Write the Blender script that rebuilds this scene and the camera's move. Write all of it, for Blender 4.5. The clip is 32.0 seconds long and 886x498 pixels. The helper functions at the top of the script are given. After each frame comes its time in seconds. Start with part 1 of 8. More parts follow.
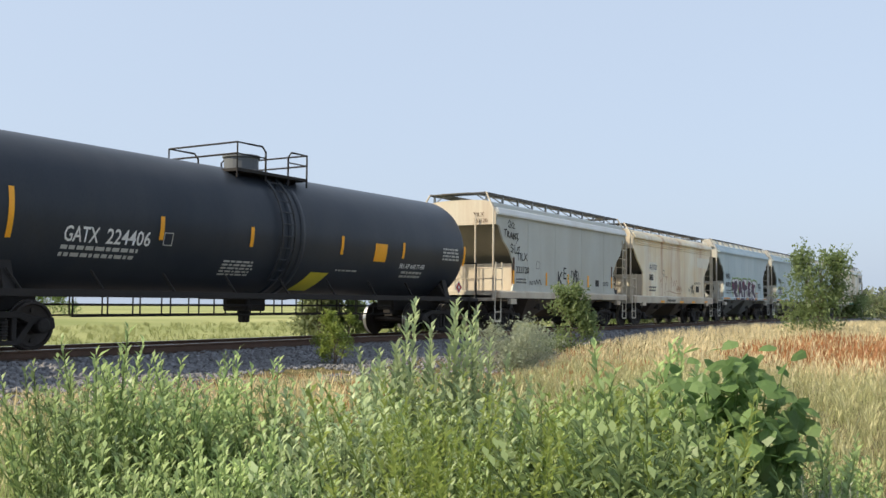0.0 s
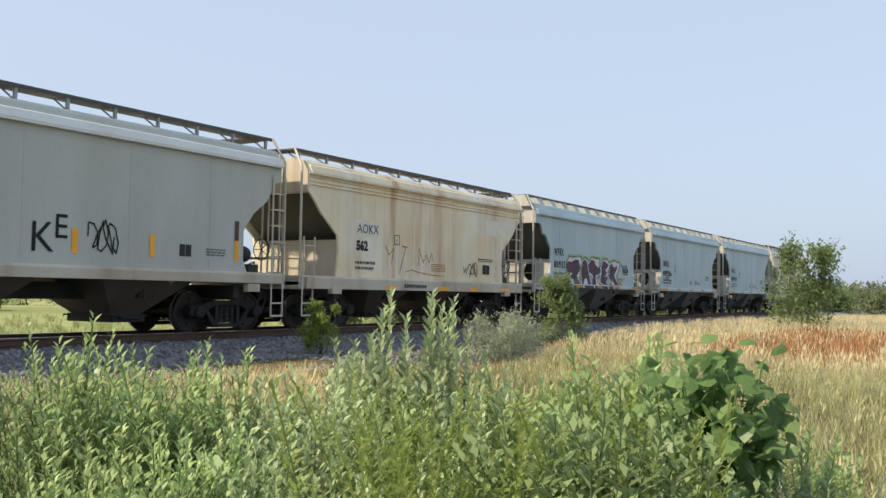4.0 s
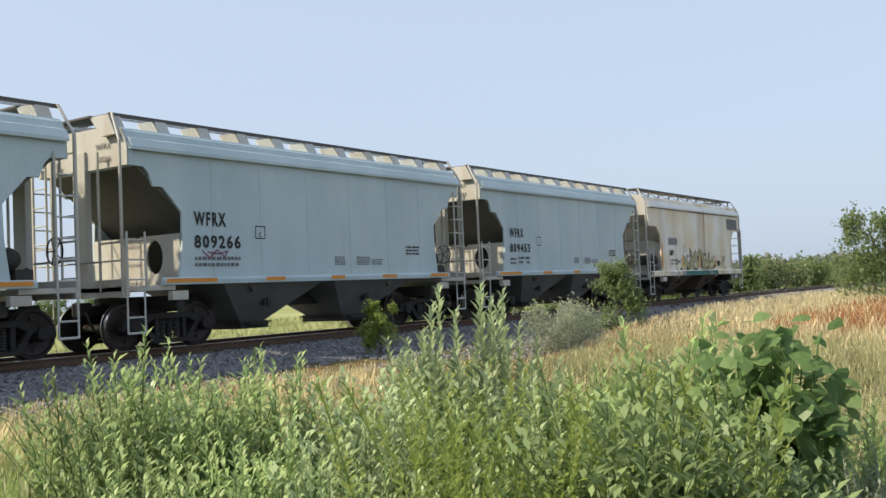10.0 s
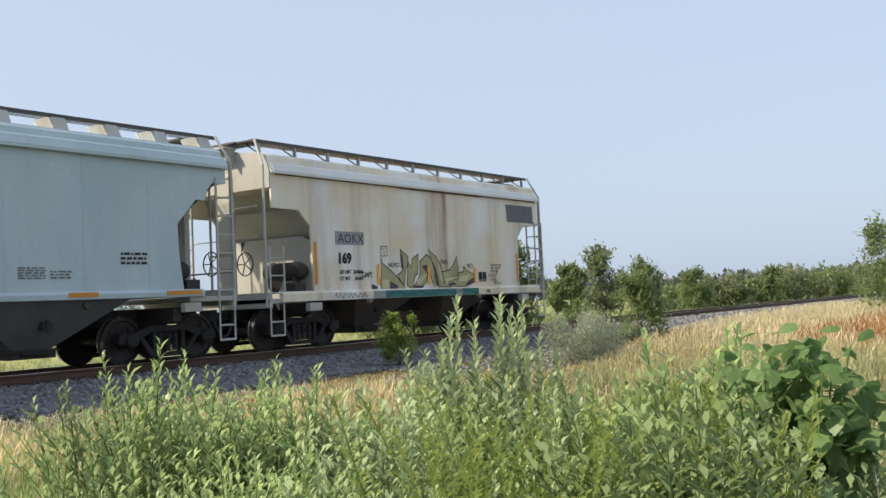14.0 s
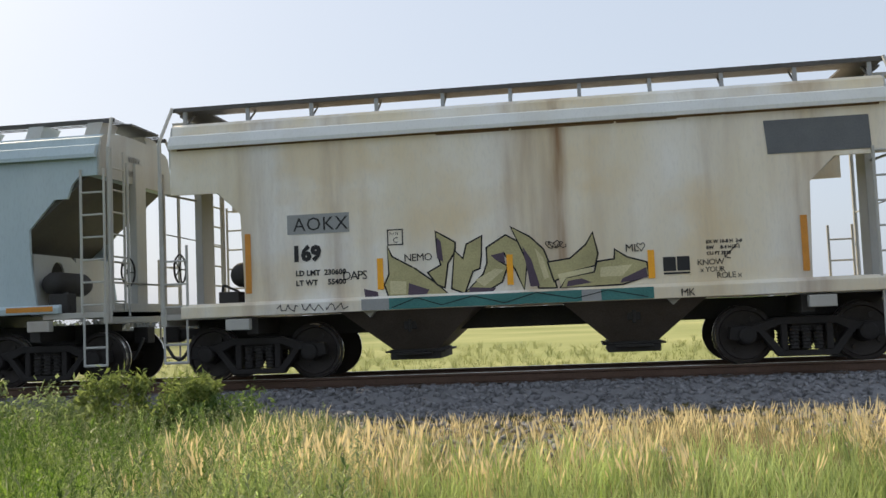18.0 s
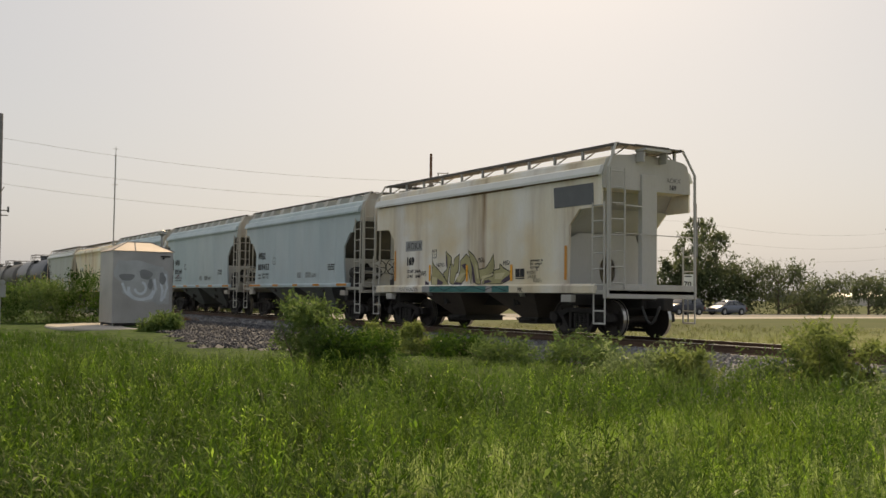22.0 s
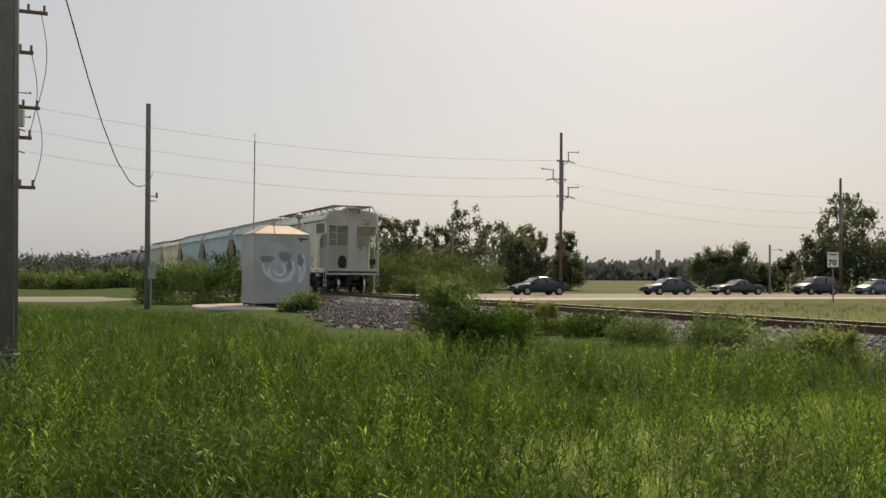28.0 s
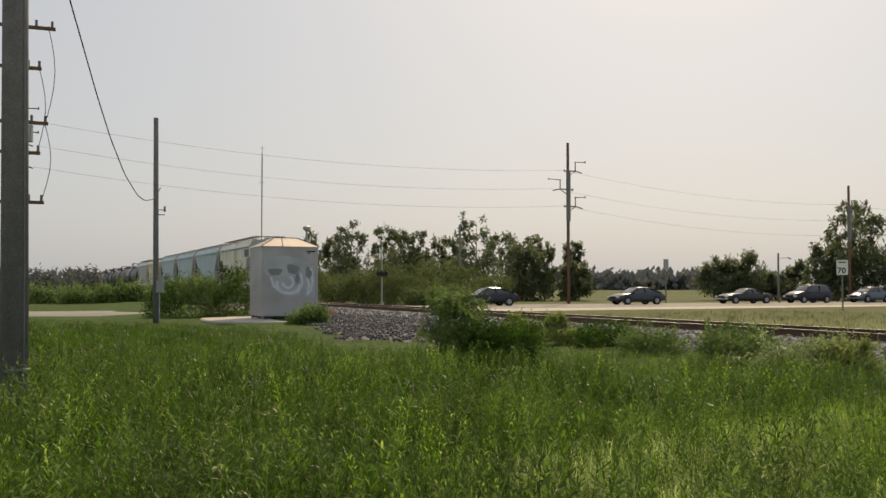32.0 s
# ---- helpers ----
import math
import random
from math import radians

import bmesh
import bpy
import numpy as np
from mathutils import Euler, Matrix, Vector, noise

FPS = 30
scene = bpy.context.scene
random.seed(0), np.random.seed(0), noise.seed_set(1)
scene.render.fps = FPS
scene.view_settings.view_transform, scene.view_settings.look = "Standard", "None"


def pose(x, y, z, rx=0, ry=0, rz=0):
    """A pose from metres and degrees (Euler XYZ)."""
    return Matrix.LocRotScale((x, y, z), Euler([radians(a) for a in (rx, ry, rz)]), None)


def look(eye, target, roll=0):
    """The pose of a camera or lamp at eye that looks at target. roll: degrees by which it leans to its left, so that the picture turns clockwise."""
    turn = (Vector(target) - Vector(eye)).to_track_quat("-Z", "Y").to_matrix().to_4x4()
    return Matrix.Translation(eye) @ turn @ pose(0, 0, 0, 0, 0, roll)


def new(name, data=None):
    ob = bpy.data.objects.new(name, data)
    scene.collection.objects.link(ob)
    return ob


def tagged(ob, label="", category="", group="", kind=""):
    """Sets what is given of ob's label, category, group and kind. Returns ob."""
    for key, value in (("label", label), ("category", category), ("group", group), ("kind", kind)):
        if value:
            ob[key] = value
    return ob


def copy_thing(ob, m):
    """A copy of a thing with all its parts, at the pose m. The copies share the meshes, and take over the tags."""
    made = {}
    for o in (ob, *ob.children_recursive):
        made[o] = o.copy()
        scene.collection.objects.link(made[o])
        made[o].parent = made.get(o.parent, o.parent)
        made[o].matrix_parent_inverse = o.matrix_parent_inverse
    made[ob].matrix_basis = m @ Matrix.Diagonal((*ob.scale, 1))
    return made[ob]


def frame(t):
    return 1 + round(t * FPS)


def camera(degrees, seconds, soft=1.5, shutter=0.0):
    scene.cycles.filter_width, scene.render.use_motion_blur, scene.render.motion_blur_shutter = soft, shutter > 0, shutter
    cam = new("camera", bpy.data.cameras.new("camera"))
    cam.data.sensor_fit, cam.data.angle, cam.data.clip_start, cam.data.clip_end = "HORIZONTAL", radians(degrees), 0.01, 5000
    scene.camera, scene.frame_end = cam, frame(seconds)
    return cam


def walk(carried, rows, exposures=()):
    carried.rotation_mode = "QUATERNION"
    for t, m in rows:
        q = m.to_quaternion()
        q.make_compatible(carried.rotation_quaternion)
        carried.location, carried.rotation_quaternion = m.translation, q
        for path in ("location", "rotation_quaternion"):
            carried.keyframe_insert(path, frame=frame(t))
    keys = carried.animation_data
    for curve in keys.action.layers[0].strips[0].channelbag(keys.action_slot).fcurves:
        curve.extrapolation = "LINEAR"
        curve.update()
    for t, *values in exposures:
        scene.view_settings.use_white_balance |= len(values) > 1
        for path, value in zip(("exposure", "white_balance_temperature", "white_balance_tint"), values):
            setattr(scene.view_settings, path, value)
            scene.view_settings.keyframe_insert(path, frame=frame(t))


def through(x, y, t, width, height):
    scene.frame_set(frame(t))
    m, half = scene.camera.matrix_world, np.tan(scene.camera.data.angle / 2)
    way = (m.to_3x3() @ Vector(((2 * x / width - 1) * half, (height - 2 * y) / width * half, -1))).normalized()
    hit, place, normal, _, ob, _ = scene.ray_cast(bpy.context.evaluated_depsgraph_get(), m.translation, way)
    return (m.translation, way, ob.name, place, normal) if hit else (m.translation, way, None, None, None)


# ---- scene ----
cam = camera(49.2, 32.0, shutter=0.0)
EYE_Z = 1.65
# seconds, sway of the hand-held camera east and north, yaw (left of the view square to the track), pitch, roll
PATH = [
    (0.0, -0.271, 0.025, -58.14, 3.17, -0.53),
    (0.5, -0.267, 0.021, -58.38, 3.45, -0.38),
    (1.0, -0.256, 0.016, -58.39, 3.59, -0.51),
    (1.5, -0.243, 0.014, -58.42, 3.30, -0.95),
    (2.0, -0.234, 0.012, -58.65, 3.17, -0.97),
    (2.5, -0.221, 0.010, -58.84, 2.74, -0.68),
    (3.0, -0.196, 0.016, -58.87, 2.50, -0.77),
    (3.5, -0.161, 0.021, -58.96, 2.53, -1.09),
    (5.5, -0.129, 0.017, -57.79, 3.19, 0.06),
    (6.0, -0.107, 0.011, -56.82, 3.26, -1.03),
    (6.5, -0.094, 0.010, -56.00, 3.90, -1.18),
    (7.0, -0.086, 0.016, -56.18, 3.79, -0.16),
    (7.5, -0.077, 0.024, -56.33, 3.62, 0.45),
    (8.0, -0.073, 0.023, -56.14, 3.88, 0.68),
    (8.5, -0.082, 0.014, -55.83, 4.49, 0.77),
    (9.0, -0.097, -0.000, -55.64, 4.19, 1.47),
    (9.5, -0.107, -0.014, -55.63, 3.19, 2.49),
    (10.0, -0.097, -0.015, -55.30, 2.36, 2.49),
    (10.5, -0.065, -0.001, -54.55, 1.87, 2.06),
    (11.0, -0.035, 0.008, -53.92, 1.83, 2.23),
    (11.5, -0.020, 0.008, -53.87, 2.10, 2.28),
    (12.0, -0.015, 0.013, -54.13, 2.49, 2.24),
    (12.5, -0.011, 0.022, -54.22, 3.23, 2.43),
    (13.0, -0.011, 0.025, -54.04, 3.31, 2.74),
    (13.5, -0.023, 0.025, -53.98, 2.88, 2.62),
    (15.5, -0.036, 0.035, -54.81, 4.49, 2.83),
    (16.0, -0.034, 0.047, -48.10, 4.40, 2.53),
    (16.5, -0.022, 0.038, -34.76, 4.31, 1.79),
    (17.0, -0.010, 0.017, -18.87, 4.24, 1.81),
    (17.5, -0.003, 0.003, -4.84, 3.91, 2.03),
    (18.0, -0.004, 0.003, 8.28, 3.97, 2.36),
    (18.5, -0.016, 0.018, 22.22, 4.35, 2.13),
    (19.0, -0.022, 0.038, 33.77, 4.56, 1.55),
    (19.5, 0.005, 0.060, 44.54, 4.30, 0.68),
    (20.0, 0.057, 0.085, 52.13, 3.99, -0.24),
    (20.5, 0.099, 0.109, 55.26, 3.54, -0.26),
    (21.0, 0.125, 0.120, 56.96, 3.07, -0.44),
    (21.5, 0.142, 0.111, 57.88, 2.92, -0.62),
    (22.0, 0.151, 0.082, 58.38, 2.83, -0.70),
    (22.5, 0.150, 0.048, 59.22, 2.76, -0.66),
    (23.0, 0.145, 0.029, 60.09, 2.49, -0.58),
    (23.5, 0.143, 0.027, 60.55, 2.67, -0.63),
    (24.0, 0.143, 0.028, 60.40, 2.90, -0.79),
    (24.5, 0.145, 0.025, 60.21, 2.90, -0.73),
    (25.0, 0.149, 0.022, 61.07, 2.46, -0.55),
    (25.5, 0.145, 0.022, 62.92, 1.71, -0.48),
    (26.0, 0.127, 0.022, 64.86, 1.05, -0.73),
    (26.5, 0.101, 0.022, 65.64, 1.06, -0.82),
    (28.5, 0.079, 0.020, 66.25, 1.76, -0.30),
    (29.0, 0.073, 0.017, 66.58, 1.89, -0.11),
    (29.5, 0.074, 0.017, 66.78, 2.02, -0.05),
    (30.0, 0.070, 0.016, 67.07, 2.18, -0.05),
    (30.5, 0.058, 0.009, 67.21, 2.10, -0.32),
    (31.0, 0.045, 0.003, 66.84, 2.06, -0.46),
    (31.5, 0.037, 0.002, 66.44, 2.17, -0.34),
    (32.0, 0.032, 0.001, 66.49, 2.25, 0.03),
]

EXPOSURES = [(0.0, 0.17, 6600, 9), (13.5, 0.17, 6600, 9), (16.0, 0.05, 6550, 9), (17.0, 0.18, 6700, 10), (18.5, 0.04, 7300, 10), (19.3, -0.08, 7900, 11), (21.0, -0.2, 8500, 13), (23.0, -0.3, 8300, 12), (24.5, -0.37, 8200, 12), (26.5, -0.34, 8100, 11), (32.0, -0.31, 8000, 11)]
walk(cam, [(t, pose(ex, ey, EYE_Z, 90 + p, r, y)) for t, ex, ey, y, p, r in PATH], EXPOSURES)

# ---- light: a hazy summer sky, the sun behind the train and to the left ----
SUN_AZ, SUN_EL = 52.0, 42.0
world = bpy.data.worlds.new("world")
scene.world = world
world.use_nodes = True
wn, wl = world.node_tree.nodes, world.node_tree.links
sky = wn.new("ShaderNodeTexSky")
sky.sky_type = "NISHITA"
sky.sun_disc = False
sky.sun_elevation, sky.sun_rotation = radians(SUN_EL), radians(-SUN_AZ)
sky.altitude, sky.air_density, sky.dust_density, sky.ozone_density = 200.0, 1.0, 4.0, 2.0
wl.new(sky.outputs[0], wn["Background"].inputs[0])
wn["Background"].inputs[1].default_value = 0.037
haze = wn.new("ShaderNodeBackground")
haze.inputs[0].default_value, haze.inputs[1].default_value = (0.5, 0.59, 0.735, 1), 0.88
both = wn.new("ShaderNodeAddShader")
wl.new(wn["Background"].outputs[0], both.inputs[0])
wl.new(haze.outputs[0], both.inputs[1])
wl.new(both.outputs[0], wn["World Output"].inputs[0])
sun = new("sun", bpy.data.lights.new("sun", "SUN"))
sun.data.energy, sun.data.angle, sun.data.color = 5.0, radians(1.2), (1.0, 0.87, 0.66)
SUN_DIR = Vector((-math.sin(radians(SUN_AZ)) * math.cos(radians(SUN_EL)), math.cos(radians(SUN_AZ)) * math.cos(radians(SUN_EL)), math.sin(radians(SUN_EL))))
sun.matrix_world = look(SUN_DIR * 300, (0, 0, 0))


# ---- materials ----
def mat(name, color, rough=0.6, metal=0.0, scale=3.0, spread=0.15, bump=0.0, fine=40.0, spec=0.5, island=0.0, obj_random=0.0):
    """A plain procedural surface: colour that varies at two scales, roughness, fine relief."""
    m = bpy.data.materials.new(name)
    m.use_nodes = True
    n, l = m.node_tree.nodes, m.node_tree.links
    b = n["Principled BSDF"]
    b.inputs["Roughness"].default_value, b.inputs["Metallic"].default_value = rough, metal
    b.inputs["Specular IOR Level"].default_value = spec
    co = n.new("ShaderNodeTexCoord")
    big, small = n.new("ShaderNodeTexNoise"), n.new("ShaderNodeTexNoise")
    big.inputs["Scale"].default_value, small.inputs["Scale"].default_value = scale, fine
    big.inputs["Detail"].default_value = 5.0
    l.new(co.outputs["Object"], big.inputs["Vector"])
    l.new(co.outputs["Object"], small.inputs["Vector"])
    add = n.new("ShaderNodeMath")
    add.operation = "ADD"
    l.new(big.outputs[0], add.inputs[0])
    l.new(small.outputs[0], add.inputs[1])
    total = add
    for kind, amount in (("ShaderNodeNewGeometry", island), ("ShaderNodeObjectInfo", obj_random)):
        if amount:
            g = n.new(kind)
            mul = n.new("ShaderNodeMath")
            mul.operation = "MULTIPLY_ADD"
            mul.inputs[1].default_value = amount
            l.new(g.outputs["Random Per Island" if island and kind.endswith("Geometry") else "Random"], mul.inputs[0])
            l.new(total.outputs[0], mul.inputs[2])
            total = mul
    ramp = n.new("ShaderNodeMapRange")
    top = 1.5 + island + obj_random
    ramp.inputs[1].default_value, ramp.inputs[2].default_value = 0.5, top
    ramp.inputs[3].default_value, ramp.inputs[4].default_value = 1.0 - spread, 1.0 + spread
    l.new(total.outputs[0], ramp.inputs[0])
    mix = n.new("ShaderNodeVectorMath")
    mix.operation = "SCALE"
    mix.inputs[0].default_value = color[:3]
    l.new(ramp.outputs[0], mix.inputs["Scale"])
    l.new(mix.outputs[0], b.inputs["Base Color"])
    if bump:
        bp = n.new("ShaderNodeBump")
        bp.inputs["Strength"].default_value, bp.inputs["Distance"].default_value = bump, 0.02
        l.new(small.outputs[0], bp.inputs["Height"])
        l.new(bp.outputs[0], b.inputs["Normal"])
    return m


def leaf(name, dark, light, through=0.45, tip=None, patch=0.0):
    """Foliage: colour varies from piece to piece, light passes through; tip: the colour towards the top of the plant; patch: how much it varies from clump to clump."""
    m = bpy.data.materials.new(name)
    m.use_nodes = True
    n, l = m.node_tree.nodes, m.node_tree.links
    n.remove(n["Principled BSDF"])
    g = n.new("ShaderNodeNewGeometry")
    co = n.new("ShaderNodeTexCoord")
    noi = n.new("ShaderNodeTexNoise")
    noi.inputs["Scale"].default_value, noi.inputs["Detail"].default_value = 0.5, 5.0
    l.new(co.outputs["Object"], noi.inputs["Vector"])
    mx = n.new("ShaderNodeMix")
    mx.data_type = "RGBA"
    mx.inputs[6].default_value, mx.inputs[7].default_value = (*dark, 1), (*light, 1)
    sm = n.new("ShaderNodeMath")
    sm.operation = "MULTIPLY_ADD"
    sm.inputs[1].default_value = 0.55
    l.new(g.outputs["Random Per Island"], sm.inputs[0])
    mr = n.new("ShaderNodeMapRange")
    mr.inputs[1].default_value, mr.inputs[2].default_value, mr.inputs[4].default_value = 0.35, 0.68, 0.45
    l.new(noi.outputs[0], mr.inputs[0])
    l.new(mr.outputs[0], sm.inputs[2])
    l.new(sm.outputs[0], mx.inputs[0])
    last = mx.outputs[2]
    # paler tops over darker feet put sunlit tips and deep shade into the colour
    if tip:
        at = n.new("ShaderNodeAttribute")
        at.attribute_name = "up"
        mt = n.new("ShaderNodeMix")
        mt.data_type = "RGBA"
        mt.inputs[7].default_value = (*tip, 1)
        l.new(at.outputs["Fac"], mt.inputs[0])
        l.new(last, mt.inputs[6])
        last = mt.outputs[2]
    if patch:
        pn, pr, hs = n.new("ShaderNodeTexNoise"), n.new("ShaderNodeMapRange"), n.new("ShaderNodeHueSaturation")
        pn.inputs["Scale"].default_value, pn.inputs["Detail"].default_value = 1.3, 3.0
        pr.inputs[1].default_value, pr.inputs[2].default_value = 0.34, 0.66
        pr.inputs[3].default_value, pr.inputs[4].default_value = 1 - patch, 1 + patch
        l.new(co.outputs["Object"], pn.inputs["Vector"])
        l.new(pn.outputs[0], pr.inputs[0])
        l.new(pr.outputs[0], hs.inputs["Value"])
        l.new(last, hs.inputs["Color"])
        last = hs.outputs[0]
    df, tl, gl = n.new("ShaderNodeBsdfDiffuse"), n.new("ShaderNodeBsdfTranslucent"), n.new("ShaderNodeBsdfGlossy")
    gl.inputs["Roughness"].default_value = 0.38
    for s in (df, tl):
        l.new(last, s.inputs["Color"])
    m1, m2 = n.new("ShaderNodeMixShader"), n.new("ShaderNodeMixShader")
    m1.inputs[0].default_value, m2.inputs[0].default_value = through, 0.016
    l.new(df.outputs[0], m1.inputs[1])
    l.new(tl.outputs[0], m1.inputs[2])
    l.new(m1.outputs[0], m2.inputs[1])
    l.new(gl.outputs[0], m2.inputs[2])
    l.new(m2.outputs[0], n["Material Output"].inputs[0])
    return m


def car_paint(name, base, streak, rust, dirt=0.35, rust_amount=0.3, center=None, rough=0.5, patches=0.0):
    """Weathered car paint: vertical streaks, rust that runs down from the eave, dust near the sill; center: (x, half width) of one heavy rust run."""
    m = bpy.data.materials.new(name)
    m.use_nodes = True
    n, l = m.node_tree.nodes, m.node_tree.links
    b = n["Principled BSDF"]
    b.inputs["Roughness"].default_value = rough
    b.inputs["Specular IOR Level"].default_value = 0.2
    co = n.new("ShaderNodeTexCoord")

    def noise_at(sx, sy, sz, detail, lo, hi):
        mp, no, mr = n.new("ShaderNodeMapping"), n.new("ShaderNodeTexNoise"), n.new("ShaderNodeMapRange")
        mp.inputs["Scale"].default_value = (sx, sy, sz)
        no.inputs["Scale"].default_value, no.inputs["Detail"].default_value = 1.0, detail
        mr.inputs[1].default_value, mr.inputs[2].default_value = lo, hi
        l.new(co.outputs["Object"], mp.inputs[0])
        l.new(mp.outputs[0], no.inputs["Vector"])
        l.new(no.outputs[0], mr.inputs[0])
        return mr.outputs[0]

    def blend(f, amount, a, c):
        mu, mx = n.new("ShaderNodeMath"), n.new("ShaderNodeMix")
        mu.operation = "MULTIPLY"
        mu.inputs[1].default_value = amount
        l.new(f, mu.inputs[0])
        mx.data_type = "RGBA"
        l.new(mu.outputs[0], mx.inputs[0])
        if isinstance(a, tuple):
            mx.inputs[6].default_value = (*a, 1)
        else:
            l.new(a, mx.inputs[6])
        mx.inputs[7].default_value = (*c, 1)
        return mx.outputs[2]

    col = blend(noise_at(0.85, 0.85, 0.26, 5, 0.36, 0.68), 0.8, base, streak)
    col = blend(noise_at(0.55, 0.55, 0.3, 5, 0.45, 0.75), dirt, col, tuple(0.62 * s + 0.05 for s in streak))
    col = blend(noise_at(1.7, 1.7, 0.16, 6, 0.52, 0.8), rust_amount, col, rust)
    if patches:
        col = blend(noise_at(0.6, 0.6, 0.75, 4, 0.47, 0.64), patches, col, (streak[0] * 0.96, streak[1] * 0.88, streak[2] * 0.76))
    col = blend(noise_at(30, 30, 9, 3, 0.5, 0.8), 0.25, col, tuple(0.6 * s for s in base))
    if center:
        sx = n.new("ShaderNodeSeparateXYZ")
        l.new(co.outputs["Object"], sx.inputs[0])
        for cx, hw, am in center:
            d, a, mr = n.new("ShaderNodeMath"), n.new("ShaderNodeMath"), n.new("ShaderNodeMapRange")
            d.operation, a.operation = "SUBTRACT", "ABSOLUTE"
            l.new(sx.outputs[0], d.inputs[0])
            d.inputs[1].default_value = cx
            l.new(d.outputs[0], a.inputs[0])
            mr.interpolation_type = "SMOOTHSTEP"
            mr.inputs[1].default_value, mr.inputs[2].default_value = hw, 0.0
            l.new(a.outputs[0], mr.inputs[0])
            w = n.new("ShaderNodeMath")
            w.operation = "MULTIPLY"
            l.new(mr.outputs[0], w.inputs[0])
            l.new(noise_at(5, 5, 0.5, 5, 0.3, 0.65), w.inputs[1])
            col = blend(w.outputs[0], am, col, rust)
    l.new(col, b.inputs["Base Color"])
    bp = n.new("ShaderNodeBump")
    bp.inputs["Strength"].default_value, bp.inputs["Distance"].default_value = 0.25, 0.03
    l.new(noise_at(0.9, 0.9, 0.5, 2, 0.0, 1.0), bp.inputs["Height"])
    l.new(bp.outputs[0], b.inputs["Normal"])
    return m


def glass(name, color, rough=0.03):
    m = mat(name, color, rough, 0.0, 2.0, 0.05, spec=0.9)
    return m


M_BLACK = mat("black_lettering", (0.02, 0.02, 0.022), 0.7, spread=0.2)
M_WHITE = mat("white_lettering", (0.75, 0.75, 0.73), 0.6, spread=0.1)
M_DIRT = mat("running_gear_grime", (0.022, 0.019, 0.018), 0.75, 0.2, 3, 0.4, 0.3)
M_UNDER = mat("underframe_grime", (0.034, 0.031, 0.029), 0.75, 0.0, 1.5, 0.45, 0.2)
M_WHEEL = mat("wheel_steel", (0.04, 0.033, 0.03), 0.6, 0.4, 4, 0.4, 0.1)
M_TREAD = mat("polished_tread", (0.5, 0.49, 0.47), 0.3, 1.0, 4, 0.1)
M_STEEL = mat("grating_steel", (0.1, 0.095, 0.09), 0.6, 0.4, 4, 0.3)
M_YELLOW = mat("reflective_yellow", (0.95, 0.42, 0.02), 0.45, spread=0.15)
P_TRIM = car_paint("clean_grey_trim_paint", (0.74, 0.76, 0.75), (0.68, 0.68, 0.63), (0.35, 0.25, 0.16), 0.2, 0.15)
M_ORANGE = mat("reflective_orange", (0.62, 0.25, 0.03), 0.5, spread=0.25)
M_PLACARD = mat("grey_panel", (0.12, 0.13, 0.14), 0.6, spread=0.2)
P_169 = car_paint("cream_grey_car_paint", (0.87, 0.86, 0.82), (0.77, 0.67, 0.47), (0.27, 0.15, 0.075), 0.25, 0.32, [(0.72, 0.2, 0.95), (0.2, 0.8, 0.45), (-4.2, 0.8, 0.35), (4.5, 0.6, 0.5), (-2.9, 0.35, 0.4), (3.0, 0.3, 0.25)], patches=0.6)
P_BLUE = car_paint("blue_grey_car_paint", (0.43, 0.535, 0.572), (0.54, 0.632, 0.66), (0.26, 0.24, 0.2), 0.25, 0.12)
P_TAN = car_paint("tan_car_paint", (0.9, 0.85, 0.7), (0.85, 0.71, 0.47), (0.47, 0.23, 0.09), 0.4, 0.5, [(-2.05, 0.4, 0.75), (-0.6, 1.3, 0.4), (0.4, 0.35, 0.4), (4.0, 0.6, 0.5), (-3.9, 0.5, 0.4)], patches=0.5)
P_GREY = car_paint("pale_grey_car_paint", (0.53, 0.555, 0.52), (0.48, 0.49, 0.44), (0.28, 0.2, 0.12), 0.3, 0.15)
P_END = car_paint("dusty_pale_end_paint", (0.5, 0.52, 0.5), (0.46, 0.42, 0.35), (0.3, 0.17, 0.09), 0.35, 0.5)
# the cream tint puts warm sunlight on the car ends into the paint
P_CREAM = car_paint("sun_tinted_cream_paint", (0.62, 0.58, 0.48), (0.53, 0.45, 0.35), (0.28, 0.14, 0.07), 0.45, 0.55)
P_169_END = car_paint("grey_end_paint", (0.5, 0.5, 0.48), (0.42, 0.41, 0.37), (0.3, 0.2, 0.12), 0.3, 0.2)
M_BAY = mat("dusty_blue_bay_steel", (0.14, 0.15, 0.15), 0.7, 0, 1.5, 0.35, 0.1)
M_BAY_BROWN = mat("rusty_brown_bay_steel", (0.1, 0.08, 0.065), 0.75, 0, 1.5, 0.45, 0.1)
# dirty slope sheets, darkened further: the shade of the end recess is in the colour
M_SLOPE = mat("grimy_shaded_slope_sheet", (0.105, 0.1, 0.088), 0.85, 0, 1.2, 0.35, 0.1)
M_SLOPE_PALE = mat("dusty_shaded_slope_sheet", (0.24, 0.22, 0.17), 0.85, 0, 1.2, 0.3, 0.1)
P_TANK = car_paint("black_tank_paint", (0.03, 0.037, 0.05), (0.045, 0.05, 0.06), (0.06, 0.055, 0.05), 0.3, 0.15, rough=0.36)
P_TANK_GREY = car_paint("dull_grey_tank_paint", (0.16, 0.15, 0.14), (0.11, 0.1, 0.09), (0.12, 0.07, 0.05), 0.5, 0.4)
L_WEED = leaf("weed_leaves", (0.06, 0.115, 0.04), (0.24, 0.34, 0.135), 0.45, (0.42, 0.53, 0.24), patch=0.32)
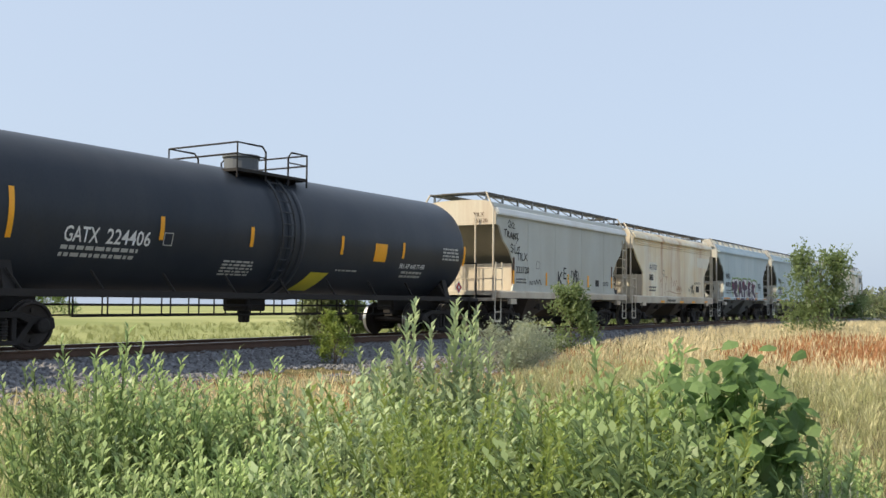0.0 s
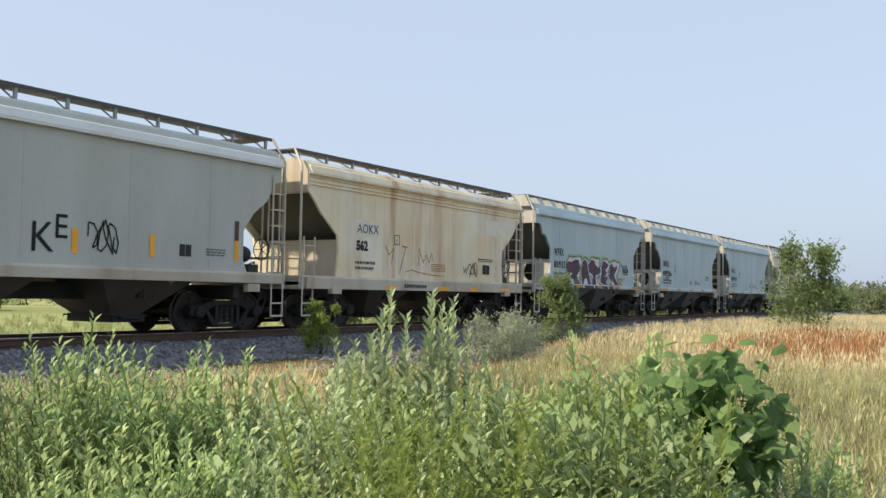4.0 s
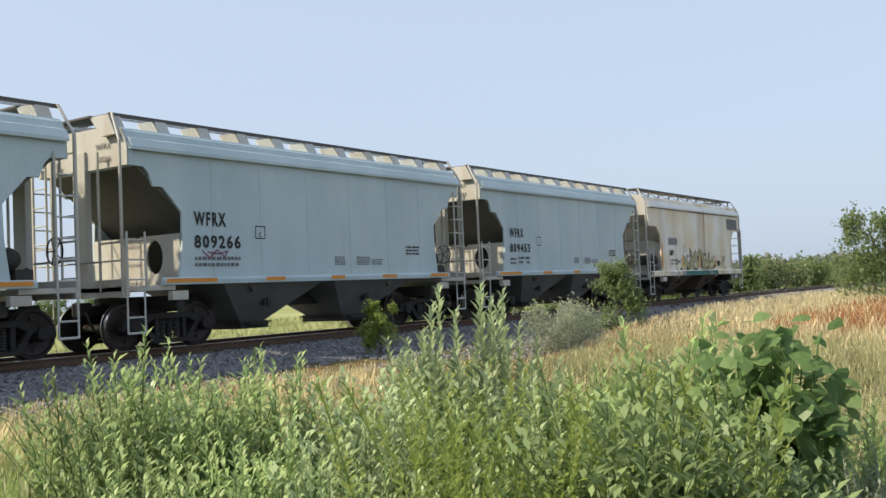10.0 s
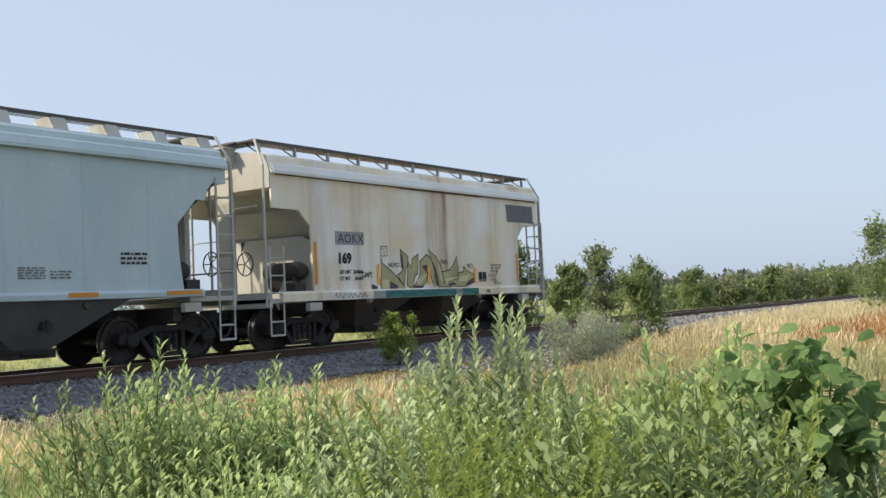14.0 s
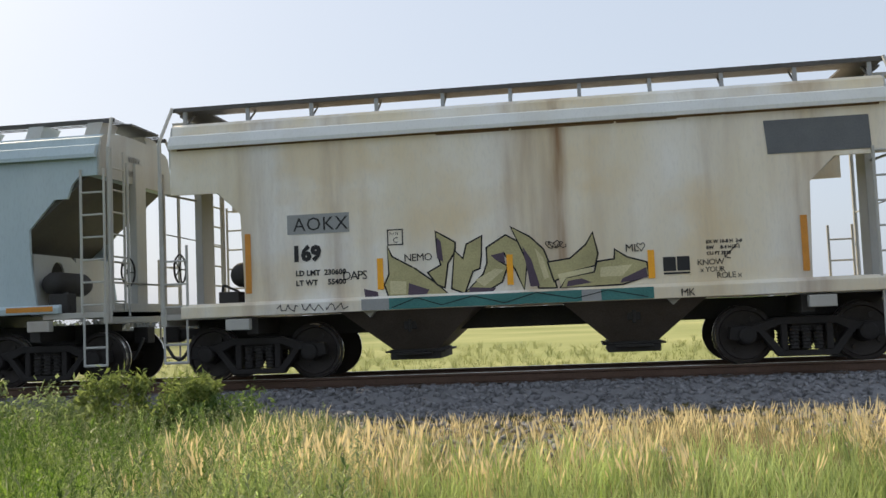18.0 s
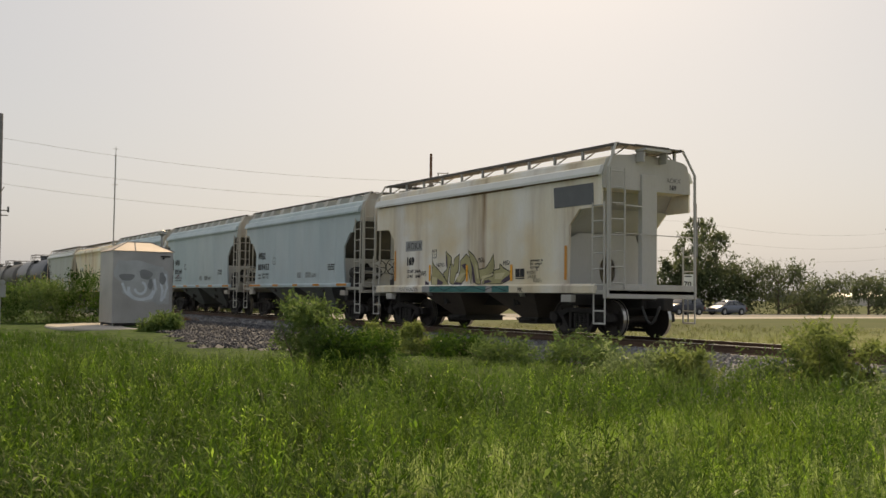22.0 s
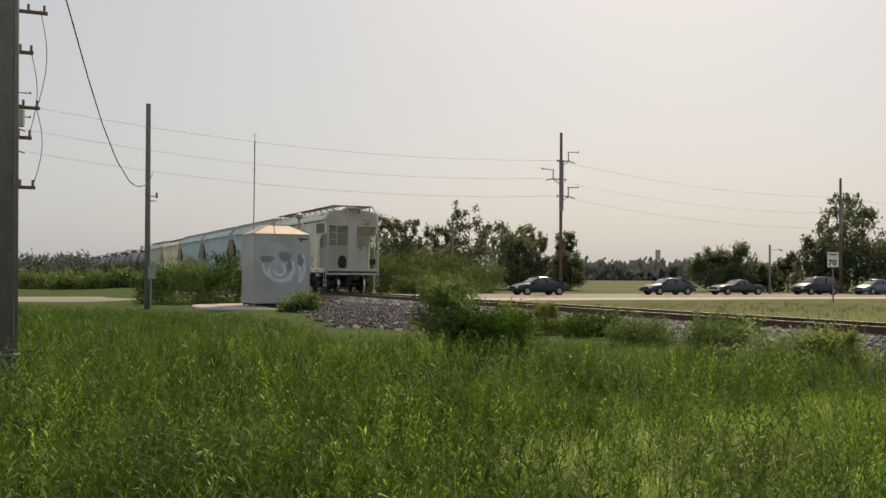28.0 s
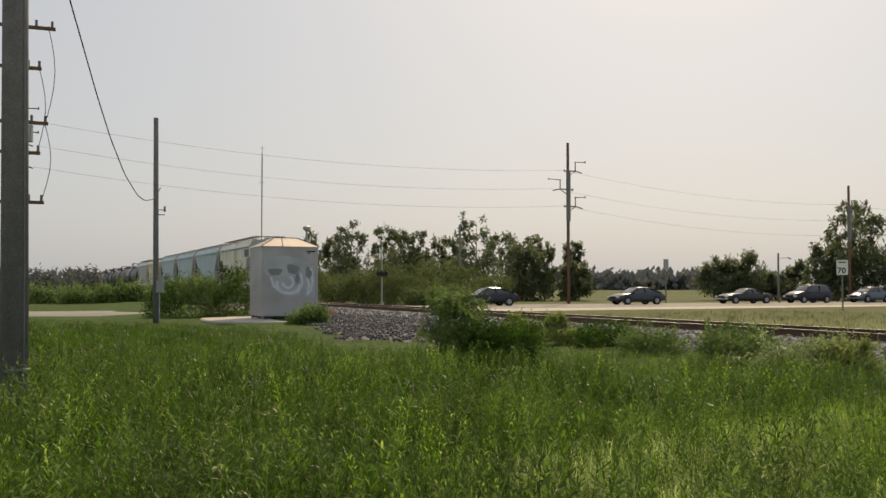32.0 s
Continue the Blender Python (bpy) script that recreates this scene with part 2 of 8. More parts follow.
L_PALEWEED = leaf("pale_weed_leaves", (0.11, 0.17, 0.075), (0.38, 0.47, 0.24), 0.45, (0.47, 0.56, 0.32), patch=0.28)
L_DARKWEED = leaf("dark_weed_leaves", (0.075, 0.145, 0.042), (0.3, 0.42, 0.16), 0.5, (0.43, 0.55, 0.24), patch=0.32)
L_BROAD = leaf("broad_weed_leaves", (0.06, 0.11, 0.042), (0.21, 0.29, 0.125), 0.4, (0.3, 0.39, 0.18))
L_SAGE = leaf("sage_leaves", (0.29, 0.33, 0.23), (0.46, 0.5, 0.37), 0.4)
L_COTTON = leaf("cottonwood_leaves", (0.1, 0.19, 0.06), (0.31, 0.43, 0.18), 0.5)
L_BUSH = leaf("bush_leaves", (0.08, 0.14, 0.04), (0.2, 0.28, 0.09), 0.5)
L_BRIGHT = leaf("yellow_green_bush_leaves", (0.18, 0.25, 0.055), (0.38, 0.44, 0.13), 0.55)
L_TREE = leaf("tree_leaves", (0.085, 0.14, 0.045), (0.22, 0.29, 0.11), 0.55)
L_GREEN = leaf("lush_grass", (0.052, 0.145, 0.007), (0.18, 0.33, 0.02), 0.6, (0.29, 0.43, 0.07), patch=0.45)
# lightened copy of the lush grass: a brighter view's light put into colour
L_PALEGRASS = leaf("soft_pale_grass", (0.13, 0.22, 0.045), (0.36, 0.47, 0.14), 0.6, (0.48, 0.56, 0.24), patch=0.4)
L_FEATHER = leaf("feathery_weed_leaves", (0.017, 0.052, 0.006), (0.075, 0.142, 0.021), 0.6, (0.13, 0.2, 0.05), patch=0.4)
# darkened copy of the lush grass: a dimmer view's shade put into colour
L_DEEP = leaf("darkened_meadow_grass", (0.014, 0.05, 0.0035), (0.056, 0.127, 0.008), 0.6, (0.092, 0.168, 0.02), patch=0.45)
# far leaves greyed and lightened: the haze of distance is in their colour
L_FARWOOD = leaf("hazed_far_wood_leaves", (0.12, 0.135, 0.13), (0.19, 0.2, 0.19), 0.25)
L_DRYFIELD = leaf("dull_field_grass", (0.085, 0.105, 0.036), (0.17, 0.175, 0.075), 0.4)
# aerial haze is mixed into this leaf green too
L_ROADTREE = leaf("hazy_tree_leaves", (0.09, 0.115, 0.06), (0.19, 0.23, 0.12), 0.5)
L_WILLOW = leaf("willow_bush_leaves", (0.075, 0.105, 0.035), (0.17, 0.215, 0.085), 0.5)
L_YOUNG = leaf("young_tree_leaves", (0.145, 0.205, 0.085), (0.32, 0.39, 0.18), 0.6)
L_SCRUB = leaf("willow_scrub_leaves", (0.17, 0.205, 0.1), (0.31, 0.35, 0.19), 0.5)
L_STRAW = leaf("straw_grass", (0.5, 0.38, 0.18), (0.74, 0.6, 0.33), 0.45, (0.82, 0.68, 0.4))
L_GOLD = leaf("golden_grass", (0.5, 0.42, 0.22), (0.76, 0.67, 0.4), 0.45, (0.8, 0.69, 0.43))
L_RUSSET = leaf("russet_grass", (0.36, 0.15, 0.06), (0.55, 0.28, 0.13), 0.4)
L_MIXED = leaf("yellow_green_grass", (0.2, 0.23, 0.08), (0.47, 0.47, 0.23), 0.45, (0.58, 0.55, 0.31), patch=0.3)
L_FIELD = leaf("field_grass", (0.2, 0.235, 0.085), (0.35, 0.36, 0.165), 0.45)
M_BARK = mat("grey_brown_bark", (0.14, 0.11, 0.085), 0.9, 0, 8, 0.35, 0.4)
M_BALLAST = mat("ballast_stone", (0.2, 0.2, 0.21), 0.85, 0, 6, 0.55, 0.4, 60, island=1.2)
M_SPILL = mat("dark_spilt_stone", (0.08, 0.08, 0.09), 0.85, 0, 5, 0.5, 0.5, 40, island=1.2)
M_RAIL = mat("rusty_rail", (0.11, 0.065, 0.045), 0.7, 0.3, 4, 0.3, 0.2)
M_RAILTOP = mat("worn_rail_head", (0.55, 0.54, 0.52), 0.28, 1.0, 4, 0.15)
M_TIE = mat("creosoted_timber", (0.09, 0.07, 0.055), 0.9, 0, 5, 0.35, 0.5)
M_ASPHALT = mat("worn_road_surface", (0.2, 0.19, 0.17), 0.9, 0, 0.6, 0.2, 0.3)
M_GRAVEL = mat("pale_gravel", (0.42, 0.38, 0.33), 0.95, 0, 1.5, 0.25, 0.6, 30)
M_WOOD = mat("weathered_pole_wood", (0.2, 0.195, 0.195), 0.9, 0, 6, 0.35, 0.4)
M_BROWNWOOD = mat("brown_pole_wood", (0.17, 0.1, 0.065), 0.9, 0, 6, 0.3, 0.4)
M_GALV = mat("galvanised_steel", (0.36, 0.37, 0.37), 0.55, 0.55, 2.5, 0.2, 0.05)
M_ALU = mat("dull_aluminium_cabinet", (0.43, 0.43, 0.43), 0.5, 0.6, 1.0, 0.3, 0.1)
M_TAG = mat("pale_spray_paint", (0.6, 0.66, 0.72), 0.7, spread=0.2)
M_WIRE = mat("wire_black", (0.05, 0.05, 0.05), 0.7)
M_PORC = mat("insulator", (0.14, 0.14, 0.14), 0.6)
M_SIGN = mat("white_sign_face", (0.78, 0.78, 0.76), 0.5, spread=0.06)
M_TYRE = mat("tyre_rubber", (0.025, 0.025, 0.026), 0.85)
M_GLASS = glass("tinted_window_glass", (0.03, 0.035, 0.04))


# ---- building helpers ----
def part(name, bm, material, parent=None, label=""):
    """Links a bmesh as one mesh object, under parent if given."""
    me = bpy.data.meshes.new(name)
    bm.to_mesh(me)
    bm.free()
    me.materials.append(material)
    ob = new(name, me)
    if parent is not None:
        ob.parent = parent
    if label:
        ob["label"] = label
    return ob


def share(name, ob, parent, m):
    """Another object on the mesh of ob, at the pose m in its parent's space."""
    o = new(name, ob.data)
    o.parent = parent
    o.matrix_local = m
    return o


def empty(name, m, label, category, group=""):
    e = new(name)
    e.matrix_world = m
    e.empty_display_size = 0.2
    return tagged(e, label, category, group)


def box(bm, x0, x1, y0, y1, z0, z1):
    v = [bm.verts.new(c) for c in ((x0, y0, z0), (x1, y0, z0), (x1, y1, z0), (x0, y1, z0), (x0, y0, z1), (x1, y0, z1), (x1, y1, z1), (x0, y1, z1))]
    for f in ((3, 2, 1, 0), (4, 5, 6, 7), (0, 1, 5, 4), (1, 2, 6, 5), (2, 3, 7, 6), (3, 0, 4, 7)):
        bm.faces.new([v[i] for i in f])


def tube(bm, a, b, r, n=8, r2=None):
    """A round bar from a to b."""
    a, b = Vector(a), Vector(b)
    d = (b - a).normalized()
    u = d.orthogonal().normalized()
    w = d.cross(u)
    r2 = r if r2 is None else r2
    rings = []
    for c, q in ((a, r), (b, r2)):
        rings.append([bm.verts.new(c + q * (math.cos(2 * math.pi * i / n) * u + math.sin(2 * math.pi * i / n) * w)) for i in range(n)])
    for i in range(n):
        bm.faces.new((rings[0][i], rings[0][(i + 1) % n], rings[1][(i + 1) % n], rings[1][i]))
    bm.faces.new(rings[0][::-1])
    bm.faces.new(rings[1])


def path_tube(bm, pts, r, n=6):
    for a, b in zip(pts, pts[1:]):
        tube(bm, a, b, r, n)


def hose(bm, pts, r, n=6):
    """One unbroken round bar through the points."""
    pts = [Vector(p) for p in pts]
    rings = []
    for k, p in enumerate(pts):
        d = (pts[min(k + 1, len(pts) - 1)] - pts[max(k - 1, 0)]).normalized()
        u = d.cross(Vector((0.3, 0.2, 0.93))).normalized()
        w = d.cross(u)
        rings.append([bm.verts.new(p + r * (math.cos(6.2832 * i / n) * u + math.sin(6.2832 * i / n) * w)) for i in range(n)])
    for a, b in zip(rings, rings[1:]):
        for i in range(n):
            bm.faces.new((a[i], a[(i + 1) % n], b[(i + 1) % n], b[i]))
    bm.faces.new(rings[0][::-1])
    bm.faces.new(rings[-1])


def prism(bm, outline, axis, a, b):
    """An outline of two coordinates, drawn out along axis from a to b."""
    def at(p, t):
        return {"x": (t, p[0], p[1]), "y": (p[0], t, p[1]), "z": (p[0], p[1], t)}[axis]
    lo, hi = [bm.verts.new(at(p, a)) for p in outline], [bm.verts.new(at(p, b)) for p in outline]
    n = len(outline)
    for i in range(n):
        bm.faces.new((lo[i], lo[(i + 1) % n], hi[(i + 1) % n], hi[i]))
    bm.faces.new(lo[::-1])
    bm.faces.new(hi)


def lathe(bm, profile, axis="y", n=24, closed=True, at=(0, 0, 0)):
    """Rings (position along the axis, radius) joined round the axis."""
    rings = []
    for t, r in profile:
        ring = []
        for i in range(n):
            c, s = r * math.cos(2 * math.pi * i / n), r * math.sin(2 * math.pi * i / n)
            p = {"x": (t, c, s), "y": (c, t, s), "z": (c, s, t)}[axis]
            ring.append(bm.verts.new((p[0] + at[0], p[1] + at[1], p[2] + at[2])))
        rings.append(ring)
    for a, b in zip(rings, rings[1:]):
        for i in range(n):
            bm.faces.new((a[i], a[(i + 1) % n], b[(i + 1) % n], b[i]))
    if closed:
        bm.faces.new(rings[0][::-1])
        bm.faces.new(rings[-1])


def finish(bm, bevel=0.0, segments=1):
    bmesh.ops.recalc_face_normals(bm, faces=bm.faces)
    if bevel:
        bmesh.ops.bevel(bm, geom=bm.edges[:], offset=bevel, segments=segments, affect="EDGES", clamp_overlap=True)
    return bm


def smooth(ob, angle=40):
    ob.data.shade_smooth()
    ob.data.set_sharp_from_angle(angle=radians(angle))
    return ob


def B(*shapes, bevel=0.0):
    """A bmesh of boxes (six numbers each)."""
    bm = bmesh.new()
    for s in shapes:
        box(bm, *s)
    return finish(bm, bevel)


def T(*bars, n=8):
    """A bmesh of round bars: (from, to, radius)."""
    bm = bmesh.new()
    for a, b, r in bars:
        tube(bm, a, b, r, n)
    return finish(bm)


def lettering(name, body, size, parent, m, material, label="", offset=0.0, shear=0.0, spacing=1.0, warp=None, thick=0.0):
    """Text as a flat mesh at the pose m in its parent's space; it reads in the x-y plane of m."""
    cu = bpy.data.curves.new(name, "FONT")
    cu.body, cu.size, cu.offset, cu.shear, cu.space_character, cu.extrude = body, size, offset, shear, spacing, thick
    cu.align_x = "LEFT"
    cu.resolution_u = 2
    tmp = bpy.data.objects.new(name, cu)
    me = bpy.data.meshes.new_from_object(tmp)
    bpy.data.objects.remove(tmp)
    bpy.data.curves.remove(cu)
    if warp:
        for v in me.vertices:
            v.co.x, v.co.y = warp(v.co.x, v.co.y)
    me.materials.clear()
    me.materials.append(material)
    ob = new(name, me)
    ob.parent = parent
    ob.matrix_local = m
    if label:
        ob["label"] = label
    return ob


def flat(name, outlines, parent, m, material, label=""):
    """Flat painted shapes: outlines of (x, y) in the plane of m."""
    bm = bmesh.new()
    for k, o in enumerate(outlines):
        bm.faces.new([bm.verts.new((x, y, 0.00012 * (k % 12))) for x, y in o])
    bmesh.ops.triangulate(bm, faces=bm.faces)
    ob = part(name, bm, material, parent, label)
    ob.matrix_local = m
    return ob


def stroke(pts, w):
    """An outline round a line of points, w wide, for painted strokes."""
    out = []
    for (x0, y0), (x1, y1) in zip(pts, pts[1:]):
        d = math.hypot(x1 - x0, y1 - y0) or 1.0
        nx, ny, ex, ey = -(y1 - y0) / d * w / 2, (x1 - x0) / d * w / 2, (x1 - x0) / d * w * 0.35, (y1 - y0) / d * w * 0.35
        out.append([(x0 + nx - ex, y0 + ny - ey), (x1 + nx + ex, y1 + ny + ey), (x1 - nx + ex, y1 - ny + ey), (x0 - nx - ex, y0 - ny - ey)])
    return out


def mesh_from(name, verts, faces, material, up=None):
    """One mesh object from arrays of vertices and equal-sided faces."""
    verts, faces = np.asarray(verts, "f"), np.asarray(faces, "i")
    k = faces.shape[1]
    me = bpy.data.meshes.new(name)
    me.vertices.add(len(verts))
    me.vertices.foreach_set("co", verts.ravel())
    me.loops.add(faces.size)
    me.loops.foreach_set("vertex_index", faces.ravel())
    me.polygons.add(len(faces))
    me.polygons.foreach_set("loop_start", np.arange(0, faces.size, k, dtype="i"))
    if up is not None:
        at = me.attributes.new("up", "FLOAT", "POINT")
        at.data.foreach_set("value", np.asarray(up, "f"))
    me.update(calc_edges=True)
    me.materials.append(material)
    return new(name, me)


def scatter(verts, faces, places, yaw, size, lean=None, up=None):
    """Copies of one small form at many places, as arrays: turned, scaled and leaned."""
    verts, faces, places = np.asarray(verts, float), np.asarray(faces), np.asarray(places, float)
    n, k = len(places), len(verts)
    size = np.asarray(size, float)
    if size.ndim == 1:
        size = np.stack([size] * 3, 1)
    v = verts[None] * size[:, None, :]
    if lean is not None:
        v[:, :, 0] += v[:, :, 2] * lean[:, 0:1]
        v[:, :, 1] += v[:, :, 2] * lean[:, 1:2]
    c, s = np.cos(yaw)[:, None], np.sin(yaw)[:, None]
    out = np.stack([v[:, :, 0] * c - v[:, :, 1] * s, v[:, :, 0] * s + v[:, :, 1] * c, v[:, :, 2]], 2) + places[:, None, :]
    f = faces[None] + (np.arange(n) * k)[:, None, None]
    u = None if up is None else np.tile(np.asarray(up, float), n)
    return out.reshape(-1, 3), f.reshape(-1, faces.shape[1]), u


def join(pieces):
    vs, fs, us, k = [], [], [], 0
    for v, f, u in pieces:
        vs.append(v)
        fs.append(f + k)
        us.append(np.zeros(len(v)) if u is None else u)
        k += len(v)
    return np.concatenate(vs), np.concatenate(fs), np.concatenate(us)


# ---- the ground, the track and the roads ----
RAIL_Z, TRACK_Y, GAUGE = 0.70, 16.75, 1.5
rng = np.random.default_rng(7)


def ground_z(x, y):
    """Height of the ground: level by the camera, up to the ballast, level field beyond."""
    x, y = np.asarray(x, float), np.asarray(y, float)
    d = np.abs(y - TRACK_Y)
    z = np.interp(d, [0, 3.3, 5.0, 8.0, 13.0, 30, 60], [0.30, 0.30, 0.30, 0.22, 0.06, 0.12, 0.2])
    z = np.where(y > TRACK_Y, np.interp(d, [0, 3.3, 5.0, 8.0, 20, 60, 4000], [0.3, 0.3, 0.2, 0.05, 0.05, 0.1, 0.0]), z)
    # beyond the near field the land falls away gently
    z = z - np.where(y > TRACK_Y, np.clip((x + 40) / 80, 0, 1) * np.interp(d, [60, 150, 4000], [0, 0.4, 28.0]), 0)
    z = np.where(y < 2, np.where(y > -4, z, 0.04), z)
    z = z + 0.06 * np.sin(x * 0.41 + 1.3) * np.sin(y * 0.37) * np.clip((d - 5) / 4, 0, 1) * np.clip(1 - d / 60, 0, 1)
    # the land lifts a little towards the crossing on this side
    return z + np.clip((-x - 14) / 16, 0, 1) * np.interp(y, [-30, -8, 4, 10, 13], [0.0, 0.02, 0.06, 0.06, 0.0]) * np.where(y < 14, 1, 0)


xs = np.concatenate([-np.geomspace(4000, 70, 24), np.linspace(-65, 65, 131), np.geomspace(70, 4000, 24)])
ys = np.concatenate([-np.geomspace(4000, 20, 18), np.linspace(-15, 60, 101), np.geomspace(66, 4000, 24)])
gx, gy = np.meshgrid(xs, ys)
gv = np.stack([gx, gy, ground_z(gx, gy)], 2).reshape(-1, 3)
gi = np.arange(len(xs) * len(ys)).reshape(len(ys), len(xs))
gf = np.stack([gi[:-1, :-1], gi[:-1, 1:], gi[1:, 1:], gi[1:, :-1]], 2).reshape(-1, 4)


def field_material():
    """Soil and short growth near, hazy green and straw fields far off."""
    m = bpy.data.materials.new("field_ground")
    m.use_nodes = True
    n, l = m.node_tree.nodes, m.node_tree.links
    b = n["Principled BSDF"]
    b.inputs["Roughness"].default_value = 0.95
    b.inputs["Specular IOR Level"].default_value = 0.1
    co = n.new("ShaderNodeTexCoord")
    a, f, s = n.new("ShaderNodeTexNoise"), n.new("ShaderNodeTexNoise"), n.new("ShaderNodeSeparateXYZ")
    a.inputs["Scale"].default_value, f.inputs["Scale"].default_value = 0.06, 2.2
    a.inputs["Detail"].default_value, f.inputs["Detail"].default_value = 6, 6
    for t in (a, f):
        l.new(co.outputs["Object"], t.inputs["Vector"])
    l.new(co.outputs["Object"], s.inputs[0])
    r = n.new("ShaderNodeValToRGB")
    r.color_ramp.elements[0].position, r.color_ramp.elements[0].color = 0.35, (0.21, 0.24, 0.09, 1)
    r.color_ramp.elements[1].position, r.color_ramp.elements[1].color = 0.7, (0.37, 0.37, 0.17, 1)
    l.new(a.outputs[0], r.inputs[0])
    soil = n.new("ShaderNodeValToRGB")
    soil.color_ramp.elements[0].position, soil.color_ramp.elements[0].color = 0.35, (0.07, 0.07, 0.025, 1)
    soil.color_ramp.elements[1].position, soil.color_ramp.elements[1].color = 0.7, (0.17, 0.135, 0.07, 1)
    l.new(f.outputs[0], soil.inputs[0])
    green = n.new("ShaderNodeMix")
    green.data_type = "RGBA"
    gr = n.new("ShaderNodeMapRange")
    gr.inputs[1].default_value, gr.inputs[2].default_value = -2.0, -9.0
    l.new(s.outputs[0], gr.inputs[0])
    l.new(gr.outputs[0], green.inputs[0])
    l.new(soil.outputs[0], green.inputs[6])
    turf = n.new("ShaderNodeValToRGB")
    turf.color_ramp.elements[0].position, turf.color_ramp.elements[0].color = 0.35, (0.02, 0.045, 0.008, 1)
    turf.color_ramp.elements[1].position, turf.color_ramp.elements[1].color = 0.7, (0.06, 0.1, 0.02, 1)
    l.new(f.outputs[0], turf.inputs[0])
    l.new(turf.outputs[0], green.inputs[7])
    mr = n.new("ShaderNodeMapRange")
    mr.inputs[1].default_value, mr.inputs[2].default_value = 19.5, 23.0
    l.new(s.outputs[1], mr.inputs[0])
    mx = n.new("ShaderNodeMix")
    mx.data_type = "RGBA"
    l.new(mr.outputs[0], mx.inputs[0])
    l.new(green.outputs[2], mx.inputs[6])
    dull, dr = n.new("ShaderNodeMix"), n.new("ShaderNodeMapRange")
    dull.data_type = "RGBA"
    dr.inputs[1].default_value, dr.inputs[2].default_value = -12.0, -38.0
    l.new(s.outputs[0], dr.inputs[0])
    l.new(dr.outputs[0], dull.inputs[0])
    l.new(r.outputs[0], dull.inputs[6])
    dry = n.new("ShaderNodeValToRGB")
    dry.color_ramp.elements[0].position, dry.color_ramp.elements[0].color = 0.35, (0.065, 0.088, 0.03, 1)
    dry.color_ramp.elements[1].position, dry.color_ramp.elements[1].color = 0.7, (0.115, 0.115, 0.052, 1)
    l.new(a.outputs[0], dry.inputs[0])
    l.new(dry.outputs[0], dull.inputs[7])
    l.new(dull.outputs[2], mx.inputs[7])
    l.new(mx.outputs[2], b.inputs["Base Color"])
    bp = n.new("ShaderNodeBump")
    bp.inputs["Strength"].default_value = 0.5
    l.new(f.outputs[0], bp.inputs["Height"])
    l.new(bp.outputs[0], b.inputs["Normal"])
    return m


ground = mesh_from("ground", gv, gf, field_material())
tagged(ground, "flat green and straw-coloured prairie ground", "ground", kind="structure")

# ballast bank: a trapezoid with loose stones over it
bm = bmesh.new()
prism(bm, [(TRACK_Y - 3.5, 0.1), (TRACK_Y - 1.85, 0.5), (TRACK_Y + 1.85, 0.5), (TRACK_Y + 3.5, 0.1)], "x", -420, 420)
ballast = tagged(part("ballast", finish(bm), M_BALLAST), "grey crushed-stone railway ballast bank", "ballast", kind="structure")

# rails: web, foot and polished head
for side, nm in ((-1, "rail"), (1, "rail")):
    y = TRACK_Y + side * GAUGE / 2
    rail = empty(nm, pose(0, y, RAIL_Z), "rusty steel rail with a polished running surface", "rail", "rails of the track")
    rail["kind"] = "structure"
    bm = bmesh.new()
    prism(bm, [(-0.075, -0.175), (0.075, -0.175), (0.075, -0.16), (0.012, -0.14), (0.01, -0.05), (0.036, -0.038), (0.036, -0.004), (-0.036, -0.004), (-0.036, -0.038), (-0.01, -0.05), (-0.012, -0.14), (-0.075, -0.16)], "x", -420, 420)
    part("web", finish(bm), M_RAIL, rail)
    part("head", B((-420, 420, -0.032, 0.032, -0.004, 0.0)), M_RAILTOP, rail)

# sleepers under the rails, and loose stones over the bank
sleeper = part("sleeper", B((-0.11, 0.11, -1.3, 1.3, -0.16, 0.0), bevel=0.012), M_TIE, ballast)
sleeper.location = (-60, TRACK_Y, 0.535)
for k in range(1, 219):
    share("sleeper", sleeper, ballast, pose(-60 + k * 0.55, TRACK_Y, 0.53 + 0.008 * ((k * 7) % 3), 0, 0, ((k * 13) % 5 - 2) * 0.6))


def bank_z(y):
    d = np.abs(y - TRACK_Y)
    return np.interp(d, [0, 1.85, 3.5, 4.2], [0.5, 0.5, 0.1, 0.1])


cube = np.array([(-1, -1, -1), (1, -1, -1), (1, 1, -1), (-1, 1, -1), (-1, -1, 1), (1, -1, 1), (1, 1, 1), (-1, 1, 1)], float)
cube_f = np.array([(3, 2, 1, 0), (4, 5, 6, 7), (0, 1, 5, 4), (1, 2, 6, 5), (2, 3, 7, 6), (3, 0, 4, 7)])
pieces = []
for k in range(8):
    form = cube * rng.uniform(0.35, 1.1, (8, 3))
    for x0, x1, n, s0, s1 in ((-28, 32, 2100, 0.022, 0.05), (-75, -28, 500, 0.035, 0.07), (32, 90, 550, 0.035, 0.07)):
        y = TRACK_Y - rng.uniform(0.9, 3.9, n)
        z = np.maximum(bank_z(y), ground_z(np.zeros(n), y)) + 0.01
        pieces.append(scatter(form, cube_f, np.stack([rng.uniform(x0, x1, n), y, z], 1), rng.uniform(0, 6.28, n), rng.uniform(s0, s1, n), rng.normal(0, 0.5, (n, 2))))


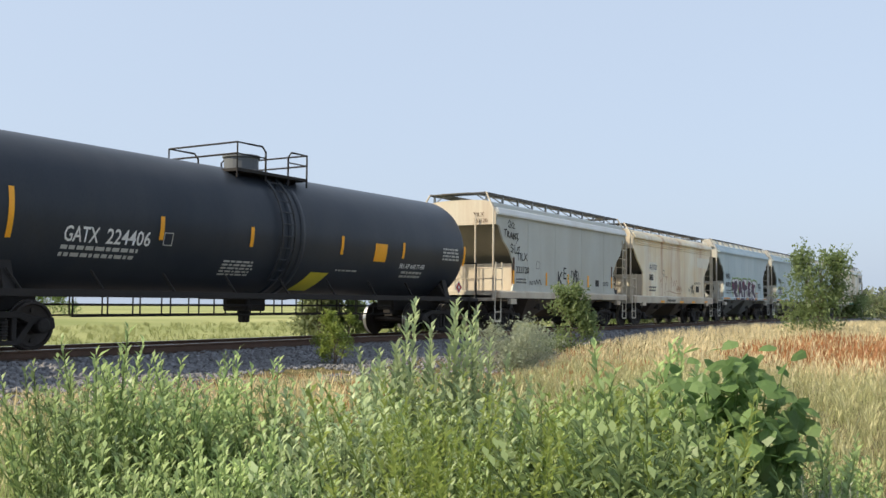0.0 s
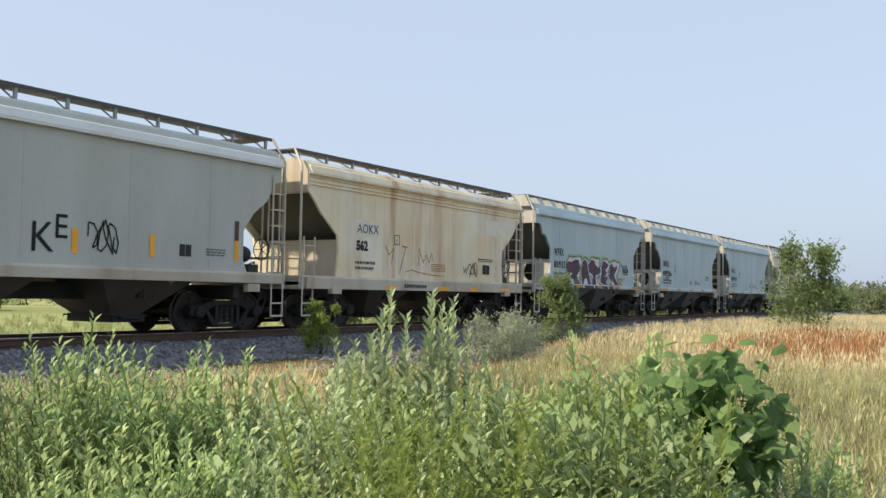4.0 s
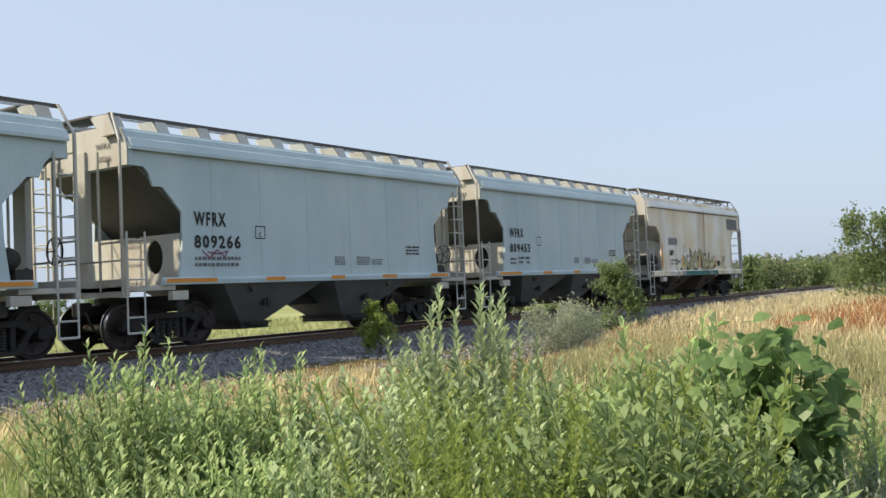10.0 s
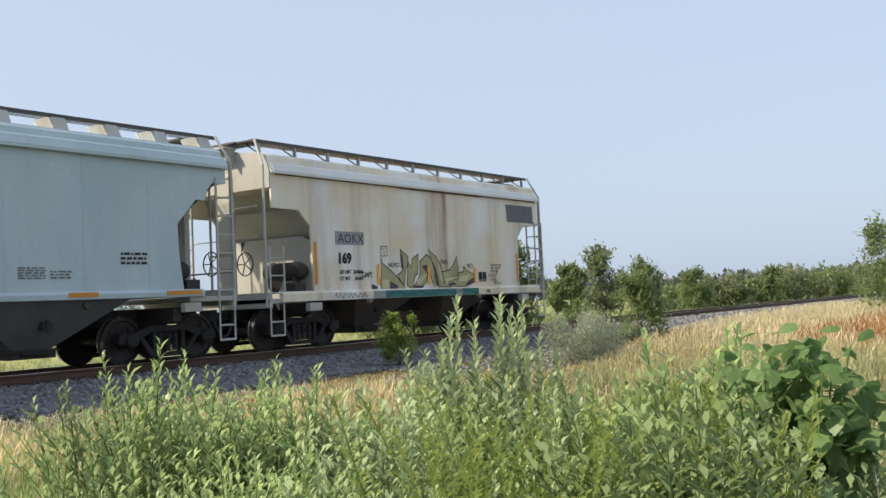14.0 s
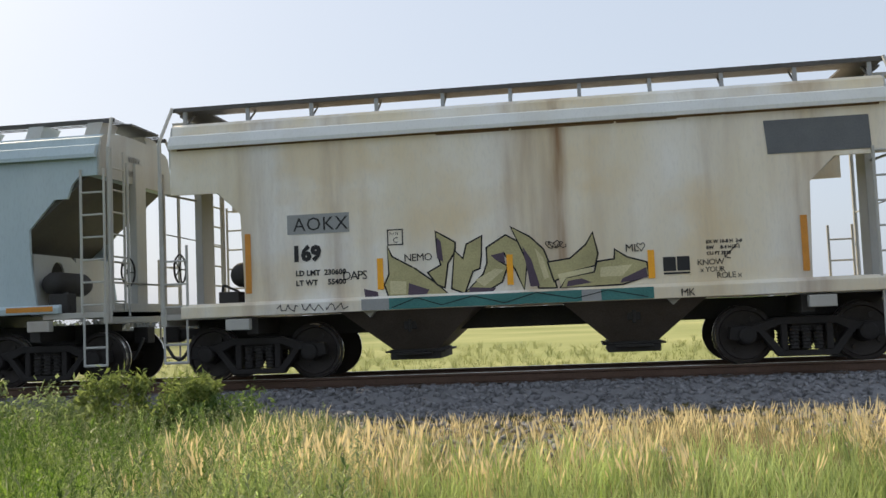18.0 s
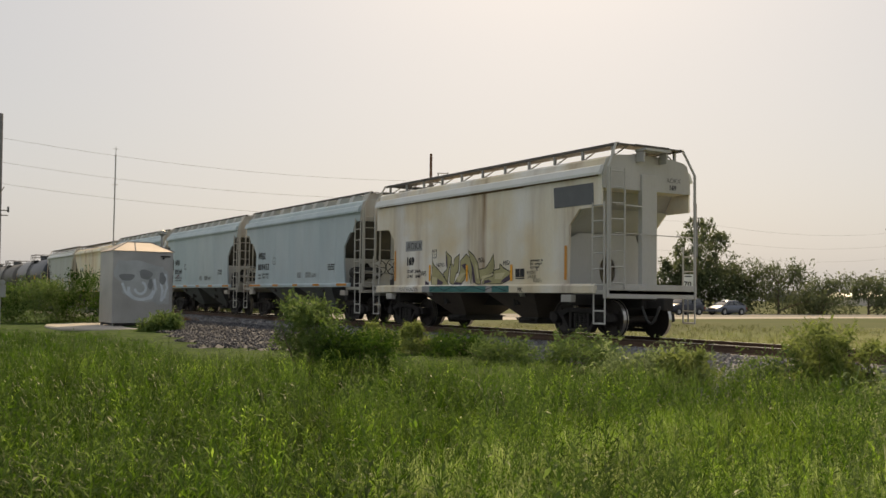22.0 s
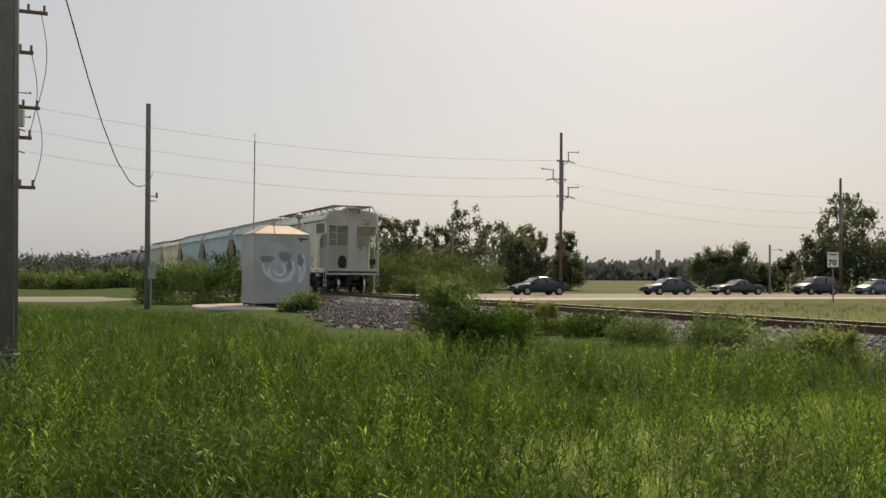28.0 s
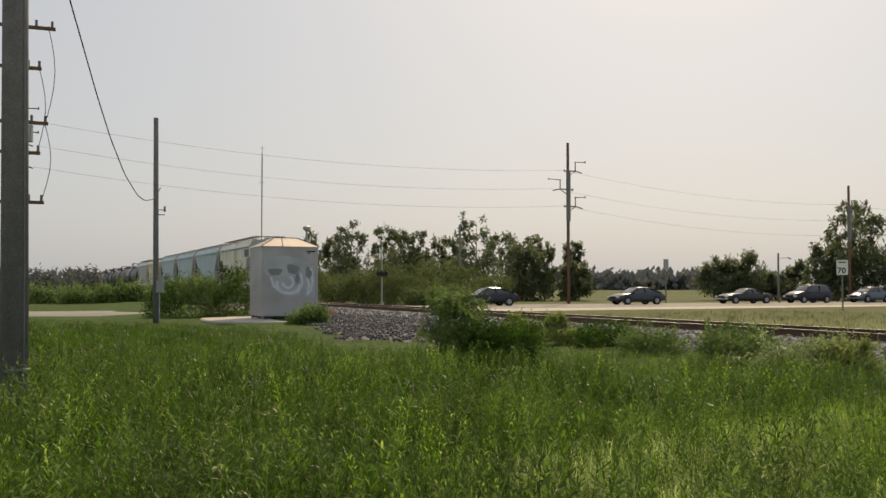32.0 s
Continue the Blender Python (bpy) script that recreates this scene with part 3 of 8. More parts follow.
# gravel washed thinly over the verge before the bank
x, y = rng.uniform(-12, 24, 9000), 13.5 - 4.3 * rng.random(9000) ** 1.5
q = np.array([noise.noise(Vector((a * 0.5, b * 0.5, 7.7))) for a, b in zip(x, y)]) > -0.28
x, y = x[q], y[q]
verge = scatter(cube * rng.uniform(0.35, 1.1, (8, 3)), cube_f, np.stack([x, y, ground_z(x, y) + 0.012], 1), rng.uniform(0, 6.28, len(x)), rng.uniform(0.018, 0.042, len(x)), rng.normal(0, 0.5, (len(x), 2)))
tagged(mesh_from("verge_gravel", verge[0], verge[1], M_BALLAST), "grey gravel strewn over the dry verge", "stones", kind="stuff")


# crushed stone spilt wide beside the bank, towards the crossing
def spill_edge(x):
    return np.interp(x, [-46, -38, -34, -25, -23, -20], [12.6, 10.2, 9.6, 8.0, 8.8, 13.3]) + 0.3 * np.sin(np.asarray(x) * 2.3)


def on_spill(x, y):
    """Whether a place lies on the spilt stone."""
    return (y > spill_edge(x)) & (x > -46) & (x < -20.5) & (y < 14)


def spill_z(x, y):
    return ground_z(x, y) + np.clip(0.035 * (y - spill_edge(x)), -0.02, 0.13)


sx, sy = np.meshgrid(np.linspace(-46, -20, 80), np.linspace(7.6, 13.9, 26))
idx = np.arange(80 * 26).reshape(26, 80)
cell = np.stack([idx[:-1, :-1], idx[:-1, 1:], idx[1:, 1:], idx[1:, :-1]], 2).reshape(-1, 4)
flat_xy = np.stack([sx.ravel(), sy.ravel()], 1)
good = on_spill(flat_xy[cell].mean(1)[:, 0], flat_xy[cell].mean(1)[:, 1])
spill = mesh_from("spilt_ballast", np.stack([sx.ravel(), sy.ravel(), spill_z(sx, sy).ravel() + 0.03 * np.sin(sx.ravel() * 5) * np.sin(sy.ravel() * 4)], 1), cell[good], M_SPILL)
tagged(spill, "dark crushed stone spilt beside the bank", "ballast", kind="structure")
spilt = []
for k in range(4):
    form = cube * rng.uniform(0.35, 1.1, (8, 3))
    x, y = rng.uniform(-46, -20, 2600), rng.uniform(7.6, 13.9, 2600)
    q = on_spill(x, y)
    x, y = x[q], y[q]
    spilt.append(scatter(form, cube_f, np.stack([x, y, spill_z(x, y) + 0.02], 1), rng.uniform(0, 6.28, len(x)), rng.uniform(0.02, 0.042, len(x)), rng.normal(0, 0.5, (len(x), 2))))
sv, sf, _ = join(spilt)
tagged(mesh_from("spilt_stones", sv, sf, M_SPILL), "loose dark stones beside the bank", "stones", kind="stuff")
sv, sf, _ = join(pieces)
stones = tagged(mesh_from("ballast_stones", sv, sf, M_BALLAST), "loose crushed grey stones on the bank", "stones", kind="stuff")

# the road that crosses the track, with its shoulders
bm = bmesh.new()
prism(bm, [(-75, 0.0), (-73.5, 0.16), (-60.0, 0.18), (-58.8, 0.02)], "y", 24.0, 900)
prism(bm, [(-64, 0.0), (-63, 0.2), (-56.0, 0.22), (-54.8, 0.02)], "y", -500, 9.0)
road = tagged(part("road", finish(bm), M_ASPHALT), "pale worn road over a level crossing", "road", kind="structure")
for y0, z0, y1, z1 in ((9.0, 0.2, 14.2, 0.56), (24.0, 0.17, 19.3, 0.56)):
    bm = bmesh.new()
    lo, hi = min(y0, y1), max(y0, y1)
    za, zb = (z0, z1) if y0 < y1 else (z1, z0)
    prism(bm, [(lo, 0.0), (hi, 0.0), (hi, zb), (lo, za)], "x", -70, -56.0)
    part("road_ramp", finish(bm), M_ASPHALT, road)
part("crossing_panel", B((-73.5, -55, 14.2, 15.85, 0.2, 0.56), (-73.5, -55, 16.2, 17.3, 0.2, 0.64), (-73.5, -55, 17.65, 19.3, 0.2, 0.56), bevel=0.02), M_ASPHALT, road)
bm = bmesh.new()
prism(bm, [(-59.7, 0.03), (-59.3, 0.165), (-57.6, 0.14), (-56.8, 0.0)], "y", 26.0, 300)
part("gravel_shoulder", finish(bm), M_GRAVEL, road, "pale gravel road shoulder")
for k in range(14):
    part("lane_mark", B((-64.06, -63.94, 28 + k * 9, 31 + k * 9, 0.16, 0.178)), M_YELLOW, road)
gv2 = [(-40.6 + 4.2 * math.cos(a) * (1 + 0.12 * math.sin(3 * a)), 9.6 + 3.0 * math.sin(a) * (1 + 0.1 * math.cos(2 * a))) for a in np.linspace(0, 2 * math.pi, 28, endpoint=False)]
bm = bmesh.new()
prism(bm, gv2, "z", 0.1, 0.31)
tagged(part("gravel_pad", finish(bm, 0.05), M_GRAVEL), "pale gravel pad under the signal cabinet", "gravel", kind="structure")


# ---- the train ----
def wheelset_mesh():
    bm = bmesh.new()
    for s in (-1, 1):
        prof = [(s * 0.66, 0.15), (s * 0.665, 0.40), (s * 0.66, 0.485), (s * 0.69, 0.485), (s * 0.70, 0.457), (s * 0.79, 0.45), (s * 0.80, 0.40), (s * 0.765, 0.38), (s * 0.74, 0.17), (s * 0.80, 0.14), (s * 0.80, 0.09)]
        lathe(bm, prof, "y", 28)
    tube(bm, (0, -0.95, 0), (0, 0.95, 0), 0.08, 10)
    for s in (-1, 1):
        for k in range(4):
            a = k * math.pi / 2
            tube(bm, (0.28 * math.cos(a), s * 0.75, 0.28 * math.sin(a)), (0.28 * math.cos(a), s * 0.785, 0.28 * math.sin(a)), 0.045, 6)
    return finish(bm)


def side_frame_mesh():
    """Cast truck side frame with a spring nest window."""
    bm = bmesh.new()
    top = [(-1.18, 0.40), (-1.15, 0.60), (-0.75, 0.62), (-0.45, 0.72), (0.45, 0.72), (0.75, 0.62), (1.15, 0.60), (1.18, 0.40), (0.98, 0.36), (0.88, 0.48), (0.62, 0.50), (0.42, 0.60), (-0.42, 0.60), (-0.62, 0.50), (-0.88, 0.48), (-0.98, 0.36)]
    prism(bm, top, "y", -0.09, 0.09)
    low = [(-0.75, 0.52), (-0.62, 0.52), (-0.36, 0.20), (0.36, 0.20), (0.62, 0.52), (0.75, 0.52), (0.44, 0.11), (-0.44, 0.11)]
    prism(bm, low, "y", -0.09, 0.09)
    for s in (-1, 1):
        box(bm, s * 0.34 - 0.05, s * 0.34 + 0.05, -0.08, 0.08, 0.2, 0.62)
        lathe(bm, [(-0.17, 0.09), (-0.15, 0.14), (0.08, 0.15)], "y", 12, at=(s * 0.9, 0, 0.457))
    return finish(bm, 0.012)


def spring_mesh():
    bm = bmesh.new()
    prof = []
    for k in range(7):
        z = 0.21 + k * 0.055
        prof += [(z, 0.062), (z + 0.018, 0.086), (z + 0.036, 0.062)]
    lathe(bm, prof, "z", 10)
    return finish(bm)


def bolster_mesh():
    return B((-0.22, 0.22, -1.0, 1.0, 0.48, 0.72), (-0.5, 0.5, -0.12, 0.12, 0.6, 0.74), (-0.62, -0.55, -0.9, 0.9, 0.3, 0.42), (0.55, 0.62, -0.9, 0.9, 0.3, 0.42), bevel=0.015)


WHEELSETS, PROTO = [], {}


def truck(parent, x):
    """A four-wheel truck under a car at x: bolster, two side frames, springs, two wheelsets."""
    if not PROTO:
        for nm, bm, mt in (("bolster", bolster_mesh(), M_DIRT), ("side_frame", side_frame_mesh(), M_DIRT), ("spring", spring_mesh(), M_UNDER), ("wheelset", wheelset_mesh(), M_WHEEL)):
            me = bpy.data.meshes.new(nm)
            bm.to_mesh(me)
            bm.free()
            me.materials.append(mt)
            PROTO[nm] = me
        PROTO["wheelset"].materials.append(M_TREAD)
        for f in PROTO["wheelset"].polygons:
            c = f.center
            r = math.hypot(c.x, c.z)
            if r > 0.44 and abs(c.y) > 0.66 and abs(f.normal.y) < 0.9:
                f.material_index = 1
    t = new("truck", PROTO["bolster"])
    t.parent = parent
    t.location = (x, 0, 0)
    for s in (-1, 1):
        o = new("side_frame", PROTO["side_frame"])
        o.parent, o.location = t, (0, s * 0.99, 0)
        for xs in (-0.18, 0.0, 0.18):
            o = new("spring", PROTO["spring"])
            o.parent, o.location = t, (xs, s * 0.99, 0)
        w = new("wheelset", PROTO["wheelset"])
        w.parent, w.location = t, (s * 0.9, 0, 0.457)
        WHEELSETS.append(w)
    return t


def coupler(parent, x, s):
    bm = bmesh.new()
    box(bm, min(x, x + s * 0.55), max(x, x + s * 0.55), -0.09, 0.09, 0.72, 0.92)
    box(bm, min(x + s * 0.45, x + s * 0.72), max(x + s * 0.45, x + s * 0.72), -0.17, 0.15, 0.68, 0.98)
    part("coupler", finish(bm, 0.02), M_DIRT, parent)
    bm = bmesh.new()
    pts = [(x + s * (0.1 + 0.6 * t), -0.28, 0.78 - 0.42 * math.sin(math.pi * t)) for t in np.linspace(0, 1, 7)]
    path_tube(bm, pts, 0.03)
    part("air_hose", finish(bm), M_WIRE, parent)


def ladder_mesh(w, z0, z1, step=0.38, r=0.017):
    bars = [((-w / 2, 0, z0), (-w / 2, 0, z1), 0.024), ((w / 2, 0, z0), (w / 2, 0, z1), 0.024)]
    z = z0 + 0.15
    while z < z1 - 0.05:
        bars.append(((-w / 2, 0, z), (w / 2, 0, z), r))
        z += step
    return T(*bars, n=6)


def arc_roof(w, z, rise, n=9):
    return [(w * math.cos(a), z + rise * math.sin(a)) for a in np.linspace(math.pi, 0, n)]


def hopper(name, label, paint, end_paint, style, x):
    """A covered two-bay hopper car. x along the track, -y to the near side, z up from the rail head."""
    car = empty(name, pose(x, TRACK_Y, RAIL_Z), label, "rail car", "cars of the train")
    W, H1, H2 = 1.46, style["eave"], style["roof"]
    up, sl = style["up"], style["sill"]
    zc1, zs = style["cut"][-1][1], style["sill_top"]
    # body: a shell with the side's outline, ends sloping in to the bays
    bm = bmesh.new()
    prof = arc_roof(W - 0.12, H2 - 0.12, 0.17)
    section = [(-W, zc1), (-W, H1), (-W + 0.05, H1 + 0.04)] + prof + [(W - 0.05, H1 + 0.04), (W, H1), (W, zc1)]
    box_end, hz = style.get("box_end", up), style.get("header", zc1)
    prism(bm, section, "x", -box_end, box_end)
    if box_end < up:
        # open ends: a header under the roof and the side sheets reach past the box
        header = [(-W, hz), (-W, H1), (-W + 0.05, H1 + 0.04)] + prof + [(W - 0.05, H1 + 0.04), (W, H1), (W, hz)]
        for s in (-1, 1):
            prism(bm, header, "x", s * box_end, s * up)
            for side in (-1, 1):
                box(bm, min(s * box_end, s * up), max(s * box_end, s * up), min(side * W, side * (W - 0.05)), max(side * W, side * (W - 0.05)), zc1, hz)
    cut = style["cut"]
    lo = cut[0][0]
    mid = [(x0, z0) for x0, z0 in cut] + [(-x0, z0) for x0, z0 in cut[::-1]]
    for s in (-1, 1):
        prism(bm, mid, "y", s * W, s * (W - 0.06))
    body = part("body", finish(bm), paint, car)
    # slope sheets inside the cutaway ends
    for s in (-1, 1):
        bm = bmesh.new()
        k = min(cut[-1][0] - 0.12, box_end + 0.14)
        if box_end < up:
            prism(bm, [(s * (box_end + 0.32), hz + 0.02), (s * (box_end + 0.02), zc1), (s * (box_end - 0.04), zc1), (s * (box_end - 0.04), hz + 0.02)], "y", -W + 0.07, W - 0.07)
        prism(bm, [(s * k, zc1 + 0.03), (s * 2.4, zs - 0.3), (s * 2.3, zs - 0.2), (s * (k - 0.12), zc1 + 0.03)], "y", -W + 0.07, W - 0.07)
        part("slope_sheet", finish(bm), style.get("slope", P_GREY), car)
    # eave moulding
    bm = bmesh.new()
    for s in (-1, 1):
        prism(bm, [(s * (W - 0.01), H1 - 0.045), (s * (W + 0.1), H1 - 0.065), (s * (W + 0.1), H1 + 0.0), (s * (W + 0.02), H1 + 0.16), (s * (W - 0.1), H1 + 0.2)], "x", -up, up)
        if style.get("ribs"):
            for k in range(3):
                z = H1 - 0.14 - 0.09 * k
                prism(bm, [(s * (W - 0.01), z - 0.03), (s * (W + 0.035), z), (s * (W - 0.01), z + 0.03)], "x", -up + 0.05, up - 0.05)
    part("eave_moulding", finish(bm), style.get("trim", paint), car)
    # panel seams on the near and far side
    for k in style["seams"]:
        for s in (-1, 1):
            seam = part("panel_seam", B((k - 0.016, k + 0.016, s * W - 0.006, s * W + 0.006, zs + 0.02, H1 - 0.08)), paint, car)
    # side sill
    for s in (-1, 1):
        bm = bmesh.new()
        h = style["sill_h"]
        prism(bm, [(s * (W - 0.02), zs - h), (s * (W + 0.09), zs - h), (s * (W + 0.1), zs - 0.02), (s * (W + 0.02), zs + 0.03), (s * (W - 0.02), zs + 0.03)], "x", -sl, sl)
        part("side_sill", finish(bm, 0.008), style.get("sill_paint", paint), car)
    # roof: hatch trough, hatches, running boards on brackets
    for k in range(4):
        xk = (-0.6 + 0.4 * k) * up
        part("roof_hatch", B((xk - 0.85, xk + 0.85, -0.34, 0.34, H2 - 0.02, H2 + 0.14), bevel=0.03), paint, car)
    zb = style["board"]
    for s in (-1, 1):
        brd = part("running_board", B((-up - 0.12, up + 0.12, min(s * 1.03, s * 1.07), max(s * 1.03, s * 1.07), zb - 0.06, zb + 0.012)), M_STEEL, car, "steel grating running board")
        for q in range(5):
            yq = s * (0.58 + 0.1 * q)
            hw, dp = (0.014, 0.01) if style.get("gusset") else (0.046, 0.035)
            part("grating_bar", B((-up - 0.12, up + 0.12, yq - hw, yq + hw, zb - dp, zb)), M_STEEL, brd)
        part("end_board", B((min(s * (up - 0.4), s * (up + 0.2)), max(s * (up - 0.4), s * (up + 0.2)), -0.55, 0.55, zb - 0.035, zb)), M_STEEL, car)
    nb = 10
    for k in range(nb + 1):
        xk = -up + 0.1 + (2 * up - 0.2) * k / nb
        for s in (-1, 1):
            bm = bmesh.new()
            if style.get("gusset"):
                prism(bm, [(s * 1.06, zb - 0.03), (s * 0.5, zb - 0.03), (s * 0.85, H2 - 0.2), (s * 1.28, H2 - 0.2)], "x", xk - 0.26, xk + 0.02)
            else:
                box(bm, xk - 0.03, xk + 0.03, s * 1.02 - 0.03, s * 1.02 + 0.03, H2 - 0.25, zb + 0.02)
                tube(bm, (xk, s * 0.6, zb - 0.03), (xk, s * 1.2, H2 - 0.15), 0.018, 5)
            part("board_bracket", finish(bm), end_paint if style.get("gusset") else M_GALV, car)
    # underframe: centre sill, bays, outlets
    part("centre_sill", B((-sl - 0.25, sl + 0.25, -0.22, 0.22, 0.72, 1.06), (-4.5, -4.3, -1.35, 1.35, 0.78, 1.06), (4.3, 4.5, -1.35, 1.35, 0.78, 1.06), bevel=0.01), M_UNDER, car)
    for bx in (-style["bay"], style["bay"]):
        bm = bmesh.new()
        t, o = style["bay_top"], 0.39
        vt = [bm.verts.new(c) for c in ((bx - t, -1.42, zs - 0.12), (bx + t, -1.42, zs - 0.12), (bx + t, 1.42, zs - 0.12), (bx - t, 1.42, zs - 0.12))]
        vb = [bm.verts.new(c) for c in ((bx - o, -0.62, 0.42), (bx + o, -0.62, 0.42), (bx + o, 0.62, 0.42), (bx - o, 0.62, 0.42))]
        for i in range(4):
            bm.faces.new((vb[i], vb[(i + 1) % 4], vt[(i + 1) % 4], vt[i]))
        bm.faces.new(vb[::-1])
        bm.faces.new(vt)
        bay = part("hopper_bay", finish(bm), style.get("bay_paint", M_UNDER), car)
        part("outlet_gate", B((bx - o - 0.04, bx + o + 0.04, -0.7, 0.7, 0.25, 0.42), (bx - o - 0.12, bx + o + 0.12, -0.74, 0.74, 0.37, 0.40), (bx - 0.3, bx + 0.3, -0.85, -0.7, 0.33, 0.37), bevel=0.01), M_UNDER, bay)
        part("vibrator_bracket", B((bx - 0.1, bx + 0.1, -1.13, -1.0, 0.76, 0.9), (bx - 0.03, bx + 0.03, -1.17, -1.12, 0.72, 0.94), bevel=0.01), M_UNDER, bay)
    # ends: platform, corner posts, ladders, end wall post, steps
    E0 = style["end"]
    for s in (-1, 1):
        part("end_platform", B((min(s * (E0 - 1.2), s * E0), max(s * (E0 - 1.2), s * E0), -1.48, 1.48, zs - 0.22, zs - 0.12), (min(s * (E0 - 0.1), s * E0), max(s * (E0 - 0.1), s * E0), -1.5, 1.5, zs - 0.32, zs + 0.02), bevel=0.008), style.get("plat", end_paint), car)
        # transverse bulkhead under the slope sheet, with two round holes
        bm = bmesh.new()
        xw = s * (lo - 0.1)
        ztop = style.get("bulk_top", 2.3)
        cy, cz, r, rz = style.get("hole", (-0.62, 1.85, 0.25, 0.35))
        split = 1.0 if style.get("hole") else 0.0
        for y0, y1 in ((-1.4, split), (split, 1.4)):
            if y0 == split or not style.get("holes", True):
                box(bm, xw - 0.02, xw + 0.02, y0, y1, zs - 0.12, ztop)
                continue
            n, z0 = 24, zs - 0.12
            rin = [(cy + r * math.cos(2 * math.pi * k / n), cz + rz * math.sin(2 * math.pi * k / n)) for k in range(n)]
            rout = []
            for k in range(n):
                c, q = math.cos(2 * math.pi * k / n), math.sin(2 * math.pi * k / n)
                f = min(((y1 - cy) if c > 0 else (cy - y0)) / max(abs(c), 1e-3), ((ztop - cz) if q > 0 else (cz - z0)) / max(abs(q), 1e-3))
                rout.append((cy + f * c, cz + f * q))
            for xx in (xw - 0.02, xw + 0.02):
                a1, a2 = [bm.verts.new((xx, p[0], p[1])) for p in rin], [bm.verts.new((xx, p[0], p[1])) for p in rout]
                for k in range(n):
                    bm.faces.new((a1[k], a1[(k + 1) % n], a2[(k + 1) % n], a2[k]))
        part("end_bulkhead", finish(bm), end_paint, car)
        # upper end wall, painted like the end
        bm = bmesh.new()
        prism(bm, [(-W + 0.02, hz), (-W + 0.02, H1)] + arc_roof(W - 0.13, H2 - 0.12, 0.165) + [(W - 0.02, H1), (W - 0.02, hz)], "x", s * (up - 0.01), s * (up + 0.03))
        part("end_wall", finish(bm), end_paint, car)
        if style.get("post", True):
            part("end_post", B((min(s * (up - 0.05), s * (up + 0.09)), max(s * (up - 0.05), s * (up + 0.09)), -style.get("post_w", 0.2), style.get("post_w", 0.2), zs - 0.12, H1 + 0.02), bevel=0.01), end_paint, car)
        if style.get("brake_step"):
            part("brake_step", B((min(s * (up + 0.02), s * (up + 0.4)), max(s * (up + 0.02), s * (up + 0.4)), -0.42, 0.42, zb - 0.16, zb - 0.1), (min(s * (up + 0.04), s * (up + 0.3)), max(s * (up + 0.04), s * (up + 0.3)), -0.4, -0.35, zb - 0.42, zb - 0.16), (min(s * (up + 0.04), s * (up + 0.3)), max(s * (up + 0.04), s * (up + 0.3)), 0.35, 0.4, zb - 0.42, zb - 0.16)), end_paint, car, "grey step under the roof end")
            part("grab_rail", T(((s * E0, -1.2, 2.52), (s * E0, 1.43, 2.5), 0.012), ((s * E0, -1.2, 3.2), (s * (up + 0.06), -0.2, 3.2), 0.022), n=6), end_paint, car)
        for side in (-1, 1):
            cp = T(((s * E0, side * 1.43, zs - 0.3), (s * E0, side * 1.43, H1 + 0.1), 0.035), ((s * E0, side * 1.43, H1 + 0.1), (s * (E0 - 0.1), side * 1.1, zb), 0.03), *(() if style.get("brake_step") else (((s * E0, side * 0.75, zs - 0.2), (s * E0, side * 0.75, zc1 + 0.3), 0.03),
                   ((s * E0, side * 0.75, 2.1), (s * E0, side * 1.47, 2.1), 0.02), ((s * E0, -0.75 * side, 1.75), (s * E0, side * 1.47, 1.75), 0.018))), n=6)
            part("corner_post", cp, end_paint, car)
            ld = part("side_ladder", ladder_mesh(0.42, zs - 0.15, zc1 + 0.1 if side * s < 0 else 2.3), end_paint, car)
            ld.location = (s * (E0 - 0.26), side * 1.5, 0)
            st = T(((-0.2, 0, 0.35), (-0.2, 0, zs - 0.2), 0.02), ((0.2, 0, 0.35), (0.2, 0, zs - 0.2), 0.02), ((-0.2, 0, 0.36), (0.2, 0, 0.36), 0.025), ((-0.2, 0, 0.66), (0.2, 0, 0.66), 0.02), n=6)
            stp = part("sill_step", st, end_paint, car)
            stp.location = (s * (E0 - 0.25), side * 1.48, 0)
        # end ladder beside the post
        el = part("end_ladder", ladder_mesh(0.45, zs - 0.1, H1 + 0.1), end_paint, car)
        el.matrix_local = pose(s * (E0 + 0.02), -s * 1.15, 0, 0, 0, 90)
        coupler(car, s * (sl + 0.2), s)
    # brake gear at one end: wheel, air tank, piping
    s = style.get("brake_end", -1)
    bm = bmesh.new()
    lathe(bm, [(-0.01, 0.25), (0.012, 0.27), (0.03, 0.25)], "x", 20, closed=False, at=(s * (E0 - 0.02), -0.75, 1.95))
    for k in range(5):
        a = k * 2 * math.pi / 5
        tube(bm, (s * (E0 - 0.02), -0.75, 1.95), (s * (E0 - 0.02), -0.75 + 0.25 * math.cos(a), 1.95 + 0.25 * math.sin(a)), 0.012, 5)
    part("brake_wheel", finish(bm), M_UNDER, car)
    bm = bmesh.new()
    lathe(bm, [(-0.62, 0.05), (-0.58, 0.16), (-0.45, 0.21), (0.45, 0.21), (0.58, 0.16), (0.62, 0.05)], "y", 16, at=(s * (lo + 0.15), -0.7, 1.78))
    part("air_reservoir", smooth_bm(bm), style.get("tank_paint", M_UNDER), car)
    bm = bmesh.new()
    path_tube(bm, [(s * (lo + 0.2), -1.2, 1.5), (s * (lo + 0.45), -1.25, 1.62), (s * (lo + 0.5), -1.25, 1.3), (s * (lo + 0.3), -1.2, zs - 0.1)], 0.025)
    box(bm, min(s * (lo + 0.15), s * (lo + 0.5)), max(s * (lo + 0.15), s * (lo + 0.5)), -1.35, -1.05, zs - 0.12, zs + 0.22)
    part("brake_valve", finish(bm, 0.02), M_UNDER, car)
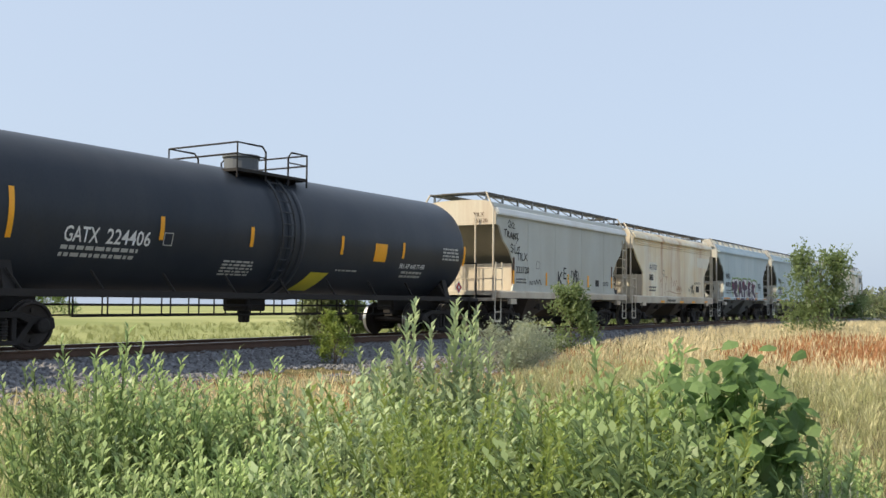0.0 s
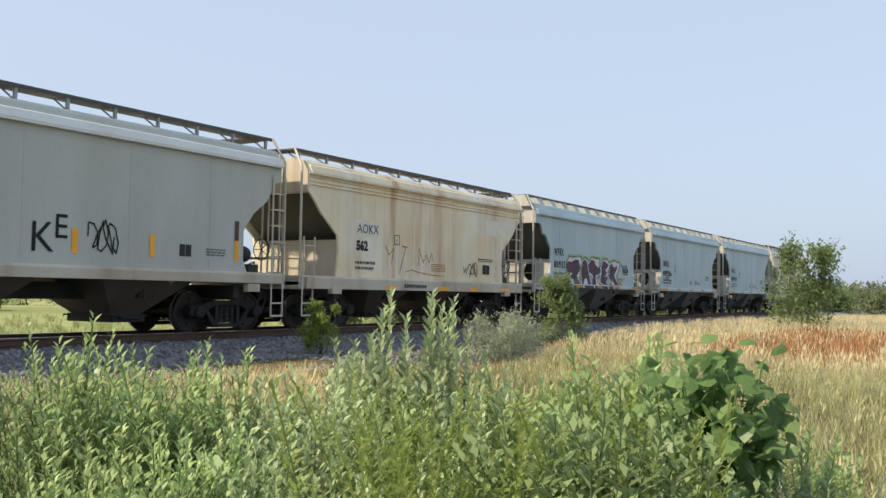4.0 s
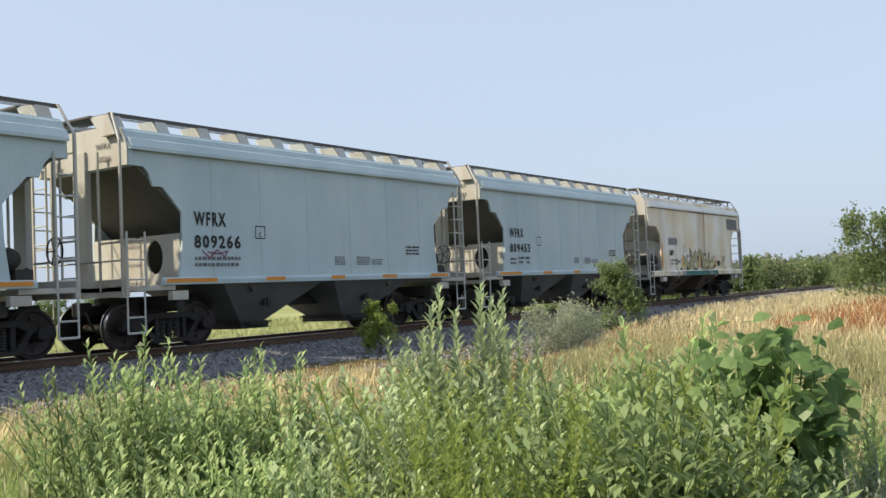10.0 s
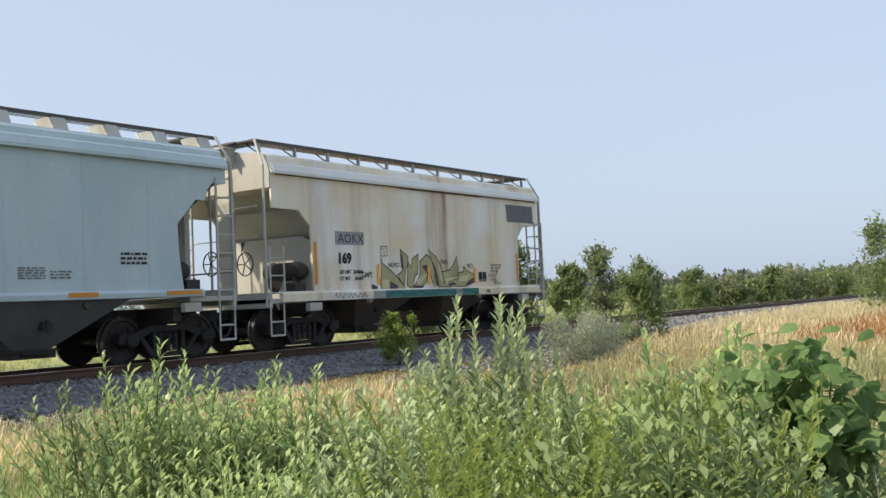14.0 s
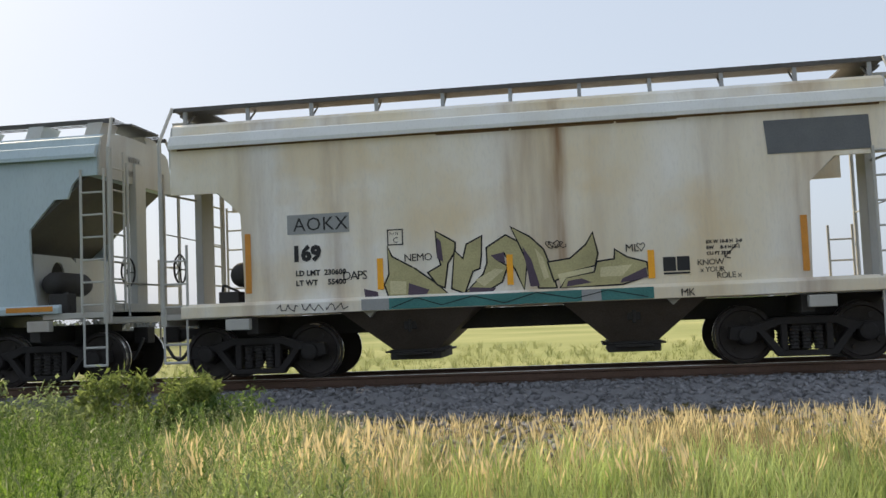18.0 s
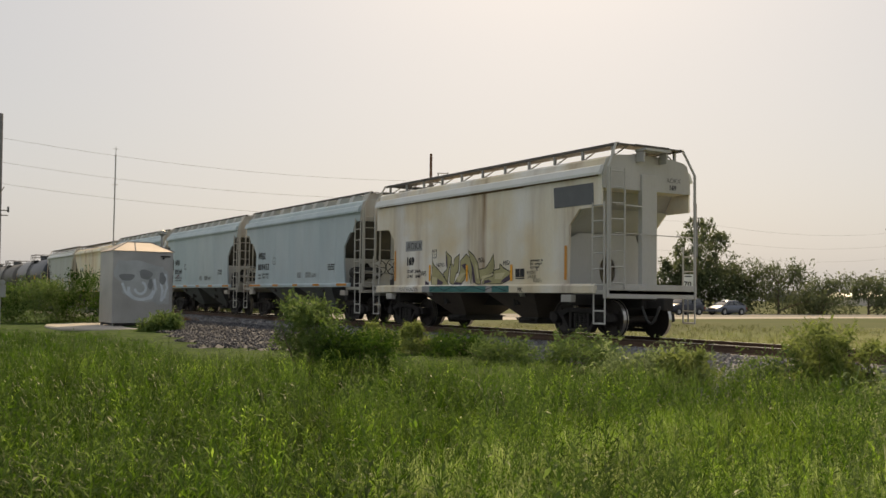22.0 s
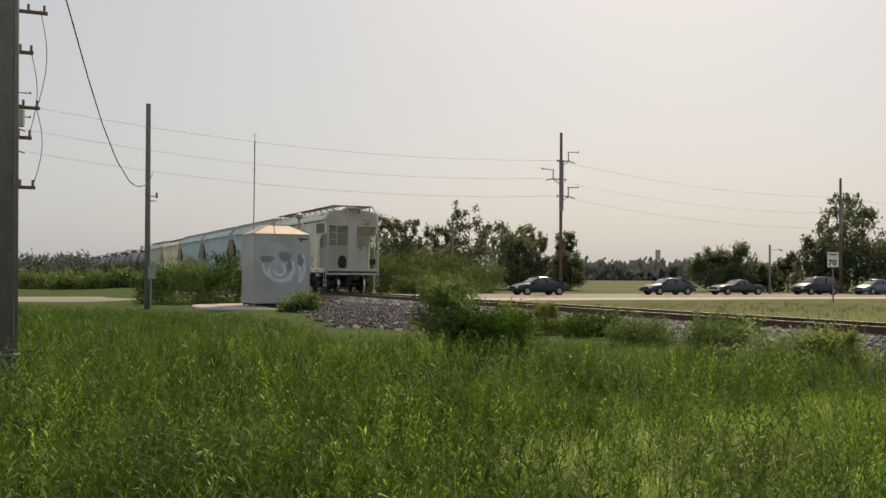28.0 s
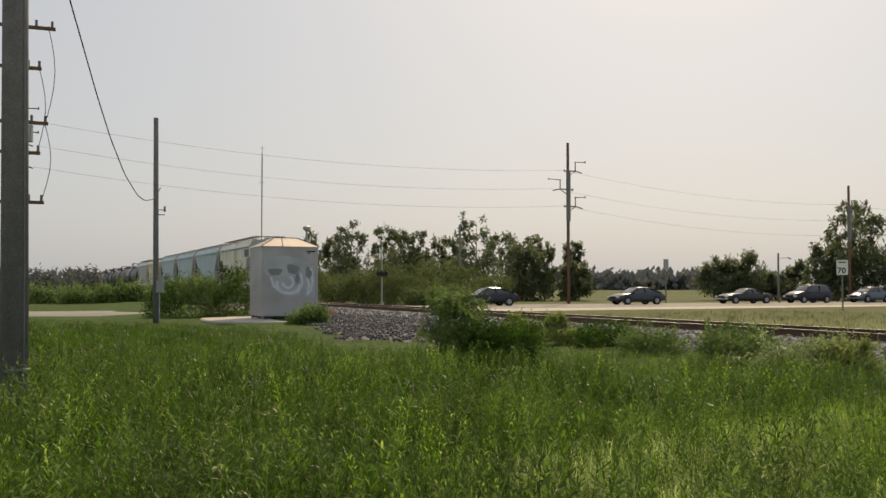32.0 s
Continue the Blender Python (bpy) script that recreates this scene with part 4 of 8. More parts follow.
    for bx in (-lo - 0.1, lo + 0.1):
        part("jacking_pad", B((bx - 0.2, bx + 0.2, -1.6, -1.45, zs - 0.42, zs - 0.24), bevel=0.01), style.get("plat", end_paint), car)
    for xx in (-4.42, 4.42):
        truck(car, xx)
    return car


def smooth_bm(bm):
    finish(bm)
    for f in bm.faces:
        f.smooth = True
    return bm


SIDE_DX = [0.0]


def side_at(x, z, out=0.012):
    """A pose on the near side of a car, for paint and lettering."""
    return pose(x + SIDE_DX[0], -1.46 - out, z, 90, 0, 0)


S_169 = dict(eave=3.97, roof=4.43, up=5.72, sill=5.55, cut=[(4.47, 1.28), (4.52, 2.77), (4.9, 3.14), (5.7, 3.15)], sill_top=1.28, sill_h=0.2, seams=(-3.3, -1.65, 0.0, 1.65, 3.3), board=4.70, bay=1.8, bay_top=1.2, end=5.92, bulkhead=False, slope=P_169_END, bulk_top=2.6, trim=P_TRIM, bay_paint=M_BAY_BROWN, box_end=4.85, header=3.6, hole=(-0.1, 1.66, 0.27, 0.38), post_w=0.25, brake_step=True)
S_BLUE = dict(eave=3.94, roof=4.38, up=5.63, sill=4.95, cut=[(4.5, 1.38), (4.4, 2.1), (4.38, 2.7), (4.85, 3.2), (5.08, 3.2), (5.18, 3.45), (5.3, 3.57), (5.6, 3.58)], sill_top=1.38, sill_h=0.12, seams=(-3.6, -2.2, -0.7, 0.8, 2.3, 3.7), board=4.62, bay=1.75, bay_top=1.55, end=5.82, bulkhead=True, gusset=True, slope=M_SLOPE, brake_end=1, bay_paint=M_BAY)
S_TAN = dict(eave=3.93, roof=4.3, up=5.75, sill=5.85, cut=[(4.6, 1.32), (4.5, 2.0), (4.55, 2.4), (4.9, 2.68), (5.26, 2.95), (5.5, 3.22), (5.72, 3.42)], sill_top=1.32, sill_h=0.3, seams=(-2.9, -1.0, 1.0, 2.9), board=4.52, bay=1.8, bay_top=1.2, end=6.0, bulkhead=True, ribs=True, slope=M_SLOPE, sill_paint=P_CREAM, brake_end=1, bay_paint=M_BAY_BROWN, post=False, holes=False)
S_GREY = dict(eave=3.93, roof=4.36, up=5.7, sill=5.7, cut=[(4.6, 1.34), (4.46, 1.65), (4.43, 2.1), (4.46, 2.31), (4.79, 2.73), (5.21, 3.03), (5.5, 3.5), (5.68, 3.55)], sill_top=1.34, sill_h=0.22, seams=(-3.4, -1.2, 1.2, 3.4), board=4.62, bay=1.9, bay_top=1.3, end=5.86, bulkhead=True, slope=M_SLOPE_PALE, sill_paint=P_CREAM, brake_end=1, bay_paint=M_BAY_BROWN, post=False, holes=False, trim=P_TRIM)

TRAIN = []


def train_car(ob, offset):
    TRAIN.append((ob, offset))
    return ob


hop_169 = train_car(hopper("hopper_car", "cream grey two-bay hopper car with rust runs and olive graffiti", P_169, P_169_END, S_169, 0), 1.68)
hop_453 = train_car(hopper("hopper_car", "pale blue-grey two-bay hopper car with an orange-striped sill", P_BLUE, P_END, S_BLUE, 0), -10.98)
hop_266 = train_car(hopper("hopper_car", "pale blue-grey two-bay hopper car with streaked sides", P_BLUE, P_END, S_BLUE, 0), -23.51)
hop_353 = train_car(hopper("hopper_car", "pale blue-grey hopper car with purple and white graffiti", P_BLUE, P_END, S_BLUE, 0), -36.11)
hop_562 = train_car(hopper("hopper_car", "tan rust-streaked hopper car with a cream side sill", P_TAN, P_CREAM, S_TAN, 0), -48.91)
hop_til = train_car(hopper("hopper_car", "pale grey hopper car with cream sunlit end and black scrawls", P_GREY, P_CREAM, S_GREY, 0), -61.40)


M_TANKLADDER = mat("black_painted_ladder", (0.03, 0.032, 0.037), 0.5, 0, 3, 0.3)


def tank_car(label, paint, half, radius, x):
    """A tank car: domed barrel, walkway, manway platform with rails, ladder, running rails, trucks."""
    car = empty("tank_car", pose(x, TRACK_Y, RAIL_Z), label, "rail car", "cars of the train")
    zc = 1.02 + radius
    bm = bmesh.new()
    prof = []
    for a in np.linspace(0, math.pi / 2, 9):
        prof.append((-half + 0.75 * (1 - math.sin(a)), max(0.02, radius * math.cos(a))))
    prof = [(-half + 0.75 * (1 - math.cos(a)), max(0.02, radius * math.sin(a))) for a in np.linspace(0.0, math.pi / 2, 9)]
    prof += [(-p[0], p[1]) for p in prof[::-1]]
    lathe(bm, prof, "x", 48, at=(0, 0, zc))
    smooth(part("barrel", smooth_bm(bm), paint, car))
    # girth band and seams
    for xb in (0.35, -0.1):
        bm = bmesh.new()
        lathe(bm, [(xb - 0.09, radius + 0.005), (xb - 0.09, radius + 0.018), (xb + 0.09, radius + 0.018), (xb + 0.09, radius + 0.005)], "x", 48, at=(0, 0, zc), closed=False)
        part("barrel_band", smooth_bm(bm), paint, car)
    # manway housing and platform
    zt = zc + radius
    bm = bmesh.new()
    lathe(bm, [(zt - 0.1, 0.42), (zt + 0.3, 0.42), (zt + 0.32, 0.46), (zt + 0.38, 0.46), (zt + 0.4, 0.3)], "z", 24, at=(-0.2, 0, 0))
    part("manway_housing", finish(bm), M_PLACARD, car)
    part("manway_platform", B((-1.5, -0.6, -1.15, 1.15, zt - 0.2, zt - 0.13), (-0.6, 0.3, -1.15, -0.5, zt - 0.2, zt - 0.13), (-0.6, 0.3, 0.5, 1.15, zt - 0.2, zt - 0.13), (0.3, 0.95, -1.15, 1.15, zt - 0.2, zt - 0.13)), M_DIRT, car)
    for a, b in ((-1.5, -0.55), (0.25, 0.95)):
        for s in (-1, 1):
            for h, r in ((0.46, 0.024), (0.2, 0.018)):
                bm = bmesh.new()
                c = 0.12 if h > 0.4 else 0.02
                hose(bm, [(a, s * 1.12, zt - 0.35), (a, s * 1.12, zt + h), (b - c, s * 1.12, zt + h), (b, s * 1.12, zt + h - c), (b, s * 1.12, zt - 0.35)] if a < 0 else [(b, s * 1.12, zt - 0.35), (b, s * 1.12, zt + h), (a + c, s * 1.12, zt + h), (a, s * 1.12, zt + h - c), (a, s * 1.12, zt - 0.35)], r, 6)
                part("guard_rail", finish(bm), M_DIRT, car)
    for x in (-1.5, 0.95):
        for h in (0.46, 0.2):
            part("guard_rail", T(((x, -1.12, zt + h), (x, 1.12, zt + h), 0.022), n=6), M_DIRT, car)
    # ladder that follows the barrel
    for s in (-1, 1):
        bm = bmesh.new()
        pts = [(s * (radius + 0.1) * math.cos(a), zc + (radius + 0.1) * math.sin(a)) for a in np.linspace(-0.75, 1.15, 12)]
        for xl in (-0.48, -0.05):
            path_tube(bm, [(xl, q[0], q[1]) for q in pts], 0.03)
        for q in pts[::1]:
            tube(bm, (-0.48, q[0], q[1]), (-0.05, q[0], q[1]), 0.014, 5)
        part("ladder", finish(bm), M_TANKLADDER, car)
    # running rail low down along the side, with struts
    for s in (-1, 1):
        bm = bmesh.new()
        y = s * 1.45
        box(bm, -half + 0.1, half - 0.1, y - 0.05, y + 0.05, 1.0, 1.13)
        for k in range(9):
            xk = -half + 1.5 + k * (2 * half - 3) / 8
            tube(bm, (xk, y, 1.08), (xk - 0.25, s * 1.33, 1.5), 0.028, 5)
        part("side_rail", finish(bm), M_DIRT, car)
        bm = bmesh.new()
        for z in (0.62, 0.84):
            tube(bm, (-half + 3.2, s * 0.6, z), (half - 3.2, s * 0.6, z), 0.022, 6)
        for k in range(14):
            xk = -half + 3.2 + k * (2 * half - 6.4) / 13
            tube(bm, (xk, s * 0.6, 0.6), (xk, s * 0.6, 1.05), 0.018, 5)
        part("brake_rigging", finish(bm), M_DIRT, car)
    tw = half - 1.3
    for s in (-1, 1):
        part("stub_sill", B((min(s * (tw - 1.3), s * (half + 0.3)), max(s * (tw - 1.3), s * (half + 0.3)), -0.3, 0.3, 0.72, 1.15), bevel=0.01), M_DIRT, car)
        bm = bmesh.new()
        prism(bm, [(-1.42, 1.0), (1.42, 1.0), (1.2, 1.75), (-1.2, 1.75)], "x", s * tw - 0.12, s * tw + 0.12)
        part("tank_saddle", finish(bm, 0.01), M_DIRT, car)
        part("end_sill", B((min(s * (half - 0.35), s * (half + 0.35)), max(s * (half - 0.35), s * (half + 0.35)), -1.5, 1.5, 1.0, 1.1), bevel=0.01), M_DIRT, car)
    part("bottom_outlet", B((-0.35, 0.35, -0.4, 0.4, 0.7, 1.1), (-0.12, 0.12, -0.12, 0.12, 0.42, 0.72), (-1.1, 1.1, -0.5, 0.5, 0.98, 1.08), bevel=0.04), M_DIRT, car)
    for s in (-1, 1):
        for side in (-1, 1):
            part("end_railing", T(((s * (half + 0.3), side * 1.45, 0.4), (s * (half + 0.3), side * 1.45, 2.2), 0.025), ((s * (half - 0.15), side * 1.45, 0.4), (s * (half - 0.15), side * 1.45, 1.1), 0.022), ((s * (half + 0.3), side * 1.45, 0.42), (s * (half - 0.15), side * 1.45, 0.42), 0.02), ((s * (half + 0.3), side * 1.45, 2.2), (s * (half + 0.3), side * 0.9, 2.2), 0.025), n=6), M_DIRT, car)
        coupler(car, s * (half + 0.25), s)
        truck(car, s * tw)
    return car


tank_near = train_car(tank_car("long black tank car with a railed manway platform", P_TANK, 8.6, 1.55, 0), -77.3)


# ---- lettering, stripes and graffiti on the cars ----
G_OLIVE = mat("olive_spray", (0.42, 0.385, 0.21), 0.7, 0, 2.0, 0.35, spec=0.2)
G_LIME = mat("pale_olive_spray", (0.6, 0.55, 0.34), 0.7, 0, 2.0, 0.3, spec=0.2)
G_BLACK = mat("black_spray", (0.022, 0.022, 0.025), 0.8, 0, 4, 0.3, spec=0.2)
G_PLUM = mat("plum_spray", (0.1, 0.075, 0.105), 0.7, 0, 1.5, 0.3, spec=0.2)
G_MAGENTA = mat("magenta_spray", (0.2, 0.06, 0.1), 0.7, 0, 1.5, 0.3, spec=0.2)
G_WHITE = mat("white_spray", (0.68, 0.68, 0.68), 0.7, 0, 2, 0.12, spec=0.2)
G_GREEN = mat("green_spray", (0.3, 0.43, 0.2), 0.7, 0, 2, 0.3, spec=0.2)
G_TEAL = mat("teal_spray", (0.06, 0.2, 0.19), 0.65, 0, 2, 0.35, spec=0.2)
G_RED = mat("rust_red_spray", (0.46, 0.25, 0.14), 0.75, 0, 3, 0.3, spec=0.2)
M_PATCH = mat("grey_patch_paint", (0.3, 0.31, 0.31), 0.6, 0, 3, 0.15)
M_PALE = mat("pale_patch_paint", (0.5, 0.5, 0.47), 0.6, 0, 3, 0.12)
M_STENCIL = mat("grey_stencil", (0.13, 0.13, 0.13), 0.7, spread=0.3)


def rect(x0, z0, x1, z1):
    return [(x0, z0), (x1, z0), (x1, z1), (x0, z1)]


def frame_of(x0, z0, x1, z1, w=0.018):
    return [rect(x0, z0, x1, z0 + w), rect(x0, z1 - w, x1, z1), rect(x0, z0, x0 + w, z1), rect(x1 - w, z0, x1, z1)]



def words(car, body, x, z, size, material=M_BLACK, bold=0.0, wide=1.0, out=0.012, narrow=1.0):
    return lettering("lettering", body, size / 0.7, car, side_at(x, z, out), material, "", bold, 0.0, wide, lambda u, v: (u * narrow, v))


def text_bars(car, x0, z0, x1, z1, rows, material=M_STENCIL, seed=0):
    """Lines of lettering too small to read, as short bars."""
    g = np.random.default_rng(seed)
    h = (z1 - z0) / rows
    out = []
    for k in range(rows):
        x = x0
        while x < x1 - 0.03:
            w = g.uniform(0.04, 0.14)
            out.append(rect(x, z0 + h * k + h * 0.2, min(x + w, x1), z0 + h * k + h * 0.72))
            x += w + 0.03
    return flat("stencil_block", out, car, side_at(0, 0, 0.012), material, "lines of tiny stencilled lettering")


def scribble(car, x0, z0, x1, z1, loops, w, material, seed, label="scrawled paint tag"):
    """A looping hand-sprayed tag within a box."""
    g = np.random.default_rng(seed)
    pts = []
    n = loops * 7
    for k in range(n):
        t = k / (n - 1)
        a = t * loops * 2 * math.pi
        pts.append((x0 + (x1 - x0) * (t * 0.8 + 0.1 + 0.12 * math.cos(a * 1.3 + seed)), (z0 + z1) / 2 + (z1 - z0) * 0.46 * math.sin(a) * g.uniform(0.55, 1.0)))
    return flat("paint_tag", stroke(pts, w), car, side_at(0, 0, 0.013), material, label)


def zigzag(car, pts, w, material, label="scrawled paint tag", out=0.013):
    return flat("paint_tag", stroke(pts, w), car, side_at(0, 0, out), material, label)


# --- the last car ---
c = hop_169
flat("number_patch", [rect(-3.72, 2.38, -2.68, 2.7)], c, side_at(0, 0, 0.008), M_PATCH, "grey repainted patch")
words(c, "AOKX", -3.62, 2.43, 0.22, wide=1.05)
words(c, "169", -3.66, 1.95, 0.23, bold=0.02)
words(c, "LD LMT  230600", -3.6, 1.7, 0.085, bold=0.004)
words(c, "LT WT     55400", -3.6, 1.54, 0.085, bold=0.004)
for x0, z0, z1 in ((-2.24, 1.42, 1.92), (-0.15, 1.4, 1.88), (2.04, 1.4, 1.84)):
    flat("reflector", [rect(x0, z0, x0 + 0.1, z1)], c, side_at(0, 0, 0.02), M_YELLOW, "yellow reflective strip")
for x0, z0, z1 in ((-4.45, 1.45, 2.43), (4.34, 1.41, 2.26)):
    flat("reflector", [rect(x0, z0, x0 + 0.1, z1)], c, side_at(0, 0, 0.01), M_ORANGE, "faded orange reflective strip")
flat("dark_panel", [[(3.89, 3.74), (3.93, 3.22), (5.45, 3.22), (5.43, 3.74)]], c, side_at(0, 0, 0.01), M_PLACARD, "dark grey painted-out panel")
flat("plate_box", frame_of(-2.06, 2.12, -1.8, 2.38), c, side_at(0, 0, 0.01), M_BLACK)
words(c, "C", -1.97, 2.16, 0.09)
words(c, "PLATE", -2.03, 2.29, 0.04)
words(c, "EX W 10-8 H  3-8", 2.93, 1.9, 0.05, bold=0.003)
words(c, "EW     8-4 H15-1", 2.93, 1.81, 0.05, bold=0.003)
words(c, "CU FT 3220", 2.93, 1.72, 0.05, bold=0.003)
flat("consolidated_stencil", [rect(2.27, 1.5, 2.46, 1.72), rect(2.48, 1.5, 2.67, 1.72), rect(2.27, 1.45, 2.67, 1.48)], c, side_at(0, 0, 0.01), M_BLACK, "black test-date panels")
words(c, "KNOW", 2.78, 1.57, 0.09, G_BLACK, wide=0.9)
words(c, "x YOUR", 2.82, 1.46, 0.08, G_BLACK, wide=0.9)
words(c, "ROLE x", 3.06, 1.36, 0.09, G_BLACK, wide=0.9)
lettering("lettering", "AOKX", 0.17, c, pose(5.755, 0.62, 3.86, 90, 0, 90), M_STENCIL)
lettering("lettering", "169", 0.17, c, pose(5.755, 0.7, 3.68, 90, 0, 90), M_BLACK, offset=0.006)
zigzag(c, [(3.4, 1.88), (3.2, 1.68), (3.28, 1.66), (3.2, 1.68), (3.2, 1.75)], 0.014, G_BLACK)
words(c, "MK", 2.5, 1.11, 0.11, G_BLACK, wide=0.9, out=0.11)
words(c, "NEMO", -1.8, 1.85, 0.12, G_BLACK, wide=0.9)
words(c, "ML", 1.7, 1.83, 0.12, G_BLACK, wide=0.95)
zigzag(c, [(1.94, 1.93), (1.9, 1.96), (1.88, 1.92), (1.95, 1.83), (2.01, 1.92), (1.98, 1.96), (1.94, 1.93)], 0.012, G_BLACK)
words(c, "DAPS", -2.82, 1.6, 0.14, G_BLACK, wide=0.8)
scribble(c, 0.45, 1.92, 0.8, 2.08, 4, 0.012, G_BLACK, 6)
def grown(q, d):
    """An outline moved outwards by d."""
    n, area = len(q), sum(q[k][0] * q[(k + 1) % len(q)][1] - q[(k + 1) % len(q)][0] * q[k][1] for k in range(len(q)))
    d, out = d if area > 0 else -d, []
    for k in range(n):
        a, b, c2 = Vector(q[k - 1]), Vector(q[k]), Vector(q[(k + 1) % n])
        u, w = (b - a).normalized(), (c2 - b).normalized()
        m = Vector((u.y + w.y, -u.x - w.x))
        m = m.normalized() * min(d * 1.7, d / max(0.4, m.length / 2), key=abs) if m.length > 1e-4 else Vector((u.y, -u.x)) * d
        out.append((b.x + m.x, b.y + m.y))
    return out


def olive_letter(k, q):
    """One sprayed letter of the last car: black edge under a pale olive fill."""
    flat("graffiti_outline", [grown(q, 0.026)], c, side_at(0, 0, 0.006 + 0.0007 * k), G_BLACK, "black sprayed letter edge")
    flat("graffiti_fill", [q], c, side_at(0, 0, 0.0063 + 0.0007 * k), G_OLIVE, "pale olive sprayed letter")


olive_letter(0, [(-2.06, 2.09), (-2.0, 1.93), (-1.63, 1.72), (-1.26, 1.44), (-1.12, 1.31), (-2.06, 1.31), (-2.12, 1.49), (-2.04, 1.65)])
olive_letter(1, [(-1.26, 2.29), (-1.08, 2.18), (-0.97, 2.11), (-0.98, 1.97), (-1.1, 1.79), (-1.16, 1.42), (-1.26, 1.46), (-1.4, 1.65), (-1.19, 1.76), (-1.24, 1.97)])
olive_letter(2, [(-0.97, 1.97), (-0.84, 1.83), (-0.77, 2.07), (-0.54, 2.18), (-0.56, 1.88), (-0.59, 1.69), (-0.7, 1.65), (-0.84, 1.31), (-1.03, 1.39)])
olive_letter(3, [(-0.45, 2.0), (-0.15, 2.18), (0.03, 2.07), (0.16, 1.74), (0.11, 1.33), (-0.01, 1.65), (-0.19, 1.93), (-0.33, 1.81), (-0.15, 1.69), (-0.24, 1.46), (-0.52, 1.31), (-0.8, 1.32), (-0.52, 1.58), (-0.45, 1.76)])
olive_letter(4, [(-0.05, 2.3), (0.22, 2.14), (0.43, 1.93), (0.53, 1.65), (0.61, 1.33), (0.35, 1.34), (0.16, 1.83)])
olive_letter(5, [(0.51, 1.72), (0.85, 1.76), (1.11, 1.97), (1.21, 2.14), (1.27, 1.83), (1.22, 1.65), (0.9, 1.58), (0.59, 1.44)])
olive_letter(6, [(1.27, 1.69), (1.54, 1.72), (1.55, 1.86), (1.72, 1.74), (2.01, 1.65), (2.04, 1.46), (1.64, 1.34), (0.69, 1.32), (0.77, 1.46), (1.22, 1.53)])
for q in ([(-2.04, 1.55), (-1.77, 1.53), (-1.78, 1.33), (-2.04, 1.33)], [(-0.66, 1.5), (-0.33, 1.67), (-0.19, 1.64), (-0.52, 1.39)], [(0.64, 1.53), (1.17, 1.62), (1.2, 1.55), (0.77, 1.47), (0.69, 1.35)], [(1.31, 1.61), (1.8, 1.63), (1.64, 1.46), (1.3, 1.46)], [(0.3, 1.97), (0.43, 1.81), (0.51, 1.49), (0.43, 1.46)]):
    flat("graffiti_highlight", [q], c, side_at(0, 0, 0.0118), G_LIME, "cream olive highlight")
for q in ([(-2.47, 1.44), (-2.24, 1.38), (-2.24, 1.29), (-2.45, 1.29)], [(-1.73, 1.5), (-1.4, 1.38), (-1.45, 1.31), (-1.75, 1.31)], [(0.11, 2.0), (0.24, 1.79), (0.36, 1.36), (0.21, 1.36)], [(0.8, 1.42), (1.01, 1.45), (1.17, 1.38), (0.77, 1.33)], [(1.64, 1.42), (2.01, 1.58), (2.03, 1.42), (1.6, 1.35)], [(-0.4, 1.88), (-0.19, 1.92), (-0.17, 1.74), (-0.31, 1.8)], [(-1.25, 2.21), (-1.19, 2.14), (-1.16, 1.81), (-1.26, 1.88)], [(-0.75, 1.39), (-0.33, 1.36), (-0.38, 1.31), (-0.77, 1.31)]):
    flat("graffiti_shadow", [q], c, side_at(0, 0, 0.0124), G_PLUM, "dark plum letter shadow")
flat("graffiti_base", [rect(-2.12, 1.09, 2.1, 1.27)], c, side_at(0, 0, 0.104), G_TEAL, "teal sprayed band along the sill")
for x0, x1 in ((-2.5, -2.05), (1.0, 1.3)):
    flat("graffiti_base", [rect(x0, 1.09, x1, 1.27)], c, side_at(0, 0, 0.107), M_PATCH, "grey painted-over band")
zigzag(c, [(-2.0, 1.12), (-1.6, 1.26), (-1.2, 1.13), (-0.7, 1.25), (-0.2, 1.12), (0.3, 1.26), (0.9, 1.14), (1.4, 1.25), (2.0, 1.12)], 0.014, G_BLACK, out=0.11)
for k, x0 in enumerate((-3.9, -3.5, -3.1)):
    pts = [(x0 + 0.045 * j + 0.02 * math.sin(j * 2.3 + k), 1.18 + 0.06 * math.sin(j * 1.9 + 1.7 * k)) for j in range(9)]
    zigzag(c, pts, 0.014, G_BLACK, out=0.11)

M_RUSTLINE = mat("rust_line", (0.2, 0.12, 0.07), 0.85, 0, 1.4, 0.5)
for x0, x1, h in ((-5.6, -1.2, 0.03), (-1.2, 2.6, 0.055), (2.6, 5.6, 0.035)):
    flat("rust_run", [rect(x0, 3.915 - h, x1, 3.915)], c, side_at(0, 0, 0.004), M_RUSTLINE, "rust line under the eave")

